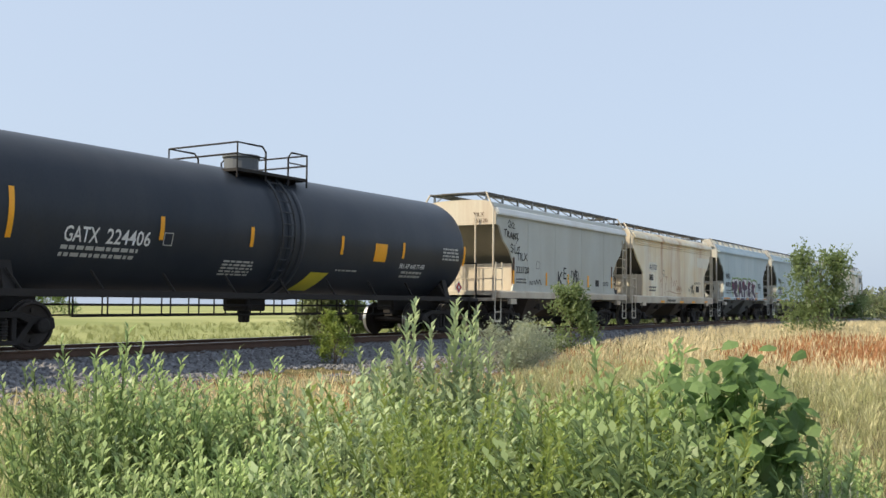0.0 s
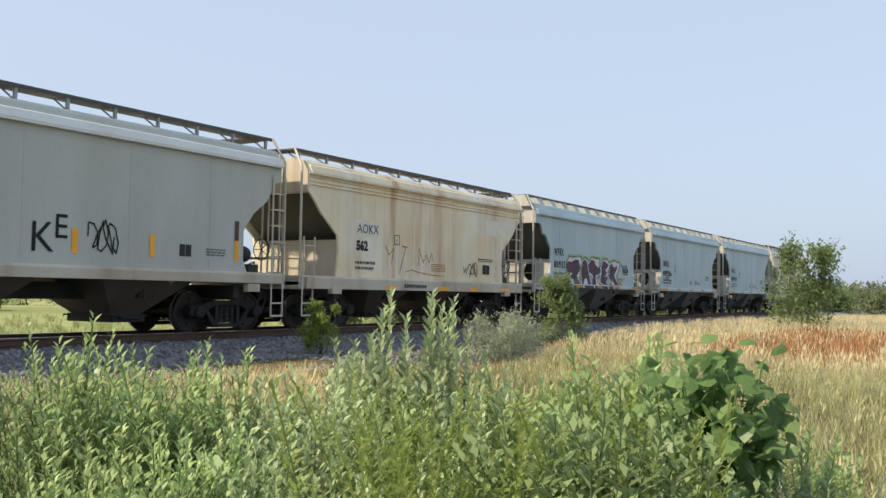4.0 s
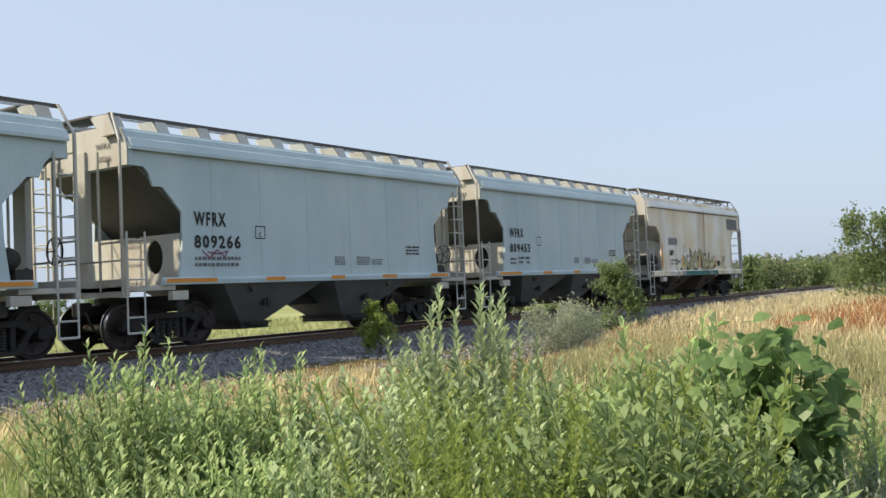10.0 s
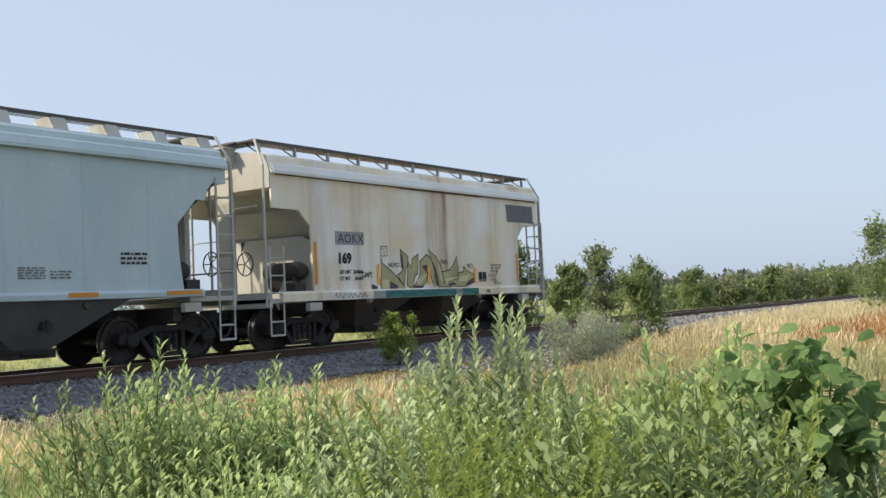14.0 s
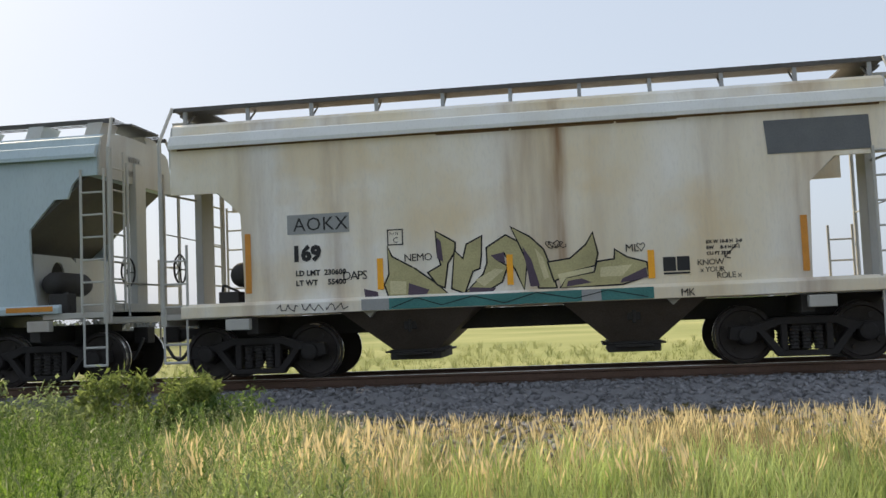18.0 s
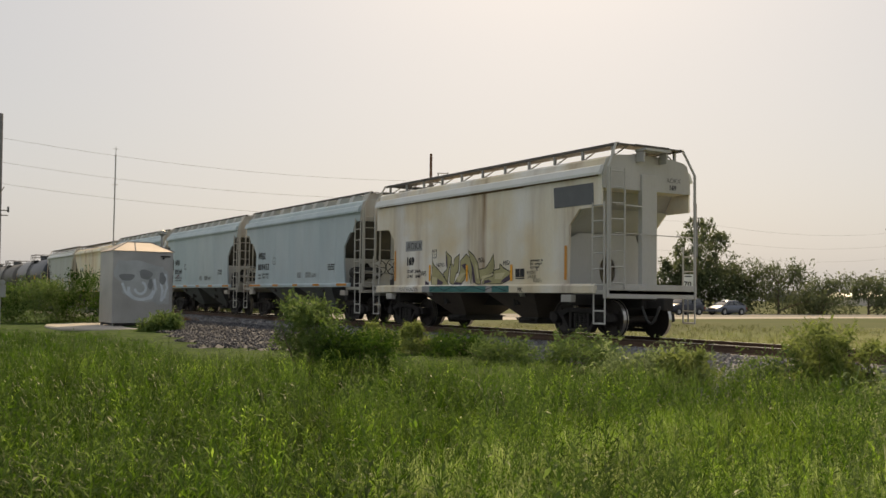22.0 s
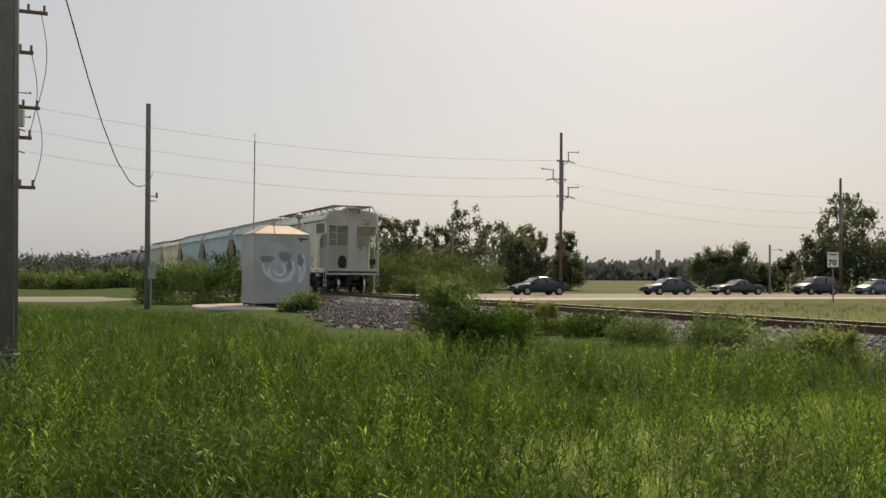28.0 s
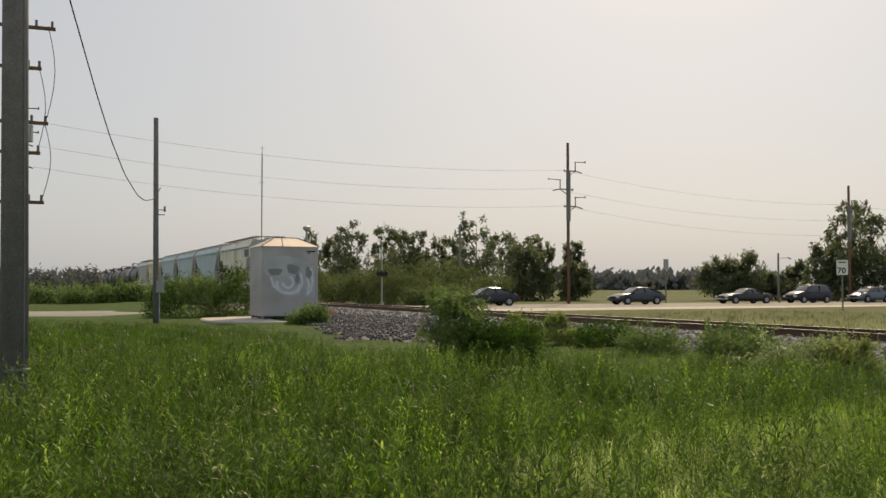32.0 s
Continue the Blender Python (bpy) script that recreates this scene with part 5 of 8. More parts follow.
# --- the three blue-grey cars ---
for k, (c, num) in enumerate(((hop_453, "809453"), (hop_266, "809266"), (hop_353, "809353"))):
    words(c, "WFRX", -4.08, 2.47, 0.27, wide=1.3, bold=0.014, narrow=0.66)
    words(c, num, -4.1, 2.01, 0.25, wide=1.22, bold=0.012)
    if k == 0:
        words(c, "LD LMT  234300", -3.63, 1.78, 0.075, bold=0.003)
        words(c, "LT WT     51700", -3.63, 1.64, 0.075, bold=0.003)
        text_bars(c, -4.1, 1.6, -3.75, 1.85, 2, seed=1)
    else:
        text_bars(c, -4.1, 1.6, -2.85, 1.86, 2, seed=2)
    flat("plate_box", frame_of(-2.39, 2.22, -2.09, 2.5, 0.02), c, side_at(0, 0, 0.01), M_BLACK)
    words(c, "C", -2.29, 2.26, 0.1)
    text_bars(c, 0.2, 1.63, 0.58, 1.85, 5, seed=3)
    text_bars(c, 1.02, 1.63, 1.53, 1.85, 5, seed=4)
    text_bars(c, 1.62, 1.63, 2.04, 1.79, 3, seed=5)
    text_bars(c, 3.05, 1.88, 3.65, 2.14, 3, M_BLACK, seed=6)
    for x0, x1 in ((-4.9, -3.6), (-2.2, -1.6), (-0.05, 0.45), (1.9, 2.5), (4.0, 4.85)):
        flat("sill_reflector", [rect(x0, 1.3, x1, 1.385)], c, side_at(0, 0, 0.104), M_ORANGE, "orange reflective strip on the sill")
    for s in (-1, 1):
        o = lettering("lettering", "WFRX", 0.17, c, pose(s * 5.675, -1.05 if s < 0 else -0.4, 3.95, 90, 0, 90 * s), M_BLACK)
        if s < 0:
            o.matrix_local = pose(-5.675, -0.5, 3.95, 90, 0, -90)
        o2 = lettering("lettering", num, 0.16, c, pose(s * 5.675, -0.5 if s < 0 else -0.4, 3.7, 90, 0, 90 * s), M_BLACK)
c = hop_266
zigzag(c, [(-3.9, 1.95), (-3.7, 1.8), (-3.5, 1.97), (-3.3, 1.82), (-3.2, 1.95), (-3.45, 1.88), (-3.75, 1.92)], 0.025, G_MAGENTA)
# big graffiti: plum letters with white outlines over a green cloud
c = hop_353
SIDE_DX[0] = 0.0


def plum_letter(k, rim, fill):
    """One big sprayed letter: green halo, thin black edge, white rim, plum fill."""
    flat("graffiti_cloud", [grown(rim, 0.11)], c, side_at(0, 0, 0.003 + 0.0003 * k), G_GREEN, "green sprayed halo")
    flat("graffiti_edge", [grown(rim, 0.03)], c, side_at(0, 0, 0.005 + 0.0005 * k), G_BLACK, "thin black sprayed edge")
    flat("graffiti_rim", [rim], c, side_at(0, 0, 0.0053 + 0.0005 * k), G_WHITE, "white sprayed rim")
    flat("graffiti_fill", [fill], c, side_at(0, 0, 0.0085 + 0.0003 * k), G_PLUM, "plum sprayed letter")
    (x0, z0), (x1, z1) = fill[1], fill[len(fill) // 2]
    mx, mz = sum(p[0] for p in fill) / len(fill), sum(p[1] for p in fill) / len(fill)
    for t, w in ((0.25, 0.2), (0.62, 0.14)):
        px, pz = x0 + (mx - x0) * t, z0 + (mz - z0) * t - 0.06
        flat("graffiti_glow", [[(px - w, pz - 0.05), (px + w * 0.4, pz - 0.1), (px + w, pz + 0.04), (px - w * 0.3, pz + 0.07)]], c, side_at(0, 0, 0.0102), G_MAGENTA, "magenta sprayed blush")


plum_letter(0, [(-2.93, 1.87), (-2.86, 2.28), (-2.68, 2.46), (-2.43, 2.43), (-2.13, 2.46), (-1.55, 2.48), (-1.49, 2.28), (-1.65, 2.08), (-1.63, 1.82), (-1.74, 1.62), (-1.43, 1.41), (-2.61, 1.4), (-2.57, 1.7), (-2.77, 1.71)],
            [(-2.87, 2.16), (-2.77, 2.3), (-2.5, 2.27), (-2.05, 2.37), (-1.82, 2.38), (-1.65, 2.14), (-1.68, 1.95), (-1.98, 1.73), (-1.59, 1.42), (-2.16, 1.42), (-2.37, 1.64), (-2.5, 1.55), (-2.56, 1.72), (-2.35, 1.86), (-2.77, 1.75), (-2.89, 1.88)])
plum_letter(1, [(-1.55, 1.4), (-1.43, 1.82), (-1.51, 2.36), (-1.18, 2.46), (-0.9, 2.43), (-0.68, 1.98), (-0.43, 1.41)],
            [(-1.44, 1.44), (-1.46, 2.08), (-1.41, 2.34), (-1.1, 2.42), (-0.98, 2.34), (-0.53, 1.42), (-0.81, 1.42), (-0.96, 1.66), (-1.18, 1.64), (-1.28, 1.41)])
plum_letter(2, [(-0.9, 2.27), (-0.43, 2.5), (0.33, 2.47), (0.31, 2.12), (0.55, 2.09), (0.52, 1.87), (0.03, 1.71), (0.38, 1.41), (-0.47, 1.41), (-0.43, 1.74), (-0.77, 1.84)],
            [(-0.84, 2.21), (-0.47, 2.44), (-0.16, 2.4), (-0.08, 2.24), (0.49, 2.07), (0.49, 1.93), (-0.06, 1.77), (0.03, 1.42), (-0.41, 1.42), (-0.34, 1.82), (-0.73, 1.91)])
plum_letter(3, [(0.38, 2.05), (0.75, 2.49), (1.19, 2.49), (1.46, 2.34), (1.49, 2.16), (1.26, 2.02), (1.49, 1.71), (1.42, 1.41), (0.85, 1.4), (0.38, 1.5)],
            [(0.57, 2.2), (0.8, 2.44), (1.32, 2.32), (1.36, 2.23), (0.99, 2.03), (1.26, 1.95), (0.93, 1.81), (1.36, 1.71), (1.32, 1.44), (0.85, 1.43), (0.49, 1.55), (0.6, 1.87)])
plum_letter(4, [(1.49, 2.34), (2.0, 2.46), (2.69, 2.38), (2.56, 2.12), (2.28, 1.83), (2.37, 1.65), (2.86, 1.4), (2.26, 1.4), (1.89, 1.44), (1.39, 1.41), (1.36, 1.71)],
            [(1.5, 2.25), (1.84, 2.36), (1.93, 2.1), (2.32, 2.3), (2.37, 2.17), (2.03, 1.87), (2.18, 1.69), (2.61, 1.43), (2.13, 1.43), (1.84, 1.64), (1.7, 1.43), (1.42, 1.44)])
flat("graffiti_base", [rect(-2.75, 1.265, 2.35, 1.375)], c, side_at(0, 0, 0.1015), G_PLUM, "dull plum sprayed along the sill")
for x0 in (-2.6, -1.5, -0.4, 0.35, 1.1, 1.75):
    flat("graffiti_rim", [[(x0, 1.27), (x0 + 0.14, 1.27), (x0 + 0.08, 1.37), (x0 - 0.04, 1.37)]], c, side_at(0, 0, 0.1025), G_WHITE, "white sprayed stroke on the sill")
for x0, x1 in ((0.05, 0.5), (1.15, 1.7)):
    flat("stencil_patch", [rect(x0, 1.48, x1, 1.68)], c, side_at(0, 0, 0.0108), M_PALE, "pale patch kept clear of paint")
scribble(c, 2.85, 1.93, 3.75, 2.4, 4, 0.028, G_BLACK, 8)
zigzag(c, [(2.4, 1.36), (2.55, 1.75), (2.62, 1.4), (2.8, 1.72), (2.86, 1.4), (3.02, 1.66), (2.4, 1.7), (3.3, 1.74)], 0.03, G_RED, "rust red scrawl")

# --- the tan car ---
c = hop_562
SIDE_DX[0] = 0.92
M_FADE = mat("faded_patch_paint", (0.78, 0.73, 0.6), 0.6, 0, 2.5, 0.2)
flat("number_patch", [rect(-4.72, 2.44, -3.72, 2.88)], c, side_at(0, 0, 0.008), M_FADE, "pale repainted patch")
M_NAVY = mat("navy_lettering", (0.04, 0.06, 0.12), 0.6)
words(c, "AOKX", -4.64, 2.54, 0.24, M_NAVY, 0.003)
words(c, "562", -4.66, 2.08, 0.24, M_BLACK, 0.018, 1.0)
text_bars(c, -4.7, 1.68, -3.8, 1.82, 1, seed=11)
text_bars(c, -4.7, 1.54, -3.85, 1.67, 1, seed=12)
flat("plate_box", frame_of(-2.88, 2.3, -2.62, 2.58), c, side_at(0, 0, 0.01), M_BLACK)
words(c, "C", -2.81, 2.34, 0.1)
flat("consolidated_stencil", [rect(2.25, 1.6, 2.48, 1.9), rect(2.5, 1.6, 2.72, 1.9)], c, side_at(0, 0, 0.01), M_BLACK, "black test-date panels")
text_bars(c, 1.95, 2.0, 2.95, 2.12, 2, M_BLACK, seed=13)
text_bars(c, -0.9, 1.6, -0.1, 1.85, 4, G_RED, seed=14)
zigzag(c, [(-3.3, 2.25), (-3.15, 2.0), (-2.9, 2.2), (-3.0, 1.75)], 0.028, G_RED, "faded rust red scrawl")
zigzag(c, [(-2.6, 1.5), (-2.3, 2.25), (-2.5, 2.28), (-2.2, 2.26)], 0.028, G_RED, "faded rust red scrawl")
zigzag(c, [(-1.6, 1.75), (-1.6, 2.25), (-1.35, 1.85), (-1.2, 2.1), (-1.05, 1.85), (-0.9, 2.15), (-0.8, 1.9)], 0.026, G_RED, "faded rust red scrawl")
zigzag(c, [(-2.3, 1.55), (-2.0, 1.62), (-1.6, 1.56), (-0.9, 1.5), (-0.2, 1.48)], 0.024, G_RED, "faded rust red scrawl")
scribble(c, 1.3, 1.45, 1.95, 2.0, 4, 0.022, G_BLACK, 9)
zigzag(c, [(1.0, 1.8), (1.05, 1.6), (1.12, 1.75), (1.2, 1.6), (1.25, 1.8)], 0.02, G_BLACK)
flat("stencil_block", [rect(-2.46 + 0.12 * k, 1.1, -2.38 + 0.12 * k, 1.2) for k in range(10)], c, side_at(0, 0, 0.104), M_BLACK, "builder's mark as plain bars")
for x0 in (-3.4, -0.6, 1.28, 3.4):
    flat("sill_reflector", [rect(x0, 1.04, x0 + 0.55, 1.14)], c, side_at(0, 0, 0.104), M_YELLOW, "faded yellow patch on the sill")
flat("pale_panel", [[(2.4, 3.38), (2.45, 2.9), (3.95, 2.84), (4.4, 3.12), (4.6, 3.4)]], c, side_at(0, 0, 0.008), M_FADE, "pale repainted panel")

# --- the pale grey car ---
c = hop_til
SIDE_DX[0] = 0.0
words(c, "TILX", -4.27, 2.42, 0.26, bold=0.002, wide=1.05)
words(c, "333120", -4.33, 1.98, 0.23, bold=0.004)
text_bars(c, -4.3, 1.62, -3.55, 1.83, 2, seed=21)
text_bars(c, -3.3, 1.6, -3.0, 1.74, 3, seed=22)
flat("plate_box", frame_of(-2.78, 2.17, -2.5, 2.43), c, side_at(0, 0, 0.01), M_STENCIL)
for x0 in (-4.56, -2.02, -0.15, 1.72, 4.16):
    flat("reflector", [rect(x0, 1.6, x0 + 0.13, 2.06)], c, side_at(0, 0, 0.012), M_YELLOW, "yellow reflective strip")
for x0 in (-4.56, 4.16):
    flat("reflector", [rect(x0, 2.06, x0 + 0.13, 2.5)], c, side_at(0, 0, 0.012), M_RAIL, "worn brown reflective strip")
flat("consolidated_stencil", [rect(2.53, 1.65, 2.68, 1.9), rect(2.7, 1.65, 2.86, 1.9)], c, side_at(0, 0, 0.01), M_BLACK, "black test-date panels")
text_bars(c, 3.3, 1.68, 3.9, 1.86, 3, seed=23)
words(c, "K", -1.05, 1.6, 0.55, G_BLACK, 0.0)
words(c, "E", -0.55, 1.86, 0.45, G_BLACK, 0.0)
scribble(c, 0.2, 1.55, 0.98, 2.32, 4, 0.03, G_BLACK, 15)
zigzag(c, [(-4.95, 3.62), (-4.8, 3.74), (-4.7, 3.62), (-4.9, 3.52), (-4.72, 3.5), (-4.58, 3.68), (-4.45, 3.62), (-4.6, 3.5), (-4.42, 3.48)], 0.028, G_BLACK)
for x0, z0, pts in ((-5.2, 3.2, [(0, 0.2), (0.22, 0.22), (0.1, 0.21), (0.08, 0)]), (-4.96, 3.17, [(0, 0), (0.02, 0.2), (0.13, 0.16), (0.03, 0.1), (0.14, 0)]), (-4.78, 3.14, [(0, 0), (0.09, 0.2), (0.17, 0), (0.13, 0.07), (0.04, 0.08)]), (-4.56, 3.12, [(0, 0), (0.01, 0.2)]), (-4.5, 3.1, [(0, 0), (0.0, 0.2), (0.12, 0.02), (0.13, 0.22)]), (-4.32, 3.05, [(0, 0.25), (0.14, 0.28), (0.03, 0.12), (0.16, 0.1), (0.0, -0.06)])):
    zigzag(c, [(x0 + u, z0 + v) for u, v in pts], 0.034, G_BLACK)
zigzag(c, [(-4.55, 2.9), (-4.66, 2.95), (-4.72, 2.84), (-4.52, 2.78), (-4.6, 2.66), (-4.72, 2.7)], 0.03, G_BLACK)
zigzag(c, [(-4.42, 2.92), (-4.42, 2.64), (-4.28, 2.66), (-4.22, 2.84), (-4.08, 2.88), (-4.14, 2.68), (-4.02, 2.64)], 0.03, G_BLACK)
zigzag(c, [(-2.95, 1.75), (-2.85, 1.62), (-2.75, 1.78), (-2.65, 1.64), (-2.5, 1.8), (-2.4, 1.62)], 0.03, G_BLACK)
lettering("lettering", "TILX", 0.2, c, pose(-5.745, -0.6, 3.82, 90, 0, -90), M_RAIL)
lettering("lettering", "333120", 0.18, c, pose(-5.745, -0.6, 3.62, 90, 0, -90), M_RAIL)


# --- the black tank car: paint follows the round of the barrel ---
def on_barrel(ob, radius=1.55, zc=2.57, out=0.012):
    """Bends flat paint (x along, y round the barrel in metres of arc from mid height) on to the near side."""
    for v in ob.data.vertices:
        a = v.co.y / radius
        v.co = Vector((v.co.x - 0.12, -(radius + out) * math.cos(a), zc + (radius + out) * math.sin(a)))
    ob.matrix_local = Matrix.Identity(4)
    return ob


def arc(deg):
    return 1.55 * radians(deg)


def barrel_rect(x0, d0, x1, d1, material, label="", name="reflector", slant=0.0):
    n = 8
    cells = []
    for k in range(n):
        a, b = d0 + (d1 - d0) * k / n, d0 + (d1 - d0) * (k + 1) / n
        cells.append([(x0 + slant * k / n, arc(a)), (x1 + slant * k / n, arc(a)), (x1 + slant * (k + 1) / n, arc(b)), (x0 + slant * (k + 1) / n, arc(b))])
    return on_barrel(flat(name, cells, tank_near, Matrix.Identity(4), material, label))


on_barrel(lettering("lettering", "GATX", 0.42, tank_near, Matrix.Identity(4), M_WHITE, "", 0.006, 0, 1.0, lambda x, y: (x * 0.68 - 6.2, y + arc(-20.5))))
on_barrel(lettering("lettering", "224406", 0.42, tank_near, Matrix.Identity(4), M_WHITE, "", 0.006, 0, 1.0, lambda x, y: (x * 0.86 - 5.25, y + arc(-20.5))))
g = np.random.default_rng(3)
for (x0, d0, x1, d1, rows) in ((-6.2, -33, -4.42, -22, 2), (-2.0, -43, -1.0, -27, 5), (4.95, -37, 6.05, -27.5, 2), (6.87, -14, 7.8, 0.8, 4), (2.0, -33, 2.9, -30, 1)):
    cells = []
    for k in range(rows):
        x = x0
        h = (d1 - d0) / rows
        while x < x1 - 0.05:
            w = g.uniform(0.06, 0.22)
            cells.append(rect(x, arc(d0 + h * k + h * 0.2), min(x + w, x1), arc(d0 + h * k + h * 0.75)))
            x += w + 0.04
    on_barrel(flat("stencil_block", cells, tank_near, Matrix.Identity(4), M_PALE, "lines of small white stencilled lettering"))
on_barrel(flat("plate_box", frame_of(-3.84, arc(-19), -3.6, arc(-9), 0.018), tank_near, Matrix.Identity(4), M_PALE))
for x0, d0, d1 in ((-7.36, -21, 12.5), (-3.97, -15, 2.6), (-1.34, -15, 1.6), (1.97, -15.5, 1.7), (4.75, -15, 1.3), (8.06, -18, 4)):
    barrel_rect(x0, d0, x0 + 0.11, d1, M_YELLOW, "yellow reflective strip")
on_barrel(lettering("lettering", "FRA AIP AAR ST-470", 0.2, tank_near, Matrix.Identity(4), M_WHITE, "", 0.003, 0, 1.0, lambda x, y: (x * 0.72 + 4.75, y + arc(-25.5))))
barrel_rect(3.45, -20, 4.0, -2, M_YELLOW, "yellow warning panel", "warning_panel")
barrel_rect(0.75, -60, 1.45, -35, mat("yellow_paint", (0.65, 0.55, 0.05), 0.5, spread=0.1), "slanting yellow painted panel", "painted_panel", 0.35)

M_PLACARD_RED = mat("red_placard", (0.45, 0.05, 0.04), 0.5, spread=0.1)
for nm, r, out, mt, lab in (("placard", 0.2, 1.5, M_SIGN, "white diamond hazard placard"), ("placard_face", 0.17, 1.504, M_PLACARD_RED, "red diamond placard face"), ("placard_mark", 0.06, 1.508, M_SIGN, "white mark on the placard")):
    flat(nm, [[(-r, 0), (0, -r), (r, 0), (0, r)]], tank_near, pose(7.75, -out, 1.42, 90, 0, 0), mt, lab)

tank_far = train_car(tank_car("dull grey-brown tank car", P_TANK_GREY, 7.8, 1.5, 0), -95.73)
for k in range(9):
    src = tank_near if k % 3 == 1 else tank_far
    ob = copy_thing(src, pose(0, TRACK_Y, RAIL_Z))
    train_car(ob, -111.3 - 17.4 * k)
    for o in ob.children_recursive:
        if o.name.startswith("wheelset"):
            WHEELSETS.append(o)


# ---- plants ----
def polar(az, r):
    """Place at az degrees left of the view square to the track, r metres off."""
    return -r * np.sin(np.radians(az)), r * np.cos(np.radians(az))


def blade_tuft(n, height, spread, width, bend, seed, heads=0.0, head_w=0.032, droop=0.0):
    """Grass: n bent blades of two quads each; heads: share of the blades that carry a seed head."""
    g = np.random.default_rng(seed)
    v, f, u = [], [], []
    for k in range(n):
        a, h = g.uniform(0, 6.28), height * g.uniform(0.55, 1.0)
        bx, by = g.normal(0, spread, 2)
        b = bend * g.uniform(0.3, 1.2) * h
        dx, dy = math.cos(a), math.sin(a)
        px, py = -dy * width / 2, dx * width / 2
        head = g.random() < heads
        w1, w2 = (0.9, 0.12) if not head else (0.6, 0.4)
        i = len(v)
        mid, end = (bx + dx * b * 0.35, by + dy * b * 0.35, h * (0.6 + 0.35 * droop)), (bx + dx * b, by + dy * b, h * (1 - droop * g.uniform(0.1, 1.0)))
        v += [(bx - px, by - py, 0), (bx + px, by + py, 0), (mid[0] + px * w1, mid[1] + py * w1, mid[2]), (mid[0] - px * w1, mid[1] - py * w1, mid[2]), (end[0] + px * w2, end[1] + py * w2, end[2]), (end[0] - px * w2, end[1] - py * w2, end[2])]
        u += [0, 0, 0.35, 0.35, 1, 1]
        f += [(i, i + 1, i + 2, i + 3), (i + 3, i + 2, i + 4, i + 5)]
        if head:
            j = len(v)
            m, e = np.array(mid), np.array(end)
            c0, c1, q = m + (e - m) * 0.35, m + (e - m) * 1.12, np.array((-dy, dx, 0)) * head_w / 2
            v += [tuple(c0), tuple((c0 + c1) / 2 + q), tuple(c1), tuple((c0 + c1) / 2 - q)]
            u += [1, 1, 1, 1]
            f.append((j, j + 1, j + 2, j + 3))
    return np.array(v), np.array(f), np.array(u)


def leaf_quads(base, d, length, width, droop, v, f, u, up):
    """One narrow leaf, bent along its length."""
    d = Vector(d).normalized()
    side = d.cross(Vector((0, 0, 1)))
    side = side.normalized() if side.length > 1e-3 else Vector((1, 0, 0))
    nrm = side.cross(d)
    b = Vector(base)
    m = b + d * length * 0.45 + nrm * length * 0.06
    t = b + d * length - Vector((0, 0, droop * length))
    i = len(v)
    v += [b, m + side * width / 2 + nrm * width * 0.12, t, m - side * width / 2 + nrm * width * 0.12]
    f.append((i, i + 3, i + 2, i + 1))
    u += [up] * 4


def weed_form(seed, height=1.0, leaves=46, length=0.11, width=0.024, side_stems=3, tilt=0.55):
    """A leafy stalk: narrow leaves spiral up it, small side shoots near the top."""
    g = np.random.default_rng(seed)
    v, f, u = [], [], []

    def stem(p0, p1, r):
        i = len(v)
        a, b = Vector(p0), Vector(p1)
        for c, q in ((a, r), (b, r * 0.6)):
            for k in range(3):
                v.append(c + Vector((q * math.cos(k * 2.094), q * math.sin(k * 2.094), 0)))
                u.append(0.2)
        for k in range(3):
            f.append((i + k, i + (k + 1) % 3, i + 3 + (k + 1) % 3, i + 3 + k))

    lean = Vector((g.normal(0, 0.07), g.normal(0, 0.07), 1))
    stem((0, 0, 0), lean * height * 0.5, 0.006)
    stem(lean * height * 0.5, lean * height * 0.98, 0.004)
    for k in range(leaves):
        t = 0.18 + 0.82 * (k + g.random() * 0.5) / leaves
        a = k * 2.4 + g.normal(0, 0.3)
        sc = 1.15 - 0.6 * t if t > 0.35 else 0.8
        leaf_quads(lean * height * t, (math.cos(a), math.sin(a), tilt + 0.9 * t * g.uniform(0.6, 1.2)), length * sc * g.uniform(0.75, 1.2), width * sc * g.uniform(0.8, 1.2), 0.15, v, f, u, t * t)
    for s in range(side_stems):
        a, t0 = g.uniform(0, 6.28), g.uniform(0.45, 0.75)
        p0 = lean * height * t0
        d = Vector((math.cos(a) * 0.5, math.sin(a) * 0.5, 1)).normalized()
        ln = height * (1 - t0) * 0.75
        stem(p0, p0 + d * ln, 0.003)
        for k in range(9):
            t = (k + 1) / 9
            b = k * 2.4
            leaf_quads(p0 + d * ln * t, (math.cos(b), math.sin(b), 0.9), length * 0.6, width * 0.75, 0.1, v, f, u, min(1, t0 + 0.4 * t))
    return np.array([tuple(p) for p in v]), np.array(f), np.array(u)


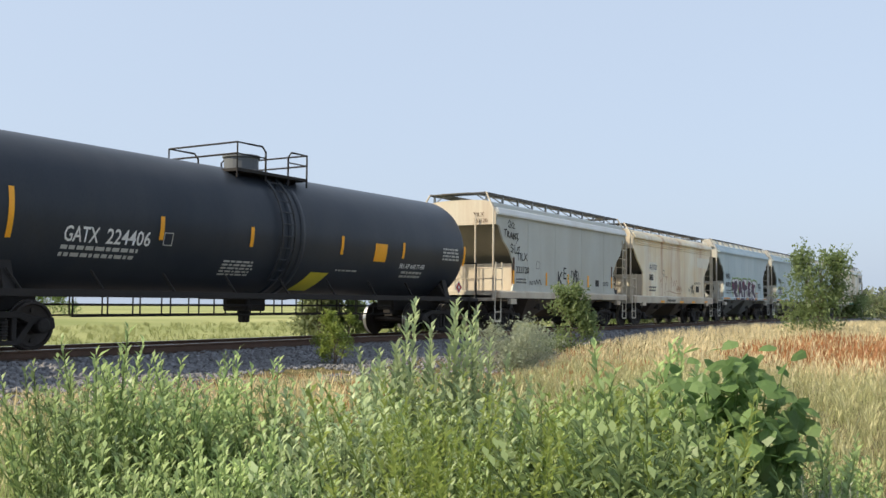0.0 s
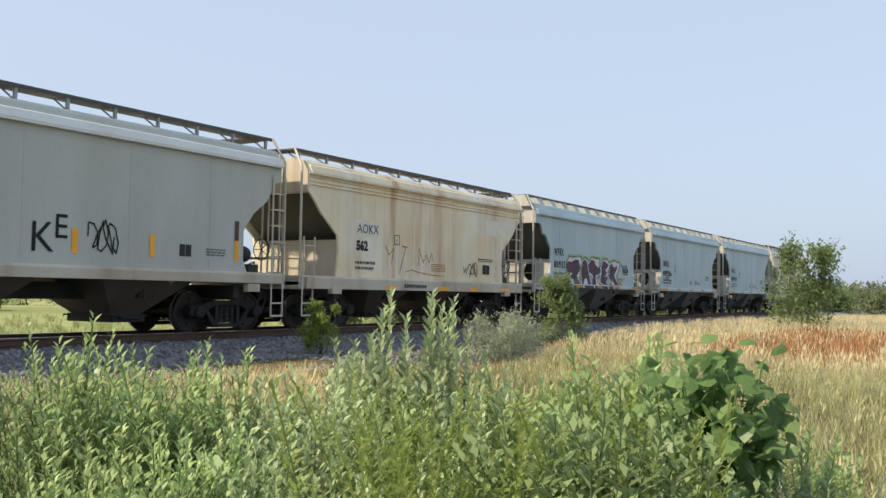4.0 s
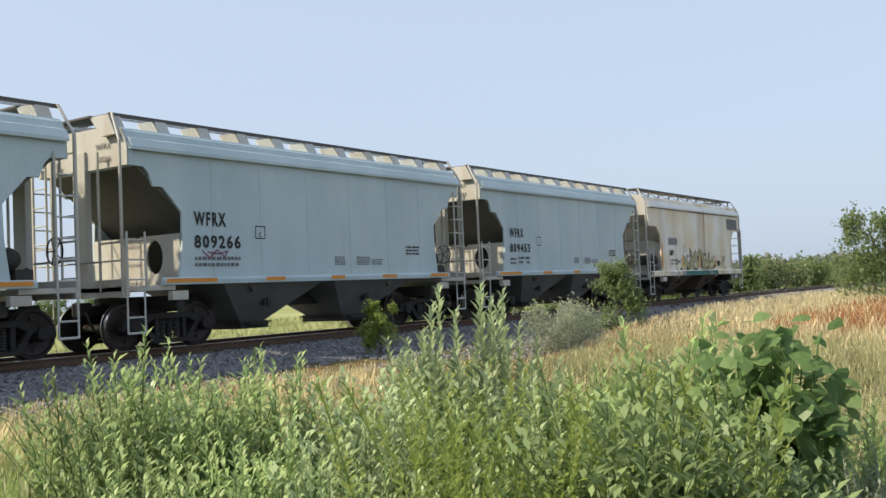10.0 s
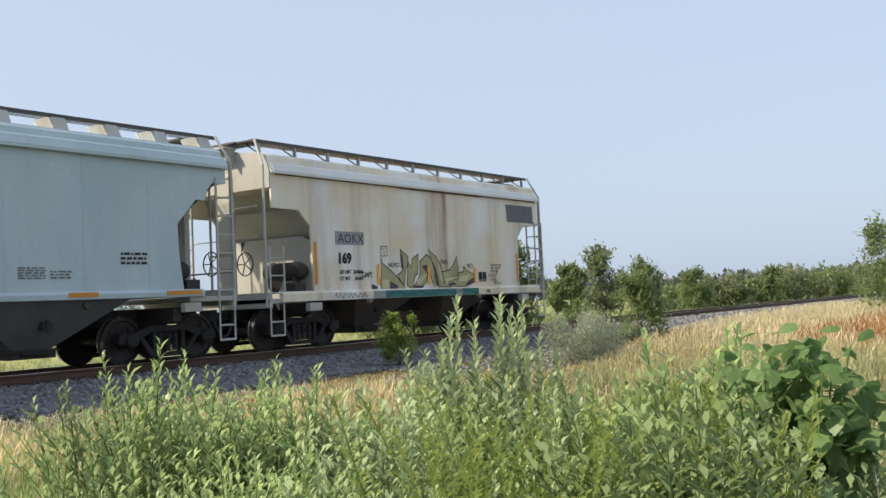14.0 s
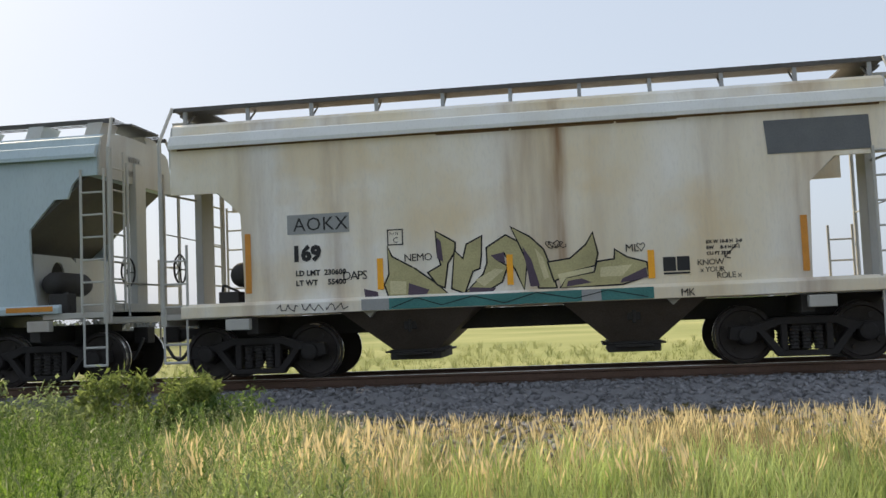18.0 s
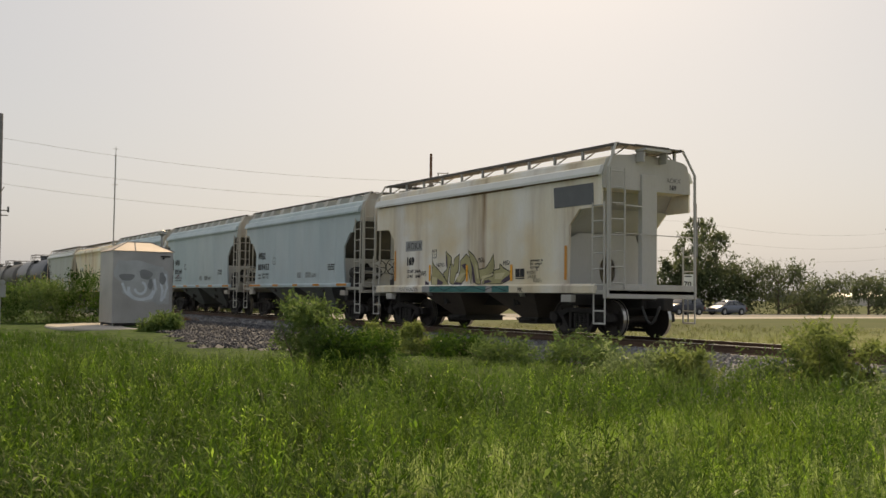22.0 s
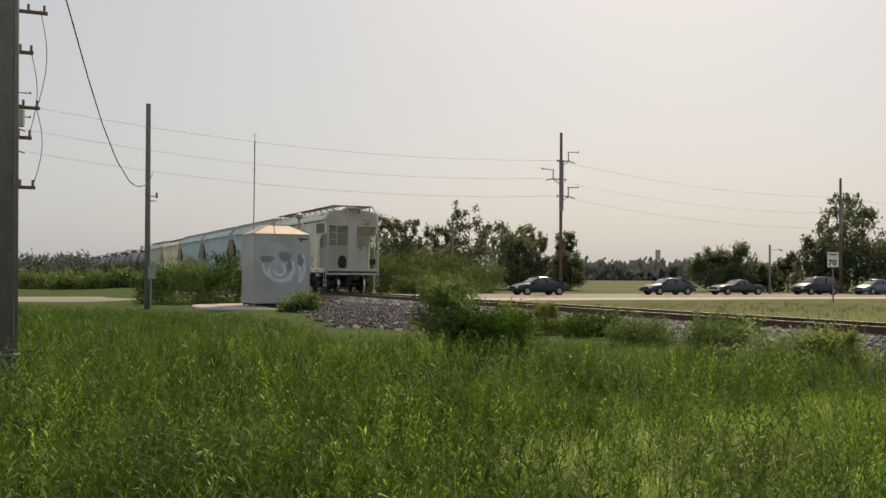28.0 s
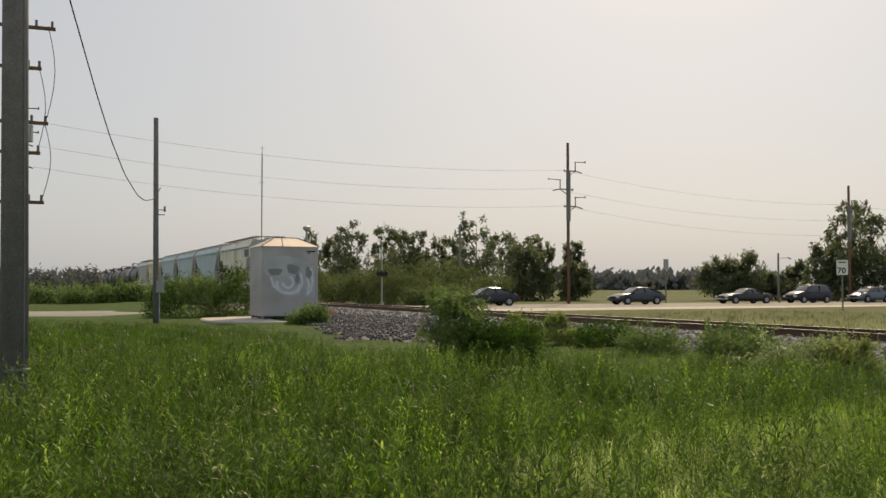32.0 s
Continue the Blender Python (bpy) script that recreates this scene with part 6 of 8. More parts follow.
def feather_form(seed, height, leaves, length, width):
    """A soft plume: a thin stem that bends over, closely set with fine upright leaves of one quad each."""
    g = np.random.default_rng(seed)
    bend, a0 = g.uniform(0.08, 0.3), g.uniform(0, 6.28)

    def at(t):
        return np.array([math.cos(a0) * bend * t * t, math.sin(a0) * bend * t * t, t]) * height

    v, f, u = [], [], []
    for k in range(6):
        p, q, i = at(k / 6), at((k + 1) / 6), len(v)
        v += [p - (0.003, 0, 0), p + (0.003, 0, 0), q + (0.002, 0, 0), q - (0.002, 0, 0)]
        f.append((i, i + 1, i + 2, i + 3))
        u += [0.1] * 4
    for k in range(leaves):
        t = 0.1 + 0.9 * (k + g.random()) / leaves
        a = k * 2.4 + g.normal(0, 0.4)
        d = np.array([math.cos(a), math.sin(a), g.uniform(0.3, 1.6)])
        d /= np.linalg.norm(d)
        w = np.array([-math.sin(a), math.cos(a), g.normal(0, 0.4)]) * width * 0.5
        ln = length * g.uniform(0.6, 1.3) * (1.25 - 0.7 * t)
        p, i = at(t), len(v)
        v += [p, p + d * ln * 0.5 + w, p + d * ln - (0, 0, 0.1 * ln), p + d * ln * 0.5 - w]
        f.append((i, i + 1, i + 2, i + 3))
        u += [t * t] * 4
    return np.array(v), np.array(f), np.array(u)


CAP_AZ = [-86, -80, -75, -70, -66, -63, -60, -50, -40, -30, -10, 12, 22, 30, 40, 50, 58, 65, 72, 75, 78, 90]
CAP_EL = [-0.6, -0.8, -1.0, -1.5, -2.4, -3.6, -4.2, -4.2, -4.7, -5.1, -5.6, -5.8, -4.6, -4.2, -3.8, -3.9, -3.6, -3.4, -3.4, -2.5, -2.1, -1.62]


def field_of(name, label, category, forms, places, sizes, material, lean=0.08, fan=None, cap_it=True):
    """Many plants of a few forms joined as one sheet of growth, kept under the skyline that the bank leaves free."""
    n = len(places)
    sizes = np.asarray(sizes, float)
    if sizes.ndim == 1:
        sizes = np.stack([sizes] * 3, 1)
    rr = np.hypot(places[:, 0], places[:, 1])
    el = np.interp(np.degrees(np.arctan2(-places[:, 0], places[:, 1])), CAP_AZ, CAP_EL)
    cap = np.maximum(0.06, 1.65 + rr * np.tan(np.radians(el)) - places[:, 2]) * rng.uniform(0.75, 1.1, n)
    low = (places[:, 1] < TRACK_Y) & cap_it
    sizes = np.where((low & (sizes[:, 2] > cap))[:, None], np.stack([np.minimum(sizes[:, 0], np.maximum(cap, 0.25)), np.minimum(sizes[:, 1], np.maximum(cap, 0.25)), cap], 1), sizes)
    which = rng.integers(0, len(forms), n)
    out = []
    for k, (v, f, u) in enumerate(forms):
        q = which == k
        if q.any():
            ln = rng.normal(0, lean, (q.sum(), 2))
            yaw = rng.uniform(0, 6.28, q.sum())
            if fan is not None:
                c, sn = np.cos(yaw), np.sin(yaw)
                ln = ln + np.stack([fan[q, 0] * c + fan[q, 1] * sn, fan[q, 1] * c - fan[q, 0] * sn], 1)
            out.append(scatter(v, f, places[q], yaw, sizes[q], ln, u))
    v, f, u = join(out)
    return tagged(mesh_from(name, v, f, material, u), label, category, kind="stuff")


def on_ground(x, y, sink=0.02):
    return np.stack([x, y, ground_z(x, y) - sink], 1)


def ring_places(n, az0, az1, r0, r1, power=1.0):
    az = rng.uniform(az0, az1, n)
    r = r0 + (r1 - r0) * rng.random(n) ** power
    x, y = polar(az, r)
    return az, r, x, y


def patchy(x, y, scale, cut):
    return np.array([noise.noise(Vector((a * scale, b * scale, 3.1))) for a, b in zip(x, y)]) > cut


# tall leafy weeds before the camera, by the height of their skyline
SKY_AZ = [-84, -80, -77, -74, -70, -67, -64, -62, -59, -56, -53, -50, -46, -43, -39, -36, -32, -28, -25]
SKY_EL = [-9, -7.5, -6.5, -5.5, -3.2, -2.8, -4.6, -5.8, -3.2, -1.6, -2.4, -3.9, -4.6, -2.2, -1.9, -1.8, -3.6, -5.0, -7]
forms = [weed_form(k, 1.0, 60, 0.085, 0.021, 4, 0.9) for k in range(6)]
ages = []
for az0 in np.arange(-79, -34, 1.5):
    for r0, low in ((2.9, 0.64), (3.7, 0.82), (4.6, 1.02), (5.7, 0.98)):
        ages.append((az0 + rng.normal(0, 0.6), r0 + rng.normal(0, 0.2), low * rng.uniform(0.72, 1.06)))
ages = np.array(ages)
px, py = polar(ages[:, 0], ages[:, 1])
top = 1.65 + ages[:, 1] * np.tan(np.radians(np.interp(ages[:, 0], SKY_AZ, SKY_EL)))
ph = np.clip((top - ground_z(px, py)) * ages[:, 2], 0.3, 1.6)
keep = ~((ages[:, 1] < 4.2) & (np.abs(ages[:, 0] + 72.6) < 3.8))
species = np.where(ages[:, 0] < -63, 2, np.where((ages[:, 0] > -59.5) & (ages[:, 0] < -48.5), 1, 0))
species = np.where(rng.random(len(species)) < 0.22, rng.integers(0, 3, len(species)), species)
leafy = [weed_form(k + 300, 1.0, 54, 0.1, 0.03, 3, 0.8) for k in range(4)]
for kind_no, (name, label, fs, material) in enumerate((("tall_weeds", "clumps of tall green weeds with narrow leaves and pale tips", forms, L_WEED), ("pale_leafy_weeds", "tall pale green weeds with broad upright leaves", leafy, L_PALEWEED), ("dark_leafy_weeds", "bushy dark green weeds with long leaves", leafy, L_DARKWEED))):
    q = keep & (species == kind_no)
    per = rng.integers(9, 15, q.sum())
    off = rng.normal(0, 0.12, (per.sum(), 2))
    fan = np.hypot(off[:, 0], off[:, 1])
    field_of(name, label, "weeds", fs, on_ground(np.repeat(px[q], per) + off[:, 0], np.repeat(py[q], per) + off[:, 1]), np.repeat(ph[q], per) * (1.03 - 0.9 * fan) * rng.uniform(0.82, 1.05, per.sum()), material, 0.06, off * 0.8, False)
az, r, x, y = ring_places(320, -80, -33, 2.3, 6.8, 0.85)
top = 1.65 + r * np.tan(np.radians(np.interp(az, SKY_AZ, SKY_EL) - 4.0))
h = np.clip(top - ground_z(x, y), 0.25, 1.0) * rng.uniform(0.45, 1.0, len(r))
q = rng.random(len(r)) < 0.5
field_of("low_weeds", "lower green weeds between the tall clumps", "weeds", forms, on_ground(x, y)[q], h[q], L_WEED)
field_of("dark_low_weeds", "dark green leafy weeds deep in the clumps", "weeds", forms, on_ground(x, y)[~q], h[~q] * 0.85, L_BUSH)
# finer growth among them
forms = [feather_form(k + 20, 1.0, 90, 0.07, 0.012) for k in range(3)]
az, r, x, y = ring_places(420, -72, -52, 3.0, 7.0)
top = 1.65 + r * np.tan(np.radians(np.interp(az, SKY_AZ, SKY_EL) - 1.2))
h = np.clip(top - ground_z(x, y), 0.3, 1.3) * rng.uniform(0.7, 1.0, len(r))
field_of("feathery_weeds", "fine feathery bright green weeds", "weeds", forms, on_ground(x, y), h, L_BRIGHT)
# pale sage by the edge of the weeds
forms = [weed_form(k + 40, 1.0, 60, 0.06, 0.014, 4, 0.9) for k in range(3)]
az, r, x, y = ring_places(190, -84, -72, 2.4, 4.8)
h = rng.uniform(0.5, 0.95, len(r))
field_of("pale_sage", "pale silvery green sage stalks", "weeds", forms, on_ground(x, y), h, L_SAGE)

# grasses: straw and russet before the bank, gold to the right, lush green to the left
grass_forms = [blade_tuft(13, 1.0, 0.09, 0.012, 0.45, k, 0.0) for k in range(4)]
seed_forms = [blade_tuft(8, 1.0, 0.08, 0.006, 0.3, k + 10, 0.7) for k in range(4)]


def sheet(name, label, forms, n, x0, x1, y0, y1, h0, h1, material, keep=None):
    x, y = rng.uniform(x0, x1, n), rng.uniform(y0, y1, n)
    if keep is not None:
        q = keep(x, y)
        x, y = x[q], y[q]
    s = rng.uniform(h0, h1, len(x))
    wide = np.stack([np.maximum(s, 0.55), np.maximum(s, 0.55), s], 1)
    field_of(name, label, "grass", forms, on_ground(x, y), wide, material)


def azimuth(x, y):
    return np.degrees(np.arctan2(-x, y))


sheet("straw_grass", "dry pale straw-coloured grass with seed heads by the bank", seed_forms, 1700, -3.6, 12, 6.9, 11.6, 0.36, 0.74, L_STRAW, lambda x, y: patchy(x, y, 0.7, -0.15))
sheet("sparse_straw_grass", "sparse dry grass at the foot of the ballast", seed_forms, 900, -8, 26, 11.4, 13.2, 0.12, 0.3, L_STRAW, lambda x, y: patchy(x, y, 0.8, 0.05))
sheet("russet_grass", "russet dry grass tufts below the ballast", seed_forms, 1500, 8, 27, 6.5, 12.4, 0.2, 0.46, L_RUSSET, lambda x, y: patchy(x, y, 0.5, 0.0))
sheet("golden_grass", "tall golden dry grass along the track", seed_forms, 8500, 18, 80, 0.5, 13.0, 0.35, 0.72, L_GOLD, lambda x, y: (azimuth(x, y) < -63) & (np.hypot(x, y) > 17))
sheet("russet_sedge", "patch of reddish brown sedge in the golden grass", seed_forms, 900, 22, 34, 3.2, 6.5, 0.4, 0.75, L_RUSSET)
sheet("yellow_green_grass", "yellow-green grass thinning to straw", grass_forms + seed_forms, 6000, 2, 22, -0.8, 10.5, 0.25, 0.5, L_MIXED, lambda x, y: (azimuth(x, y) < -25) & (np.hypot(x, y) > 3.2))
sheet("green_verge_grass", "green grass before the dry strip", grass_forms, 4600, -7, 9, 3.2, 9.6, 0.3, 0.52, L_PALEGRASS, lambda x, y: (azimuth(x, y) > -36) & (rng.random(len(x)) < np.clip((9.8 - y) / 2.5, 0, 1)))
lush = [blade_tuft(11, 1.0, 0.13, 0.0095, 0.95, k + 30, 0.0, 0.014, 0.5) for k in range(5)]
far_tufts = [blade_tuft(8, 1.0, 0.12, 0.012, 0.8, k + 35, 0.03, 0.014, 0.4) for k in range(4)]
az, r, x, y = ring_places(14500, 16, 97, 2.4, 12.0, 0.8)
q = y < 12.8
hgt = rng.uniform(0.32, 0.66, len(x)) * (0.8 + 0.4 * np.sin(x * 0.9 + 0.5) * np.sin(y * 1.1))
hgt = hgt * np.interp(r, [2.4, 7, 12], [1.15, 1.0, 0.85])
# one grass, darkened or lightened by azimuth: the view's changing light is in colour
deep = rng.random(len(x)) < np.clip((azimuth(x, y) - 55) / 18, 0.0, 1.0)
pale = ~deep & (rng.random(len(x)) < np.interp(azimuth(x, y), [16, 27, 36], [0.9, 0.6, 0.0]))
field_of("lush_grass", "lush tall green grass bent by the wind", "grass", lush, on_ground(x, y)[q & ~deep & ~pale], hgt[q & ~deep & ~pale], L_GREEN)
field_of("soft_pale_grass", "soft green grass bent by the wind, its colour lightened", "grass", lush, on_ground(x, y)[q & pale], hgt[q & pale], L_PALEGRASS)
field_of("deep_green_grass", "green meadow grass near the pole, its colour darkened", "grass", lush, on_ground(x, y)[q & deep], hgt[q & deep], L_DEEP)
az, r, x, y = ring_places(12500, 22, 97, 11.5, 50.0, 0.9)
q = (y < 11.6) & ~on_spill(x, y) & ~((np.hypot((x + 40.6) / 4.3, (y - 9.6) / 3.1) < 1)) & (x > -50.4)
hgt = rng.uniform(0.7, 1.2, len(x)) * np.interp(r, [11, 18, 26, 50], [0.6, 0.5, 0.45, 0.42]) * np.interp(y, [9, 11, 13], [1.0, 0.8, 0.5])
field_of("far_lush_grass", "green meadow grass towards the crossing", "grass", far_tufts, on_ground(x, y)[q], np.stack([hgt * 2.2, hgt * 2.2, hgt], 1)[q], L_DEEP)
stalks = [weed_form(k + 60, 1.0, 26, 0.09, 0.016, 2, 0.9) for k in range(4)]
plumes = [feather_form(k + 80, 1.0, 44, 0.11, 0.015) for k in range(5)]
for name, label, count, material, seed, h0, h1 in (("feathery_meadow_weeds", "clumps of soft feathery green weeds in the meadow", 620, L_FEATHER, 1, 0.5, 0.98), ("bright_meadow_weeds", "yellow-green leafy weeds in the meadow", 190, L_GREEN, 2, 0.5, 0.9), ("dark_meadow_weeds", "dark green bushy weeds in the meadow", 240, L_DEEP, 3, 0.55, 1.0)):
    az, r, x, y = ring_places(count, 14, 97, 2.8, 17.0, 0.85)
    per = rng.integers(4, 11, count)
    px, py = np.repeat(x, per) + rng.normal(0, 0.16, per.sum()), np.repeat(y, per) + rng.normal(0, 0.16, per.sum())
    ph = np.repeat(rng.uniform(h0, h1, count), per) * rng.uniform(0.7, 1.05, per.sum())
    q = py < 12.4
    # the same weeds get lighter leaf colours below about 29 degrees, as brighter light
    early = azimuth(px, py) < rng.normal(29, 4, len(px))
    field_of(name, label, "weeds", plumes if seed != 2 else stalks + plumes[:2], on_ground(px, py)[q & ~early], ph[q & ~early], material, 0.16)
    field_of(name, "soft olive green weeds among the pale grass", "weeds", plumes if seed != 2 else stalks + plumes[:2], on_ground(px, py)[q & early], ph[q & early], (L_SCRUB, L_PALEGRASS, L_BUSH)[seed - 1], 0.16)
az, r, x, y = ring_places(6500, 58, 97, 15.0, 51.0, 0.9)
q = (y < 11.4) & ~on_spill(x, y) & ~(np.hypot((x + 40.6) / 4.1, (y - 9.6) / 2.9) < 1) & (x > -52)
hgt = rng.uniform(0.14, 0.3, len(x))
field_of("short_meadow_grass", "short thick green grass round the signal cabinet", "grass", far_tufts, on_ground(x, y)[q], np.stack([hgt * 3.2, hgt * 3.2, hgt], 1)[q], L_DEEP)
# pale thin stalks whose light colour paints the glints of bent blades
L_GLINT = leaf("pale_glint_grass", (0.2, 0.24, 0.1), (0.42, 0.45, 0.25), 0.5, (0.6, 0.6, 0.42))
az, r, x, y = ring_places(330, 20, 97, 3.0, 13.0, 0.9)
bowed = [blade_tuft(3, 1.0, 0.07, 0.004, 0.5, k + 90, 0.8, 0.011, 0.3) for k in range(5)]
field_of("seeding_grass", "pale bowed seeding stalks coloured as glints in the meadow", "grass", bowed, on_ground(x, y), rng.uniform(0.42, 0.72, len(x)), L_GLINT, 0.12)
# rank growth along the foot of the bank on the left
az, r, x, y = ring_places(2600, 24, 70, 9, 36)
yy = rng.uniform(9.4, 11.9, len(x))
xx = rng.uniform(-36, -3.5, len(x))
q = patchy(xx, yy, 0.55, -0.05) & ~on_spill(xx, yy)
field_of("bank_weeds", "rough olive weeds along the foot of the bank", "weeds", plumes, on_ground(xx, yy)[q], (rng.uniform(0.3, 0.6, len(xx)) * np.interp(xx, [-36, -15, -4], [0.5, 0.75, 0.9]))[q], L_BUSH)
L_RUSTBRUSH = leaf("rust_brown_brush", (0.2, 0.1, 0.05), (0.36, 0.2, 0.1), 0.35)
xx, yy = rng.normal(-46.2, 0.9, 260), rng.normal(13.75, 0.2, 260)
field_of("dry_brush", "rust-brown dry brush beside the crossing", "brush", grass_forms, np.stack([xx, yy, bank_z(yy) - 0.02], 1), rng.uniform(0.22, 0.42, 260), L_RUSTBRUSH, 0.3, None, False)
# the field beyond the track
x, y = rng.uniform(-48, 75, 5600), 20.2 + 26 * rng.random(5600) ** 1.7
q = rng.random(5600) < np.interp(x, [-40, -14], [0.0, 1.0])
hgt = rng.uniform(0.2, 0.45, len(x))
dryq = ~q & (x > -48)
field_of("dry_field_grass", "dull olive and straw grass of the field by the road", "grass", far_tufts, on_ground(x, y)[dryq], np.stack([hgt * 3, hgt * 3, hgt], 1)[dryq], L_DRYFIELD)
field_of("field_grass", "short yellow-green grass of the field beyond the track", "grass", grass_forms, on_ground(x, y)[q], np.stack([hgt * 3, hgt * 3, hgt], 1)[q], L_FIELD)


def crown_cloud(n, w, h, z0, lumps, g, taper=0.5, lump=1.0):
    """Leaf places on uneven lumps that make up a crown."""
    cs = []
    for k in range(lumps):
        t = g.uniform(0.05, 1.0)
        rad = w * 0.5 * (1 - taper * t) * math.sqrt(g.random())
        a = g.uniform(0, 6.28)
        cs.append((rad * math.cos(a), rad * math.sin(a), z0 + (h - z0) * t * 0.92, w * lump * g.uniform(0.12, 0.24) * (1.15 - 0.5 * t)))
    cs = np.array(cs)
    i = g.integers(0, lumps, n)
    d = g.normal(0, 1, (n, 3))
    d /= np.linalg.norm(d, axis=1)[:, None]
    rr = cs[i, 3] * g.uniform(0.2, 1.1, n) ** 0.5
    p = cs[i, :3] + d * rr[:, None] * np.array([1, 1, 0.9])
    # sprigs that reach out of the lumps and break the outline
    nd = 5 * lumps
    dirs = g.normal(0, 1, (nd, 3)) + np.array([0, 0, 0.7])
    dirs /= np.linalg.norm(dirs, axis=1)[:, None]
    own = g.integers(0, lumps, nd)
    out = g.random(n) < 0.3
    j = g.integers(0, nd, n)
    t = g.uniform(0.7, 1.75, n)
    sprig = cs[own[j], :3] + dirs[j] * (cs[own[j], 3] * t)[:, None] + g.normal(0, 1, (n, 3)) * (cs[own[j], 3] * 0.1)[:, None]
    p = np.where(out[:, None], sprig, p)
    p[:, 2] = np.maximum(p[:, 2], 0.03)
    return p, cs


LEAF_V = np.array([(0, 0, 0), (0.5, 0.3, 0.08), (1, 0, -0.05), (0.5, -0.3, 0.08)])
LEAF_F = np.array([(0, 1, 2, 3)])


def shrub(name, label, category, x, y, h, w, size, n, lumps, material, seed, z0=0.1, trunk=0.03, taper=0.5, group="", stems=1, narrow=1.0, lump=1.0):
    """A bush or tree: tapered trunk with limbs, and a crown of many small leaves on uneven lumps."""
    g = np.random.default_rng(seed)
    base = float(ground_z(x, y)) - 0.03
    ob = empty(name, pose(x, y, base), label, category, group)
    p, cs = crown_cloud(n, w, h, z0 * h, lumps, g, taper, lump)
    bm = bmesh.new()
    for s in range(stems):
        ox, oy = g.normal(0, w * 0.05, 2) if stems > 1 else (0, 0)
        pts = [(ox * (1 + 3 * t), oy * (1 + 3 * t), h * 0.85 * t) for t in (0, 0.35, 0.7, 1.0)]
        for k in range(3):
            tube(bm, pts[k], pts[k + 1], trunk * (1 - 0.28 * k), 7, trunk * (1 - 0.28 * (k + 1)))
    part("trunk" if stems == 1 else "stem_clump", finish(bm), M_BARK, ob)
    bm = bmesh.new()
    for c in cs[: min(len(cs), 16)]:
        t = max(0.05, c[2] / h - 0.22)
        tube(bm, (0, 0, h * t), (c[0], c[1], c[2]), trunk * 0.4, 5, trunk * 0.12)
    part("limbs", finish(bm), M_BARK, ob)
    ang = g.uniform(0, 6.28, n)
    sz = size * g.uniform(0.6, 1.25, n)
    v, f, _ = scatter(LEAF_V * (1, narrow, 1), LEAF_F, p, ang, sz, g.normal(0, 0.1, (n, 2)))
    v = v.reshape(n, 4, 3)
    tilt = g.normal(0, 0.7, (n, 1))
    v[:, :, 2] += (np.array([0, 0.5, 1, 0.5])[None] * tilt) * sz[:, None]
    roll = g.normal(0, 0.5, (n, 1))
    v[:, :, 2] += (np.array([0, 0.3, 0, -0.3])[None] * roll) * sz[:, None]
    crown = mesh_from("crown", v.reshape(-1, 3), f, material)
    crown.parent = ob
    return ob


# by the near side of the track
shrub("small_bush", "small yellow-green leafy bush by the ballast", "bush", 16.2, 12.97, 1.22, 0.9, 0.06, 3200, 16, L_BRIGHT, 1, 0.15, 0.02, 0.3, stems=3)
shrub("sagebrush", "rounded pale grey sagebrush", "bush", 17.87, 9.46, 0.95, 1.75, 0.05, 15000, 34, L_SAGE, 2, 0.1, 0.02, 0.35, stems=4, narrow=0.32)
shrub("leafy_sapling", "bright green poplar sapling", "sapling", 23.55, 10.8, 1.95, 1.6, 0.085, 4600, 26, L_YOUNG, 3, 0.1, 0.03, 0.55)
shrub("young_tree", "rounded green young tree among golden grass", "tree", 44.03, 8.3, 4.1, 3.2, 0.14, 7500, 40, L_YOUNG, 4, 0.08, 0.06, 0.45)
# beyond the track on the right
for k, (a, rr, h, w) in enumerate([(-50.6, 36, 2.6, 2.2), (-52.3, 36.5, 2.9, 1.9), (-55.1, 38, 3.6, 1.9), (-56.6, 39, 2.9, 1.6), (-58.4, 40, 4.2, 2.3), (-61.6, 46, 3.1, 2.2), (-63.6, 48, 3.9, 2.6), (-65.9, 52, 3.3, 2.2), (-68.8, 62, 2.9, 2.4)]):
    x, y = polar(a, rr)
    shrub("poplar_sapling", "green poplar sapling beyond the track", "sapling", x, y, h, w * 1.05, 0.15, 5000, 26, L_YOUNG if k % 3 else L_SCRUB, 30 + k, 0.05, 0.05, 0.6, "saplings beyond the track")
for k, (a, rr, h, w) in enumerate([(-67.8, 70, 1.8, 4.0), (-70.2, 74, 2.2, 4.6), (-72.4, 78, 2.9, 4.6), (-74.2, 82, 2.4, 5.0), (-76.2, 88, 2.3, 5.2), (-78.4, 95, 2.5, 5.6), (-80.6, 100, 2.2, 6.0), (-82.6, 110, 2.4, 7.0)]):
    x, y = polar(a, rr)
    shrub("willow_scrub", "low grey-green willow scrub beyond the track", "bush", x, y, h, w, 0.26, 4200, 26, L_SCRUB if k % 2 else L_YOUNG, 50 + k, 0.05, 0.05, 0.3, "scrub beyond the track", stems=3)
for k, (a, rr, h, w) in enumerate([(-30.2, 66, 3.6, 4.2), (-33.3, 70, 1.9, 3.0), (-35.6, 90, 2.2, 5.0), (-27.2, 140, 3.0, 9.0), (-8.5, 320, 5.5, 30.0), (-12.5, 330, 4.5, 24.0)]):
    x, y = polar(a, rr)
    shrub("field_bush", "dark green bush in the field", "bush", x, y, h, w, 0.2 if rr < 120 else 0.8, 2200, 18, L_TREE, 70 + k, 0.05, 0.05, 0.3, "bushes in the field", stems=2)
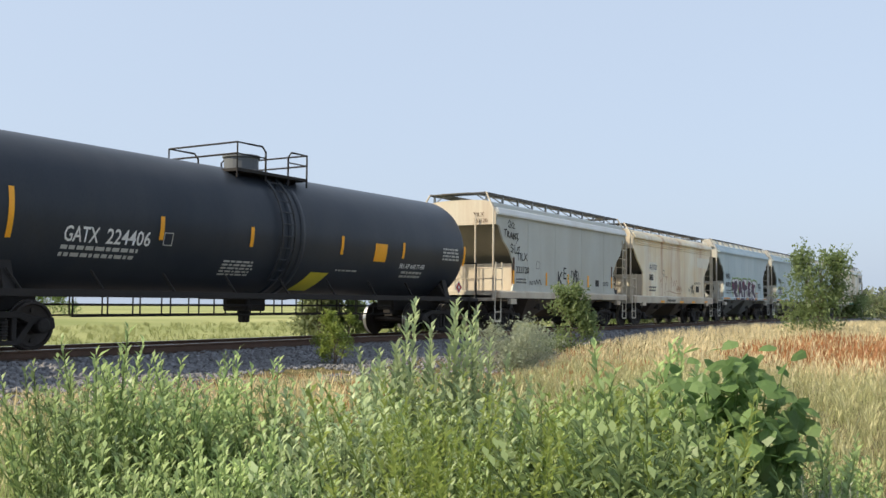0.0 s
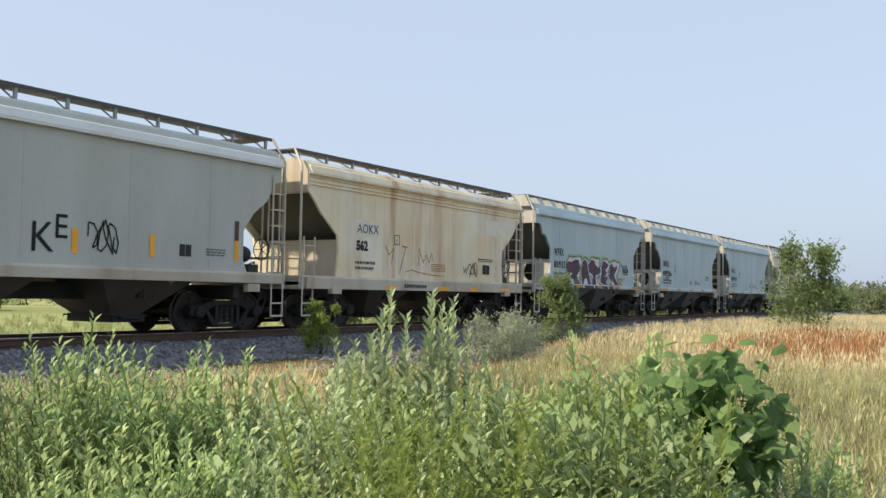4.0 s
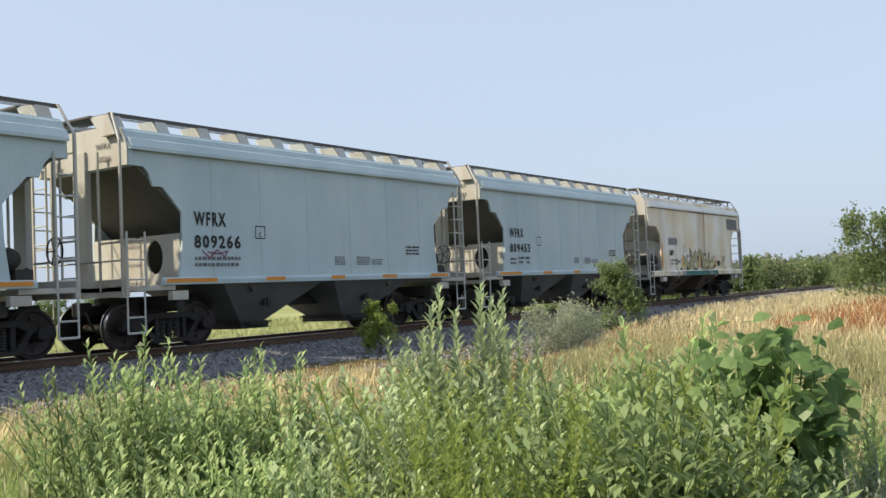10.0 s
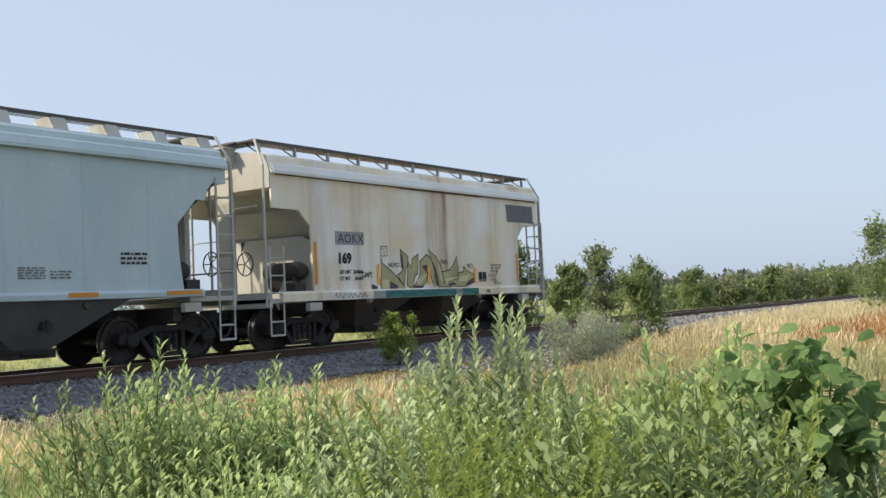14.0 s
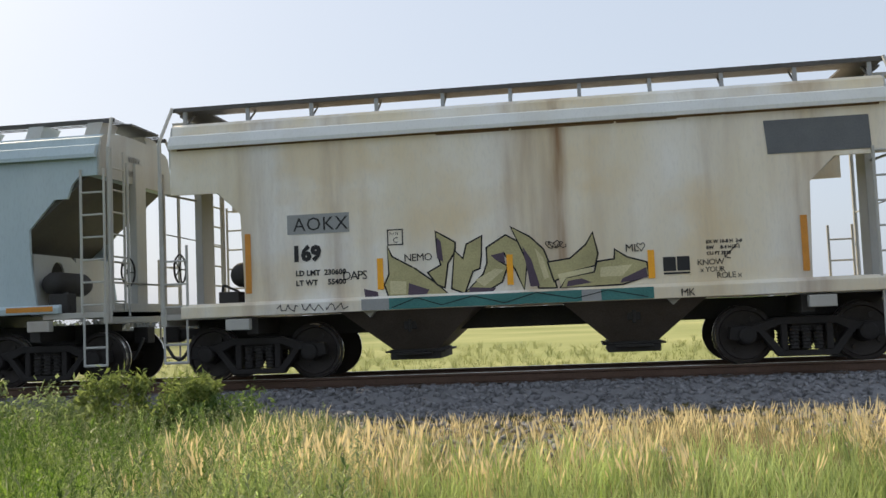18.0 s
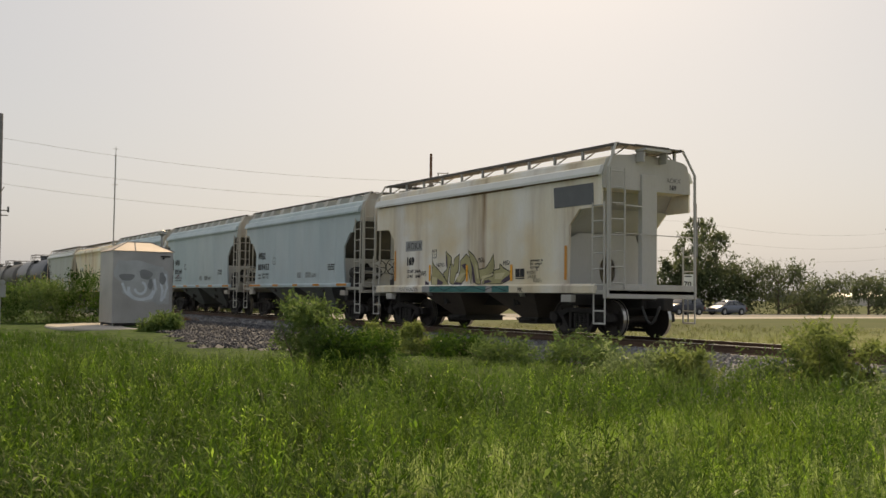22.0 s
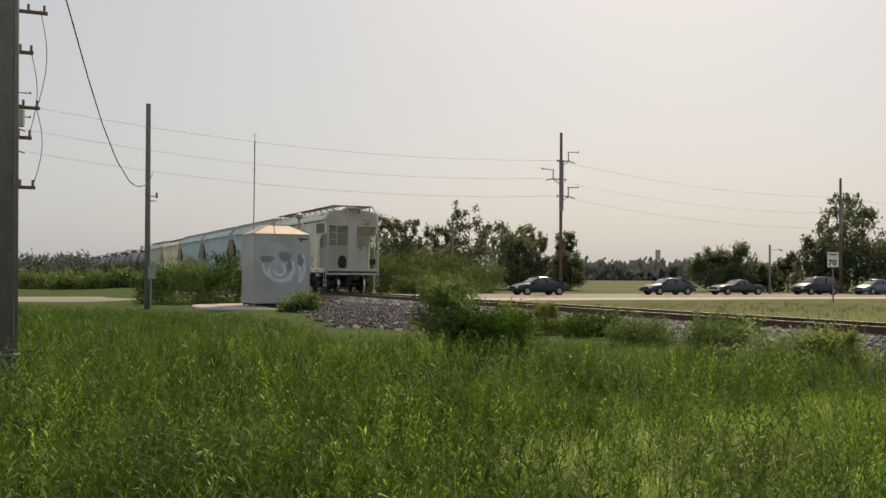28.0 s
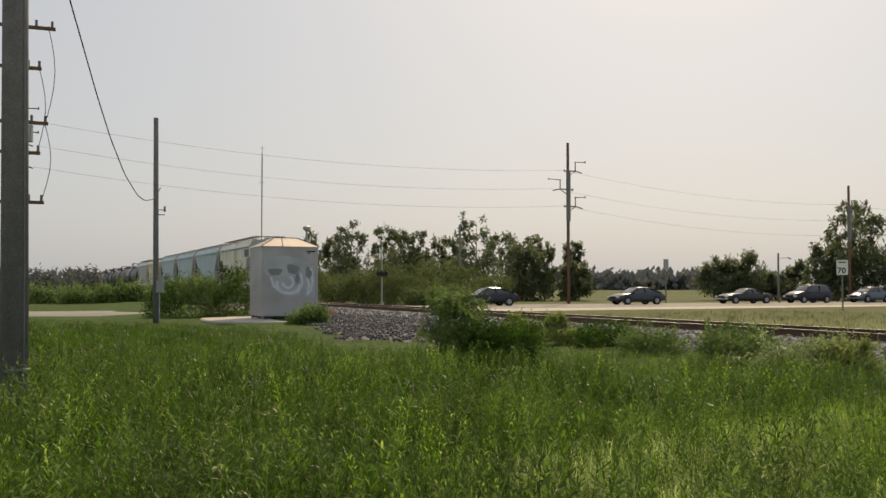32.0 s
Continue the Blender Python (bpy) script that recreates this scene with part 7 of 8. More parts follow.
# feathery bush and weeds by the bank on the left
shrub("feathery_bush", "feathery olive green bush in the meadow", "bush", -15.5, 7.0, 1.4, 1.5, 0.075, 8000, 34, L_BUSH, 90, 0.02, 0.015, 0.35, stems=5, narrow=0.5)
shrub("feathery_bush", "soft dark green bush in the meadow", "bush", -14.3, 7.4, 0.9, 1.5, 0.06, 9000, 30, L_FEATHER, 91, 0.02, 0.015, 0.3, stems=5, narrow=0.4)
L_PLUME = leaf("soft_feathery_leaves", (0.12, 0.17, 0.045), (0.3, 0.36, 0.12), 0.6)
for k, (a, rr, h, w) in enumerate([(36.6, 14.2, 1.1, 1.4), (34.6, 13.9, 0.9, 1.2), (27.1, 12.6, 0.85, 1.0), (23.2, 12.3, 0.8, 1.1), (62.3, 23.5, 0.75, 1.2), (59.5, 22.8, 0.7, 1.0), (43.8, 15.6, 0.6, 1.2)]):
    x, y = polar(a, rr)
    shrub("feathery_weed", "soft yellow-green feathery weed at the foot of the bank", "bush", x, y, h, w, 0.075, 4200, 30, L_PLUME, 300 + k, 0.02, 0.012, 0.35, "feathery weeds by the bank", stems=5, narrow=0.3, lump=0.75)
for k, (x, y, h, w) in enumerate([(-13.6, 11.6, 0.5, 1.7), (-11.2, 11.0, 0.45, 1.8), (-9.0, 11.5, 0.5, 1.6), (-6.8, 11.3, 0.42, 1.9), (-18.6, 12.0, 0.4, 1.6), (-16.2, 11.6, 0.4, 1.6), (-4.6, 11.2, 0.4, 1.6), (-21.5, 11.6, 0.34, 1.5), (-34.5, 9.7, 0.55, 1.4), (-47.0, 7.6, 1.9, 3.0), (-46.0, 9.6, 2.3, 2.8), (-46.5, 8.6, 2.0, 3.0), (-48.0, 6.4, 1.7, 2.4)]):
    shrub("weed_bush", "rough green weed bush near the bank", "bush", x, y, h, w, 0.075 if x > -25 else 0.12, 4200, 24, (L_YOUNG if k % 2 else L_BUSH) if x > -14 else (L_BUSH if k % 2 or k == 8 else L_FEATHER), 100 + k, 0.02, 0.012, 0.3, "weed bushes", stems=4, narrow=0.5)
# trees beyond the road: airy aspens, dense round trees and bushes under them, willows along the ditch
for k, (a, h, w) in enumerate([(74.4, 8.7, 4.0), (73.1, 8.0, 3.2), (71.9, 9.7, 5.2), (70.0, 9.4, 3.6), (69.0, 9.3, 4.8), (68.2, 8.4, 4.2), (67.0, 8.1, 5.2), (65.85, 8.8, 3.8), (64.5, 10.7, 5.4), (63.1, 8.4, 5.4), (61.6, 8.2, 5.6), (60.5, 7.0, 3.2), (58.8, 7.2, 3.4), (46.4, 4.7, 3.8), (45.0, 6.6, 4.6), (44.3, 10.6, 5.0), (43.4, 12.0, 6.0), (42.6, 11.0, 5.2)]):
    x, y = polar(a, 118 + 5 * math.sin(k * 2.1))
    shrub("roadside_tree", "tall airy green aspen beyond the road", "tree", x, y, h, w, 0.34, 2300, 46, L_ROADTREE, 130 + k, 0.2, 0.11, 0.35, "aspens beyond the road", lump=0.55)
for k, (a, rr, h, w) in enumerate([(72.1, 112, 5.3, 7.0), (69.3, 113, 6.0, 6.4), (67.3, 112, 4.7, 6.0), (65.3, 112, 4.5, 6.0), (62.0, 110, 6.2, 6.6), (61.1, 111, 5.7, 5.0), (58.7, 112, 4.4, 4.0), (50.6, 116, 4.9, 5.0), (49.0, 117, 5.3, 5.4), (47.6, 119, 3.2, 4.0), (44.6, 113, 4.8, 6.4), (42.9, 113, 5.4, 7.0), (41.2, 116, 5.8, 7.0), (39.2, 116, 5.6, 8.0), (36.9, 120, 4.6, 7.0), (34.6, 126, 4.4, 7.0), (31.5, 135, 4.0, 8.0)]):
    x, y = polar(a, rr)
    shrub("roadside_tree", "dense rounded dark green tree beyond the road", "tree", x, y, h, w, 0.3, 4600, 36, L_ROADTREE, 230 + k, 0.06, 0.14, 0.35, "round trees beyond the road")
for k, (a, rr, h, w) in enumerate([(74.6, 84, 2.7, 6.0), (72.7, 86, 2.6, 6.0), (71.2, 86, 2.9, 5.6), (69.8, 84, 3.2, 5.4), (68.1, 86, 3.3, 6.0), (66.4, 84, 3.4, 6.2), (64.8, 86, 3.3, 5.6), (63.4, 92, 2.4, 5.0), (65.6, 80, 1.6, 3.6), (67.6, 79, 1.2, 3.6)]):
    x, y = polar(a, rr)
    shrub("willow_bush", "soft green willow bush along the ditch", "bush", x, y, h, w, 0.2, 5200, 30, L_WILLOW, 160 + k, 0.02, 0.05, 0.3, "willow bushes along the ditch", stems=3, narrow=0.5)
for k, (a, rr, h, w) in enumerate([(81.5, 92, 1.4, 5.0), (83.2, 96, 1.0, 5.5), (85.0, 96, 1.3, 5.0), (87.0, 98, 0.9, 5.0), (89.0, 100, 1.2, 5.0), (91.5, 98, 1.1, 5.0)]):
    x, y = polar(a, rr)
    shrub("roadside_bush", "rounded green bush beside the road", "bush", x, y, h, w, 0.22, 4000, 26, L_BUSH, 190 + k, 0.03, 0.06, 0.3, "bushes beside the road", stems=3)
for k, (a, rr, h, w) in enumerate([(86.8, 190, 4.4, 9.0), (88.6, 230, 4.6, 10.0), (84.0, 230, 5.2, 6.0), (90.5, 250, 5.5, 14.0), (92.0, 200, 4.6, 12.0)]):
    x, y = polar(a, rr)
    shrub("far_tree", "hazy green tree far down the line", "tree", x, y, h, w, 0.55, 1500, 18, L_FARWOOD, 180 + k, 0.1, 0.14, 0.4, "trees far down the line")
# woods along the horizon
pieces = []
for a0, a1, rr, hh, n in ((48, 62, 520, 7, 26), (-30, 40, 900, 9, 60), (-88, -60, 600, 8, 40), (74, 96, 620, 7, 40)):
    for a in np.linspace(a0, a1, n):
        g = np.random.default_rng(int(1000 + a * 7 + rr))
        x, y = polar(a, rr * g.uniform(0.9, 1.1))
        p, _ = crown_cloud(240, 26, hh * g.uniform(0.6, 1.1), 0.2, 8, g, 0.2)
        v, f, u = scatter(LEAF_V, LEAF_F, p + np.array([x, y, 0]), g.uniform(0, 6.28, 240), np.full(240, 3.0), g.normal(0, 0.3, (240, 2)))
        v = v.reshape(-1, 4, 3)
        v[:, 1, 2] += 1.6
        v[:, 3, 2] -= 1.6
        pieces.append((v.reshape(-1, 3), f, u))
v, f, _ = join(pieces)
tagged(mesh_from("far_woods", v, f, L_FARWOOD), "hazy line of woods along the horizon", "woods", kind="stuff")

# tall spikes of leafy stalks that stand over the weeds
for k, (x, y, h) in enumerate([(4.04, 2.95, 1.6), (4.1, 2.86, 1.57), (4.13, 2.81, 1.52), (4.19, 2.72, 1.6), (4.23, 2.65, 1.56), (3.9, 2.7, 1.36), (4.3, 2.5, 1.3), (3.95, 3.1, 1.3), (3.98, 3.02, 1.5), (4.02, 2.78, 1.47), (4.16, 2.62, 1.42), (4.28, 2.6, 1.5), (3.86, 2.88, 1.25), (4.06, 2.58, 1.3), (4.35, 2.66, 1.38)]):
    v, f, u = weed_form(200 + k, h, 84, 0.14, 0.04, 0, 0.95)
    sp = mesh_from("leafy_stalk", v, f, L_PALEWEED, u)
    sp.location = (x, y, float(ground_z(x, y)) - 0.02)
    tagged(sp, "tall pale green stalk with upright narrow leaves", "plant", "tall stalks over the weeds")

# broad-leaved weeds before the cottonwood, silvery sage beside it
broad_forms = [weed_form(k + 400, 1.0, 54, 0.098, 0.031, 6, 0.45) for k in range(5)]
az = rng.uniform(-73.5, -63.5, 60)
r = rng.uniform(3.0, 3.7, 60)
x, y = polar(az, r)
top = np.interp(az, [-73.5, -71.5, -69, -67, -65, -63.5], [1.16, 1.26, 1.36, 1.38, 1.3, 1.15])
field_of("broad_leaved_weeds", "bushy weeds with broad pointed dull green leaves", "weeds", broad_forms, on_ground(x, y), (top - ground_z(x, y)) * rng.uniform(0.7, 1.02, 60), L_BROAD, 0.1, None, False)

# cottonwood shrub with broad leaves
cx, cy = polar(-72.6, 3.9)
cot = empty("cottonwood_shrub", pose(cx, cy, float(ground_z(cx, cy)) - 0.02), "young cottonwood shrub with broad dark green leaves", "shrub")
g = np.random.default_rng(5)
stems = bmesh.new()
broad = np.array([(0, 0, 0), (0.28, 0.42, 0.02), (0.62, 0.36, 0.0), (1.0, 0.0, -0.08), (0.62, -0.36, 0.0), (0.28, -0.42, 0.02), (0.45, 0, 0.05)])
lv, lf = [], []
for s in range(34):
    a, spread = g.uniform(0, 6.28), g.uniform(0.05, 0.36)
    hh = g.uniform(1.15, 1.52) - 0.25 * spread
    pts = [Vector((math.cos(a) * spread * t, math.sin(a) * spread * t, hh * t)) for t in (0, 0.5, 0.93)]
    for p, q in zip(pts, pts[1:]):
        tube(stems, p, q, 0.0035, 5)
    for k in range(36):
        t = 0.22 + 0.78 * k / 35
        base = Vector((math.cos(a) * spread * t, math.sin(a) * spread * t, hh * t))
        b = k * 2.4 + g.normal(0, 0.4)
        size = g.uniform(0.075, 0.125) * (1.1 - 0.3 * t * t)
        rot = Euler((g.normal(0, 0.5), g.uniform(0.0, 1.3), b)).to_matrix()
        off = rot @ Vector((0.04, 0, 0))
        i = len(lv)
        lv += [tuple(base + off + rot @ (Vector(p) * size)) for p in broad]
        lf += [tuple(i + j for j in q) for q in ((0, 6, 2, 1), (0, 5, 4, 6))] + [(i + 6, i + 3, i + 2, i + 2), (i + 6, i + 4, i + 3, i + 3)]
me = bpy.data.meshes.new("leaves")
me.from_pydata(lv, [], [tuple(dict.fromkeys(q)) for q in lf])
me.materials.append(L_COTTON)
lo = new("foliage", me)
lo.parent = cot
part("stem", finish(stems), L_COTTON, cot)


# ---- by the crossing: cabinet, poles, signals, signs ----
def gz(x, y):
    return float(ground_z(x, y))


def signal_cabinet():
    cab = empty("signal_cabinet", pose(-41.1, 9.17, 0.31), "dull aluminium signal cabinet tagged with pale paint, on short legs", "cabinet")
    w, dp, h = 2.4, 2.3, 3.05
    part("housing", B((-dp / 2, dp / 2, 0.0, w, 0.12, h), bevel=0.012), M_ALU, cab)
    for y in (0.02, w - 0.02, w / 2):
        part("corner_trim", B((dp / 2 - 0.02, dp / 2 + 0.012, y - 0.03, y + 0.03, 0.12, h - 0.01)), M_ALU, cab)
    part("base_skid", B((-dp / 2 + 0.05, dp / 2 - 0.05, 0.08, w - 0.08, 0.04, 0.12)), M_UNDER, cab)
    for px in (-dp / 2 + 0.1, dp / 2 - 0.1):
        for py in (0.1, w - 0.1):
            part("leg", B((px - 0.05, px + 0.05, py - 0.05, py + 0.05, -0.15, 0.1)), M_GALV, cab)
    bm = bmesh.new()
    e, i, zt = 0.06, 0.72, 0.4
    lo = [bm.verts.new(c) for c in ((-dp / 2 - e, -e, h), (dp / 2 + e, -e, h), (dp / 2 + e, w + e, h), (-dp / 2 - e, w + e, h))]
    hi = [bm.verts.new(c) for c in ((-dp / 2 + i, i, h + zt), (dp / 2 - i, i, h + zt), (dp / 2 - i, w - i, h + zt), (-dp / 2 + i, w - i, h + zt))]
    for k in range(4):
        bm.faces.new((lo[k], lo[(k + 1) % 4], hi[(k + 1) % 4], hi[k]))
    bm.faces.new(lo[::-1])
    bm.faces.new(hi)
    part("roof", finish(bm), mat("bare_metal_roof", (0.46, 0.39, 0.34), 0.6, 0.2, 2, 0.15), cab, "pale bare metal hipped roof")
    bm = bmesh.new()
    for a, b in (((dp / 2 + e, -e, h), (dp / 2 - i, i, h + zt)), ((dp / 2 + e, w + e, h), (dp / 2 - i, w - i, h + zt)), ((dp / 2 - i, i, h + zt), (dp / 2 - i, w - i, h + zt)), ((dp / 2 + e, w * 0.36, h), (dp / 2 - i, w * 0.42, h + zt))):
        tube(bm, a, b, 0.022, 5)
    part("roof_seam", finish(bm), M_WOOD, cab)
    part("hasp", B((dp / 2, dp / 2 + 0.05, w - 0.5, w - 0.12, h - 0.22, h - 0.17), (dp / 2, dp / 2 + 0.06, w - 0.42, w - 0.36, h - 0.3, h - 0.25)), M_DIRT, cab)
    # sprayed on the face towards the meadow: a pale cloud with dark swirls left in it
    m = pose(dp / 2 + 0.014, 0, 0, 90, 0, 90)
    cloud = [(0.02, 2.1), (0.18, 2.64), (0.95, 2.68), (1.86, 2.46), (2.24, 2.3), (2.22, 0.92), (1.82, 0.86), (1.58, 1.0), (0.92, 1.0), (0.42, 1.28), (0.34, 1.72)]
    wavy = []
    for k in range(len(cloud)):
        (x0, z0), (x1, z1) = cloud[k], cloud[(k + 1) % len(cloud)]
        for t in (0.0, 0.33, 0.66):
            wavy.append((x0 + (x1 - x0) * t + 0.05 * math.sin(9 * k + 14 * t), z0 + (z1 - z0) * t + 0.05 * math.cos(7 * k + 11 * t)))
    flat("sprayed_cloud", [wavy], cab, m, mat("faded_pale_spray", (0.43, 0.46, 0.48), 0.6, 0.1, 1.6, 0.35), "faded pale sprayed cloud")
    n = pose(dp / 2 + 0.019, 0, 0, 90, 0, 90)
    for k, (pts, wd) in enumerate(((
            [(1.13 + 0.5 * math.cos(a), 1.5 + 0.42 * math.sin(a)) for a in np.linspace(3.0, 6.1, 14)], 0.12),
            ([(1.1 + 0.22 * math.cos(a), 1.55 + 0.24 * math.sin(a)) for a in np.linspace(3.4, 7.4, 12)], 0.1),
            ([(2.1, 2.1), (2.18, 1.6), (2.08, 1.2), (1.95, 1.05), (2.0, 1.45), (1.9, 1.9), (2.1, 2.1)], 0.1),
            ([(0.38, 1.72), (0.5, 1.4), (0.8, 1.15), (1.2, 1.08), (1.55, 1.15), (1.72, 1.5), (1.66, 1.9)], 0.1))):
        flat("sprayed_stroke", stroke(pts, wd), cab, n, M_TAG, "pale blue sprayed stroke")
    for k, (cx, cz, rx, rz) in enumerate(((0.55, 1.98, 0.3, 0.17), (1.3, 2.1, 0.26, 0.22), (1.98, 1.95, 0.14, 0.24), (1.5, 1.72, 0.1, 0.2))):
        flat("bare_patch", [[(cx + rx * math.cos(a) * (1 + 0.18 * math.sin(3 * a + k)), cz + rz * math.sin(a) * (1 + 0.18 * math.cos(2 * a + k))) for a in np.linspace(0, 6.28, 15)[:-1]]], cab, pose(dp / 2 + 0.023, 0, 0, 90, 0, 90), mat("grey_overspray", (0.25, 0.265, 0.28), 0.55, 0.5, 2, 0.2), "grey overspray patch")
    return cab


signal_cabinet()

# thin radio mast beside the cabinet
mast = empty("radio_mast", pose(-42.6, 9.75, 0.2), "thin grey radio mast with short cross rods", "mast")
part("rod", T(((0, 0, 0), (0, 0, 7.4), 0.028), ((0, 0, 7.4), (0, 0, 7.75), 0.012)), M_GALV, mast)
part("cross_rod", T(((0, -0.1, 7.65), (0, 0.1, 7.65), 0.01), ((0, -0.12, 6.1), (0, 0.12, 6.1), 0.012)), M_GALV, mast)


def wood_pole(label, x, y, h, r, material, lean=(0, 0)):
    ob = empty("utility_pole", pose(x, y, gz(x, y) - 0.1), label, "pole")
    bm = bmesh.new()
    lathe(bm, [(0, r), (h * 0.5, r * 0.9), (h - 0.02, r * 0.8), (h, r * 0.7)], "z", 18)
    for v in bm.verts:
        v.co.x += lean[0] * v.co.z
        v.co.y += lean[1] * v.co.z
    part("shaft", smooth_bm(bm), material, ob)
    return ob


near_pole = wood_pole("thick weathered grey wooden utility pole in the meadow", -12.0, -0.055, 11.0, 0.155, M_WOOD, (0.0, -0.012))
part("ground_wire", T(((0.12, 0.1, 0), (0.1, -0.02, 9), 0.008)), M_PLACARD, near_pole)
bm = bmesh.new()
lathe(bm, [(0.72, 0.15), (0.72, 0.158), (0.76, 0.158), (0.76, 0.15)], "z", 20, closed=False)
part("metal_band", smooth_bm(bm), M_PLACARD, near_pole)
post = wood_pole("slim grey wooden service pole with a meter box", -41.6, 5.12, 8.65, 0.12, M_WOOD, (0, -0.009))
part("meter_box", B((0.1, 0.22, -0.02, 0.3, 1.35, 1.85), bevel=0.02), M_GALV, post)
part("meter", T(((0.2, 0.16, 1.95), (0.3, 0.16, 1.95), 0.11), ((0.12, 0.12, 0), (0.12, 0.12, 1.35), 0.03)), M_GALV, post)
part("insulator_bracket", T(((0, 0, 4.8), (0.1, 0.3, 4.8), 0.02), ((0.1, 0.3, 4.72), (0.1, 0.3, 4.95), 0.04), ((0, 0, 4.6), (0.1, 0.3, 4.6), 0.02)), M_PORC, post)

# pole with crossarms behind the thick one
arm_pole = wood_pole("wooden pole with many crossarms and insulators", -38.0, -0.45, 13.5, 0.16, M_WOOD)
for z, ln in ((11.1, 1.45), (9.6, 1.0), (7.6, 1.25), (6.5, 1.0), (4.7, 1.15)):
    part("crossarm", B((-0.06, 0.06, -ln, ln, z - 0.06, z + 0.06), bevel=0.01), M_BROWNWOOD, arm_pole)
    for s in (-1, 1):
        for q in (0.92, 0.55):
            part("insulator", T(((0, s * ln * q, z + 0.05), (0, s * ln * q, z + 0.28), 0.048)), M_PORC, arm_pole)
part("transformer", T(((0, 0.55, 6.9), (0, 0.55, 7.5), 0.2)), M_GALV, arm_pole)
for k, (y0, z0, z1) in enumerate(((1.2, 11.2, 7.8), (0.9, 9.7, 6.6), (1.1, 7.7, 4.9))):
    bm = bmesh.new()
    hose(bm, [(0, y0 + 0.25 * math.sin(math.pi * t), z0 + (z1 - z0) * t) for t in np.linspace(0, 1, 7)], 0.014, 5)
    part("jumper_wire", finish(bm), M_WIRE, arm_pole)


def line_pole(x, y, h, arms, tone=M_BROWNWOOD):
    """A line pole with a sleeved lower shaft; arms: (height, side, length), each with a riser and a top bar."""
    ob = wood_pole("brown wooden line pole with bracket arms beside the road", x, y, h, 0.15, tone)
    ob["group"] = "line poles beside the road"
    part("shaft_sleeve", T(((0.02, 0.03, h * 0.52), (0.02, 0.03, h * 0.83), 0.2), n=12), M_WOOD, ob, "weathered grey splice along the shaft")
    for k, (z, s, ln) in enumerate(arms):
        arm = part("bracket_arm", T(((0, -s * 0.35, z + 0.03), (0.05, s * ln * 0.55, z + 0.06), 0.05), ((0.05, s * ln * 0.55, z + 0.06), (0.1, s * ln, z - 0.12), 0.045), ((0, 0, z - 0.45), (0.05, s * ln * 0.5, z), 0.035)), M_UNDER, ob)
        part("riser", T(((0.05, s * ln * 0.52, z), (0.05, s * ln * 0.52, z + 0.88), 0.045)), M_UNDER, arm)
        part("top_bar", T(((0.05, s * ln * 0.46, z + 0.86), (0.05, s * ln * 1.25, z + 0.9), 0.04), ((0.05, s * ln * 1.25, z + 0.82), (0.05, s * ln * 1.25, z + 1.0), 0.05)), M_PORC, arm)
        part("insulator", T(((0.1, -s * 0.42, z - 0.08), (0.1, -s * 0.42, z + 0.14), 0.06)), M_PORC, ob)
    return ob


line_pole(-74.0, 44.3, 14.5, [(11.95, 1, 1.4), (10.3, -1, 1.6), (8.8, 1, 1.4)])
line_pole(-74.0, 77.5, 12.0, [(9.6, 1, 0.7), (9.4, -1, 0.7)])
line_pole(-74.0, 112.0, 11.5, [(9.9, 1, 0.9), (9.9, -1, 0.9)])
line_pole(-74.0, -0.6, 15.2, [(13.4, 1, 1.2), (11.7, 1, 1.2), (10.15, 1, 1.2)])
small = wood_pole("short wooden lamp pole beside the road", -72.0, 66.3, 4.9, 0.11, M_WOOD)
part("lamp_arm", T(((0, 0, 4.4), (0.2, 1.0, 4.45), 0.03), ((0.2, 1.0, 4.45), (0.2, 1.35, 4.35), 0.08)), M_GALV, small)
wood_pole("bare wooden pole among the trees", -80.0, 36.5, 7.4, 0.13, M_WOOD)


def wire(label, a, b, sag, r=0.014, n=18):
    bm = bmesh.new()
    a, b = Vector(a), Vector(b)
    hose(bm, [a.lerp(b, t) - Vector((0, 0, sag * 4 * t * (1 - t))) for t in np.linspace(0, 1, n + 1)], r, 5)
    tagged(part("overhead_wire", finish(bm), M_WIRE), label, "wire", "overhead wires")


for z, za, s in ((11.95, 13.4, -0.4), (10.3, 11.7, -1.6), (8.8, 10.15, -0.4)):
    wire("thin overhead wire between line poles", (-73.9, 44.3 + s, z), (-73.9, -0.6 + 1.2, za), 1.05, 0.009)
    wire("thin overhead wire between line poles", (-73.9, 44.3 + s, z), (-73.9, 77.5 + 0.5 * s, z - 1.9), 0.8, 0.007)
    wire("thin overhead wire between line poles", (-73.9, 77.5 + 0.5 * s, z - 1.9), (-73.9, 112 + 0.5 * s, z - 1.6), 0.8, 0.007)
bm = bmesh.new()
hang = []
for az in np.linspace(82.8, 88.9, 40):
    el = np.interp(az, [82.8, 83.15, 83.67, 84.07, 84.76, 85.55, 86.33, 87.12, 87.74, 88.9], [5.65, 4.98, 4.9, 5.21, 6.36, 8.36, 10.8, 13.48, 15.52, 19.5])
    r = np.interp(az, [82.8, 83.7, 87.74, 88.9], [41.9, 40.0, 22.0, 17.0])
    hang.append((-r * math.sin(radians(az)), r * math.cos(radians(az)), 1.65 + r * math.tan(radians(el))))
hose(bm, hang, 0.018, 6)
tagged(part("service_cable", finish(bm), M_WIRE), "slack black service cable to the slim pole", "wire")


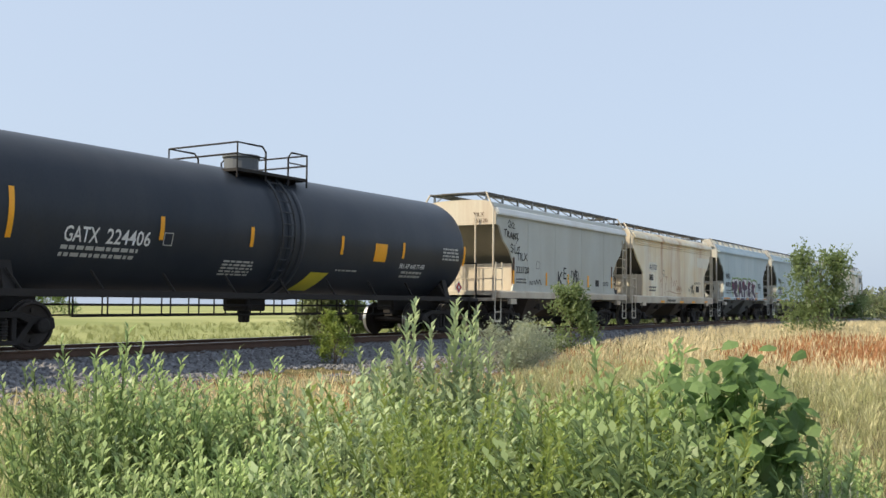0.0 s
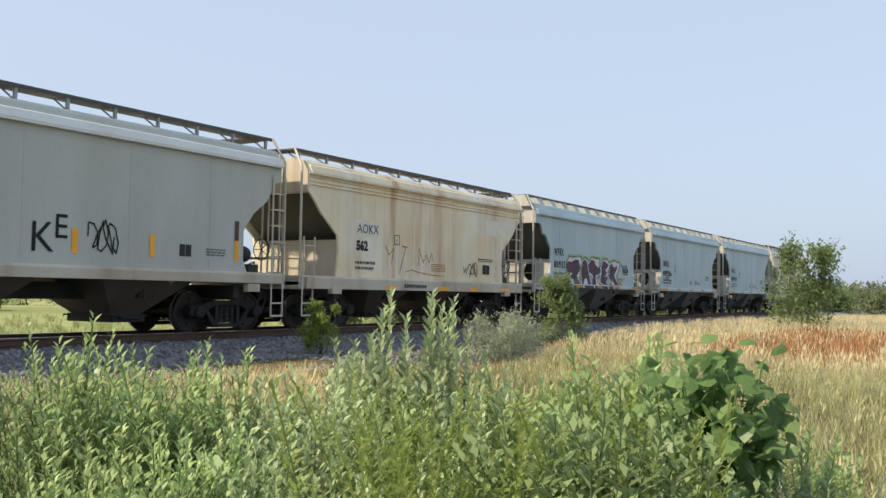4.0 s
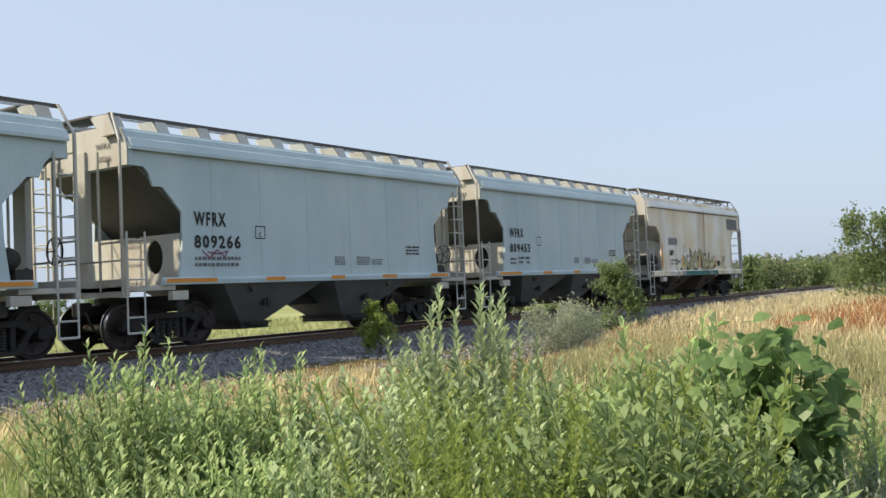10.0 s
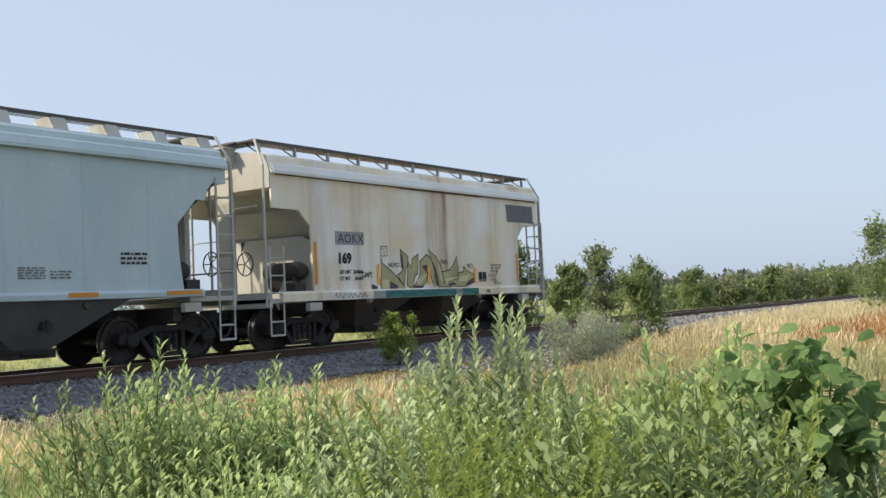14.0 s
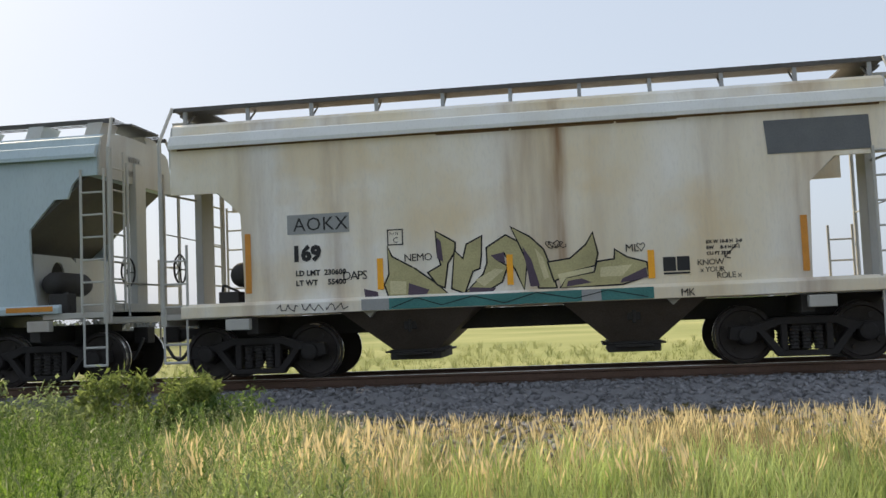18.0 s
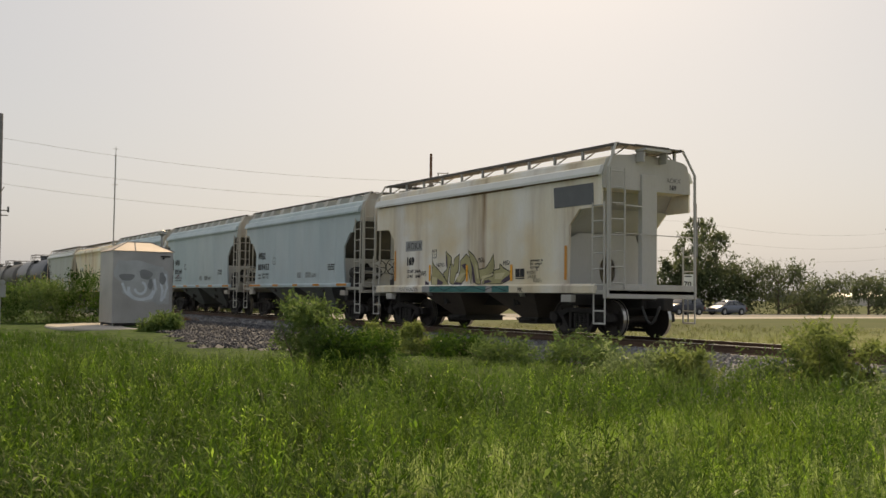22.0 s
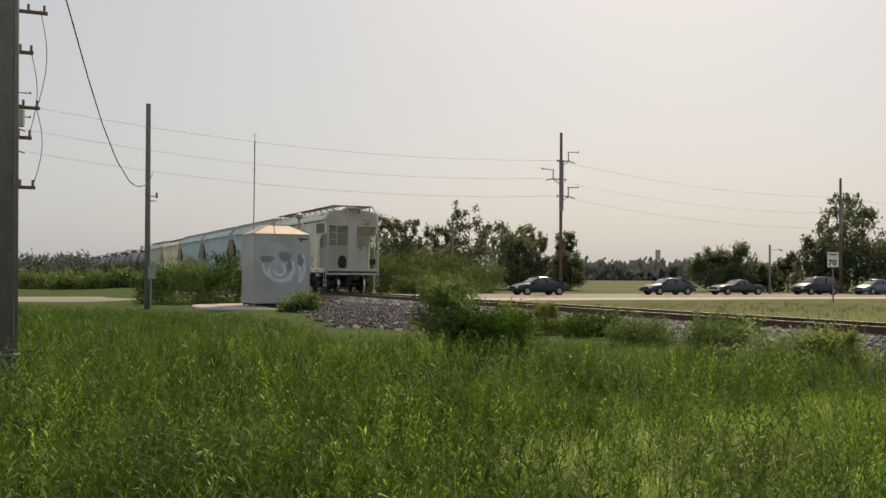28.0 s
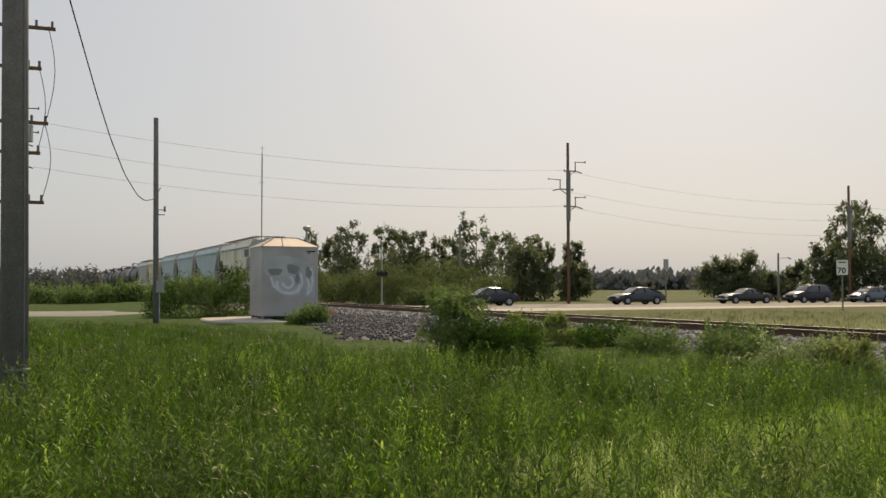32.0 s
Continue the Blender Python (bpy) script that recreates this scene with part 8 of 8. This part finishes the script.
def crossing_signal(x, y, z, turn, h=4.4):
    ob = empty("crossing_signal", pose(x, y, z, 0, 0, turn), "grey level crossing mast with crossbuck, bell and flashing lamps", "signal", "crossing signals")
    part("mast", T(((0, 0, 0), (0, 0, h), 0.055), ((0, 0, 0), (0, 0, 0.25), 0.16)), M_GALV, ob)
    for s in (-1, 1):
        bm = bmesh.new()
        d = Vector((s, 0, 1)).normalized()
        u = Vector((-d.z, 0, d.x))
        c = Vector((0, -0.08, h - 0.65))
        vs = [bm.verts.new(c + d * a * 0.6 + u * b * 0.11 + Vector((0, e, 0))) for e in (-0.015, 0.015) for a, b in ((-1, -1), (1, -1), (1, 1), (-1, 1))]
        for q in ((0, 1, 2, 3), (7, 6, 5, 4), (0, 4, 5, 1), (1, 5, 6, 2), (2, 6, 7, 3), (3, 7, 4, 0)):
            bm.faces.new([vs[i] for i in q])
        part("crossbuck_board", finish(bm), M_SIGN, ob)
    part("lamp_bracket", T(((-0.42, -0.1, 2.45), (0.42, -0.1, 2.45), 0.03)), M_DIRT, ob)
    for s in (-1, 1):
        for q in (-1, 1):
            lamp = part("flasher", T(((s * 0.38, q * 0.1, 2.45), (s * 0.38, q * 0.3, 2.45), 0.15), ((s * 0.38, q * 0.16, 2.45), (s * 0.38, q * 0.18, 2.45), 0.27), n=16), M_DIRT, ob)
    bm = bmesh.new()
    lathe(bm, [(h, 0.03), (h + 0.1, 0.1), (h + 0.16, 0.2), (h + 0.3, 0.2), (h + 0.36, 0.05)], "z", 14)
    part("bell", finish(bm), M_GALV, ob)
    return ob


crossing_signal(-71.5, 25.9, 0.25, 0, 4.7)
crossing_signal(-47.6, 13.2, 0.3, 180, 4.1)


def road_sign(x, y, z, h, w, ph, text=""):
    ob = empty("road_sign", pose(x, y, z), "white speed sign on a wooden post" if text else "back of a small grey road sign on a post", "sign")
    part("post", B((-0.05, 0.05, -0.05, 0.05, 0, h)), M_WOOD, ob)
    pl = part("plate", B((0.05, 0.075, -w / 2, w / 2, h - ph, h + 0.05), bevel=0.01), M_SIGN if text else M_GALV, ob)
    if text:
        lettering("lettering", text, 0.54, ob, pose(0.079, -0.31, h - ph + 0.12, 90, 0, 90), M_BLACK, "black numerals", 0.012)
        part("bars", B((0.076, 0.08, -0.24, 0.24, h - 0.14, h - 0.06)), M_BLACK, ob, "a short black bar of unreadable lettering")
    return ob


s70 = road_sign(-49.0, 50.65, 0.05, 3.35, 0.72, 0.95, "70")
s70.rotation_euler = (0, 0, radians(-45))
road_sign(-77.5, 57.3, 0.1, 4.2, 0.6, 1.0)

# far grain elevator and conveyor
el = empty("grain_elevator", pose(*polar(54.85, 760), 0), "pale grain elevator far off on the horizon", "building")
part("wall", B((-6, 6, -7, 7, 0, 11), (-3, 3, -3, 3, 11, 15), bevel=0.1), M_GALV, el)
part("silo", T(((0, 12, 0), (0, 12, 9), 5)), M_GALV, el)
cv = empty("conveyor", pose(*polar(57.3, 620), 0, 0, 0, 0), "pale inclined conveyor far off", "conveyor")
part("truss", T(((0, -16, 1), (0, 10, 14), 0.9)), M_GALV, cv)
part("support", T(((0, 8, 0), (0, 8, 13), 0.6)), M_GALV, cv)
# sheds seen low under the cars
sh = empty("farm_shed", pose(*polar(34.5, 420), 0), "long pale farm shed across the field", "building")
part("wall", B((-16, 16, -5, 5, 0, 3.6)), mat("pale_shed_wall", (0.6, 0.55, 0.5), 0.7), sh)
bm = bmesh.new()
prism(bm, [(-5.4, 3.6), (5.4, 3.6), (0, 5.6)], "x", -16.5, 16.5)
part("roof", finish(bm), M_GALV, sh)


# ---- cars that wait on the road ----
def road_car(label, paint, length, height, roofline, lamp):
    """A car seen from afar: body, cabin glass, wheels, lamps. x ahead."""
    ob = empty("car", pose(0, 0, 0), label, "car", "cars on the road")
    L, w = length / 2, 0.9
    b = roofline
    belt_x = [-L, -L + 0.22, b["c0"], b["c1"], L - 0.55, L - 0.12, L]
    belt_z = [b["deck"] - 0.2, b["deck"], b["deck"] + 0.05, b["hood"] + 0.09, b["hood"] - 0.04, b["hood"] - 0.2, b["hood"] - 0.34]

    def belt(x):
        return float(np.mean(np.interp(x + np.linspace(-0.14, 0.14, 7), belt_x, belt_z)))

    def roof_z(x):
        return float(np.mean(np.interp(x + np.linspace(-0.2, 0.2, 9), [b["c0"], b["r0"], 0.5 * (b["r0"] + b["r1"]), b["r1"], b["c1"]], [belt(b["c0"]), height - 0.04, height, height - 0.03, belt(b["c1"])])))

    def loft(rings):
        bm = bmesh.new()
        rows = [[bm.verts.new(p) for p in ring] for ring in rings]
        for a, c in zip(rows, rows[1:]):
            for k in range(len(a) - 1):
                bm.faces.new((a[k], a[k + 1], c[k + 1], c[k]))
        bm.faces.new(rows[0][::-1])
        bm.faces.new(rows[-1])
        return bm

    rings = []
    for x in L * np.sin(np.linspace(-1.5, 1.5, 26)):
        h = w * (1 - 0.2 * (abs(x) / L) ** 6)
        z0, z1 = 0.22 + 0.12 * (abs(x) / L) ** 8, belt(x)
        half = [(0.86 * h, z0), (0.98 * h, z0 + 0.1), (h, 0.5), (0.985 * h, z1 - 0.16), (0.94 * h, z1 - 0.05), (0.84 * h, z1), (0.4 * h, z1 + 0.025)]
        rings.append([(x, -y, z) for y, z in half] + [(x, y, z) for y, z in half[::-1]])
    body = part("body", smooth_bm(loft(rings)), paint, ob)
    rings, lid = [], []
    for x in np.linspace(b["c0"], b["c1"], 20):
        z0, z1 = belt(x) - 0.02, max(roof_z(x), belt(x) + 0.01)
        f = (z1 - z0) / (height - z0)
        yt = w - 0.09 - 0.17 * f
        rings.append([(x, -w + 0.1, z0), (x, -yt, z1 - 0.05 * f), (x, -yt + 0.12, z1), (x, yt - 0.12, z1), (x, yt, z1 - 0.05 * f), (x, w - 0.1, z0)])
        if b["r0"] - 0.12 < x < b["r1"] + 0.1:
            lid.append([(x, -yt - 0.012, z1 - 0.07), (x, -yt + 0.1, z1 + 0.012), (x, 0, z1 + 0.03), (x, yt - 0.1, z1 + 0.012), (x, yt + 0.012, z1 - 0.07)])
    part("cabin_glass", smooth_bm(loft(rings)), M_GLASS, ob)
    part("roof", smooth_bm(loft(lid)), b.get("roof", paint), ob)
    cab = [(b["c0"], belt(b["c0"])), (b["r0"], roof_z(b["r0"]) - 0.04), (b["r1"], roof_z(b["r1"]) - 0.04), (b["c1"], belt(b["c1"]))]
    bars = []
    for s in (-1, 1):
        for p, q in ((cab[0], cab[1]), (cab[3], cab[2]), (((cab[0][0] + cab[3][0]) / 2, b["deck"] + 0.05), ((cab[1][0] + cab[2][0]) / 2, height - 0.05))):
            bars.append(((p[0], s * (w - 0.05), p[1]), (q[0], s * (w - 0.21), q[1]), 0.035))
    part("pillar_frame", T(*bars, n=5), paint, ob)
    for xw in (-L + 0.95, L - 0.9):
        for s in (-1, 1):
            bm = bmesh.new()
            lathe(bm, [(-0.1, 0.2), (-0.1, 0.31), (-0.07, 0.33), (0.07, 0.33), (0.1, 0.31), (0.1, 0.2)], "y", 18)
            part("wheel_arch", T(((xw, s * (w - 0.16), 0.36), (xw, s * (w + 0.006), 0.36), 0.39), n=18), M_TYRE, ob)
            wh = part("wheel", finish(bm), M_TYRE, ob)
            wh.location = (xw, s * (w - 0.07), 0.33)
            rim = part("rim", T(((0, -0.105, 0), (0, 0.105, 0), 0.2), n=12), M_GALV, wh)
    for s in (-1, 1):
        part("headlight", B((L - 0.12, L + 0.02, s * 0.66 - 0.16, s * 0.66 + 0.16, 0.56, 0.7), bevel=0.02), lamp, ob)
        part("tail_light", B((-L - 0.01, -L + 0.1, s * 0.68 - 0.15, s * 0.68 + 0.15, 0.6, 0.76), bevel=0.02), mat("tail_lens", (0.3, 0.02, 0.02), 0.3), ob)
        part("mirror", B((b["c1"] - 0.3, b["c1"] - 0.16, s * 0.98 - 0.08, s * 0.98 + 0.08, 0.92, 1.04), bevel=0.02), paint, ob)
    part("bumper", B((L - 0.08, L + 0.05, -0.82, 0.82, 0.34, 0.5), (-L - 0.05, -L + 0.08, -0.82, 0.82, 0.34, 0.5), bevel=0.03), b.get("bumper", paint), ob)
    part("grille", B((L - 0.02, L + 0.03, -0.42, 0.42, 0.54, 0.68)), M_DIRT, ob)
    return ob


C_NAVY = mat("dark_blue_car_paint", (0.02, 0.024, 0.038), 0.28, 0.15, spec=0.5)
C_GREY = mat("grey_blue_car_paint", (0.045, 0.052, 0.066), 0.28, 0.2, spec=0.5)
C_BLACK = mat("black_car_paint", (0.012, 0.013, 0.014), 0.2, 0.1, spec=0.7)
C_SILVER = mat("silver_blue_car_paint", (0.13, 0.15, 0.19), 0.3, 0.4, spec=0.6)
M_CHROME = mat("chrome", (0.6, 0.6, 0.6), 0.15, 1.0)
M_LAMP = mat("headlamp_lens", (0.7, 0.7, 0.68), 0.15, 0.2)
SEDAN = dict(deck=0.98, hood=0.88, c0=-1.95, c1=1.15, r0=-0.95, r1=0.35)
COUPE = dict(deck=0.88, hood=0.86, c0=-1.35, c1=0.75, r0=-0.75, r1=0.2, bumper=M_CHROME)
SUV = dict(deck=1.05, hood=1.02, c0=-2.15, c1=1.1, r0=-1.85, r1=0.45)
car_a = road_car("dark blue sedan on the road", C_NAVY, 4.8, 1.46, SEDAN, M_LAMP)
car_b = road_car("dark blue-grey sedan on the road", C_GREY, 4.8, 1.46, SEDAN, M_LAMP)
car_c = road_car("long black classic coupe with chrome bumpers", C_BLACK, 5.3, 1.34, COUPE, M_LAMP)
car_d = road_car("dark grey compact sport utility car", C_NAVY, 4.6, 1.68, SUV, M_LAMP)
car_e = road_car("silver blue compact car with a rounded roof", C_SILVER, 4.3, 1.48, SEDAN, M_LAMP)
# place of each car along the road (y) by time; they face the crossing
CARS = [(car_a, [(0.0, 44.2), (24.0, 44.2), (26.0, 42.2), (28.5, 38.6), (30.0, 37.0), (32.0, 33.9)]),
        (car_b, [(0.0, 53.3), (26.0, 53.2), (28.5, 51.7), (30.0, 50.5), (32.0, 48.0)]),
        (car_c, [(0.0, 59.9), (26.0, 59.8), (30.0, 59.6), (32.0, 59.6)]),
        (car_d, [(0.0, 70.5), (22.0, 70.5), (24.0, 69.7), (26.0, 69.7), (28.5, 68.8), (30.0, 68.0), (32.0, 67.1)]),
        (car_e, [(0.0, 76.6), (28.5, 76.7), (32.0, 74.8)])]


# ---- what moves ----
TRAIN_X = [(0.0, 94.68), (1.0, 89.31), (2.0, 83.95), (3.0, 78.56), (5.5, 65.16), (7.0, 57.11), (8.5, 49.01), (10.0, 40.81), (11.5, 32.49), (13.0, 24.30), (15.5, 10.86), (17.0, 2.73), (18.5, -5.44), (20.0, -13.73), (21.5, -22.04), (23.0, -30.34), (24.5, -38.56), (26.0, -46.64), (28.5, -59.81), (30.0, -67.64), (32.0, -78.04)]


def train_x(t):
    return float(np.interp(t, [r[0] for r in TRAIN_X], [r[1] for r in TRAIN_X]))


def motions():
    for ob, off in TRAIN:
        walk(ob, [(t, pose(x + off, TRACK_Y, RAIL_Z)) for t, x in TRAIN_X])
    for ob, rows in CARS:
        walk(ob, [(t, pose(-69.0, y, 0.163, 0, 0, -90)) for t, y in rows])
    steps = [k * 0.12 for k in range(267)] + [32.0]
    for w in WHEELSETS:
        rx = w.location.x
        walk(w, [(t, Matrix.Translation((rx, 0, 0.457)) @ Matrix.Rotation((train_x(t) - train_x(0)) / 0.457, 4, "Y")) for t in steps])


motions()
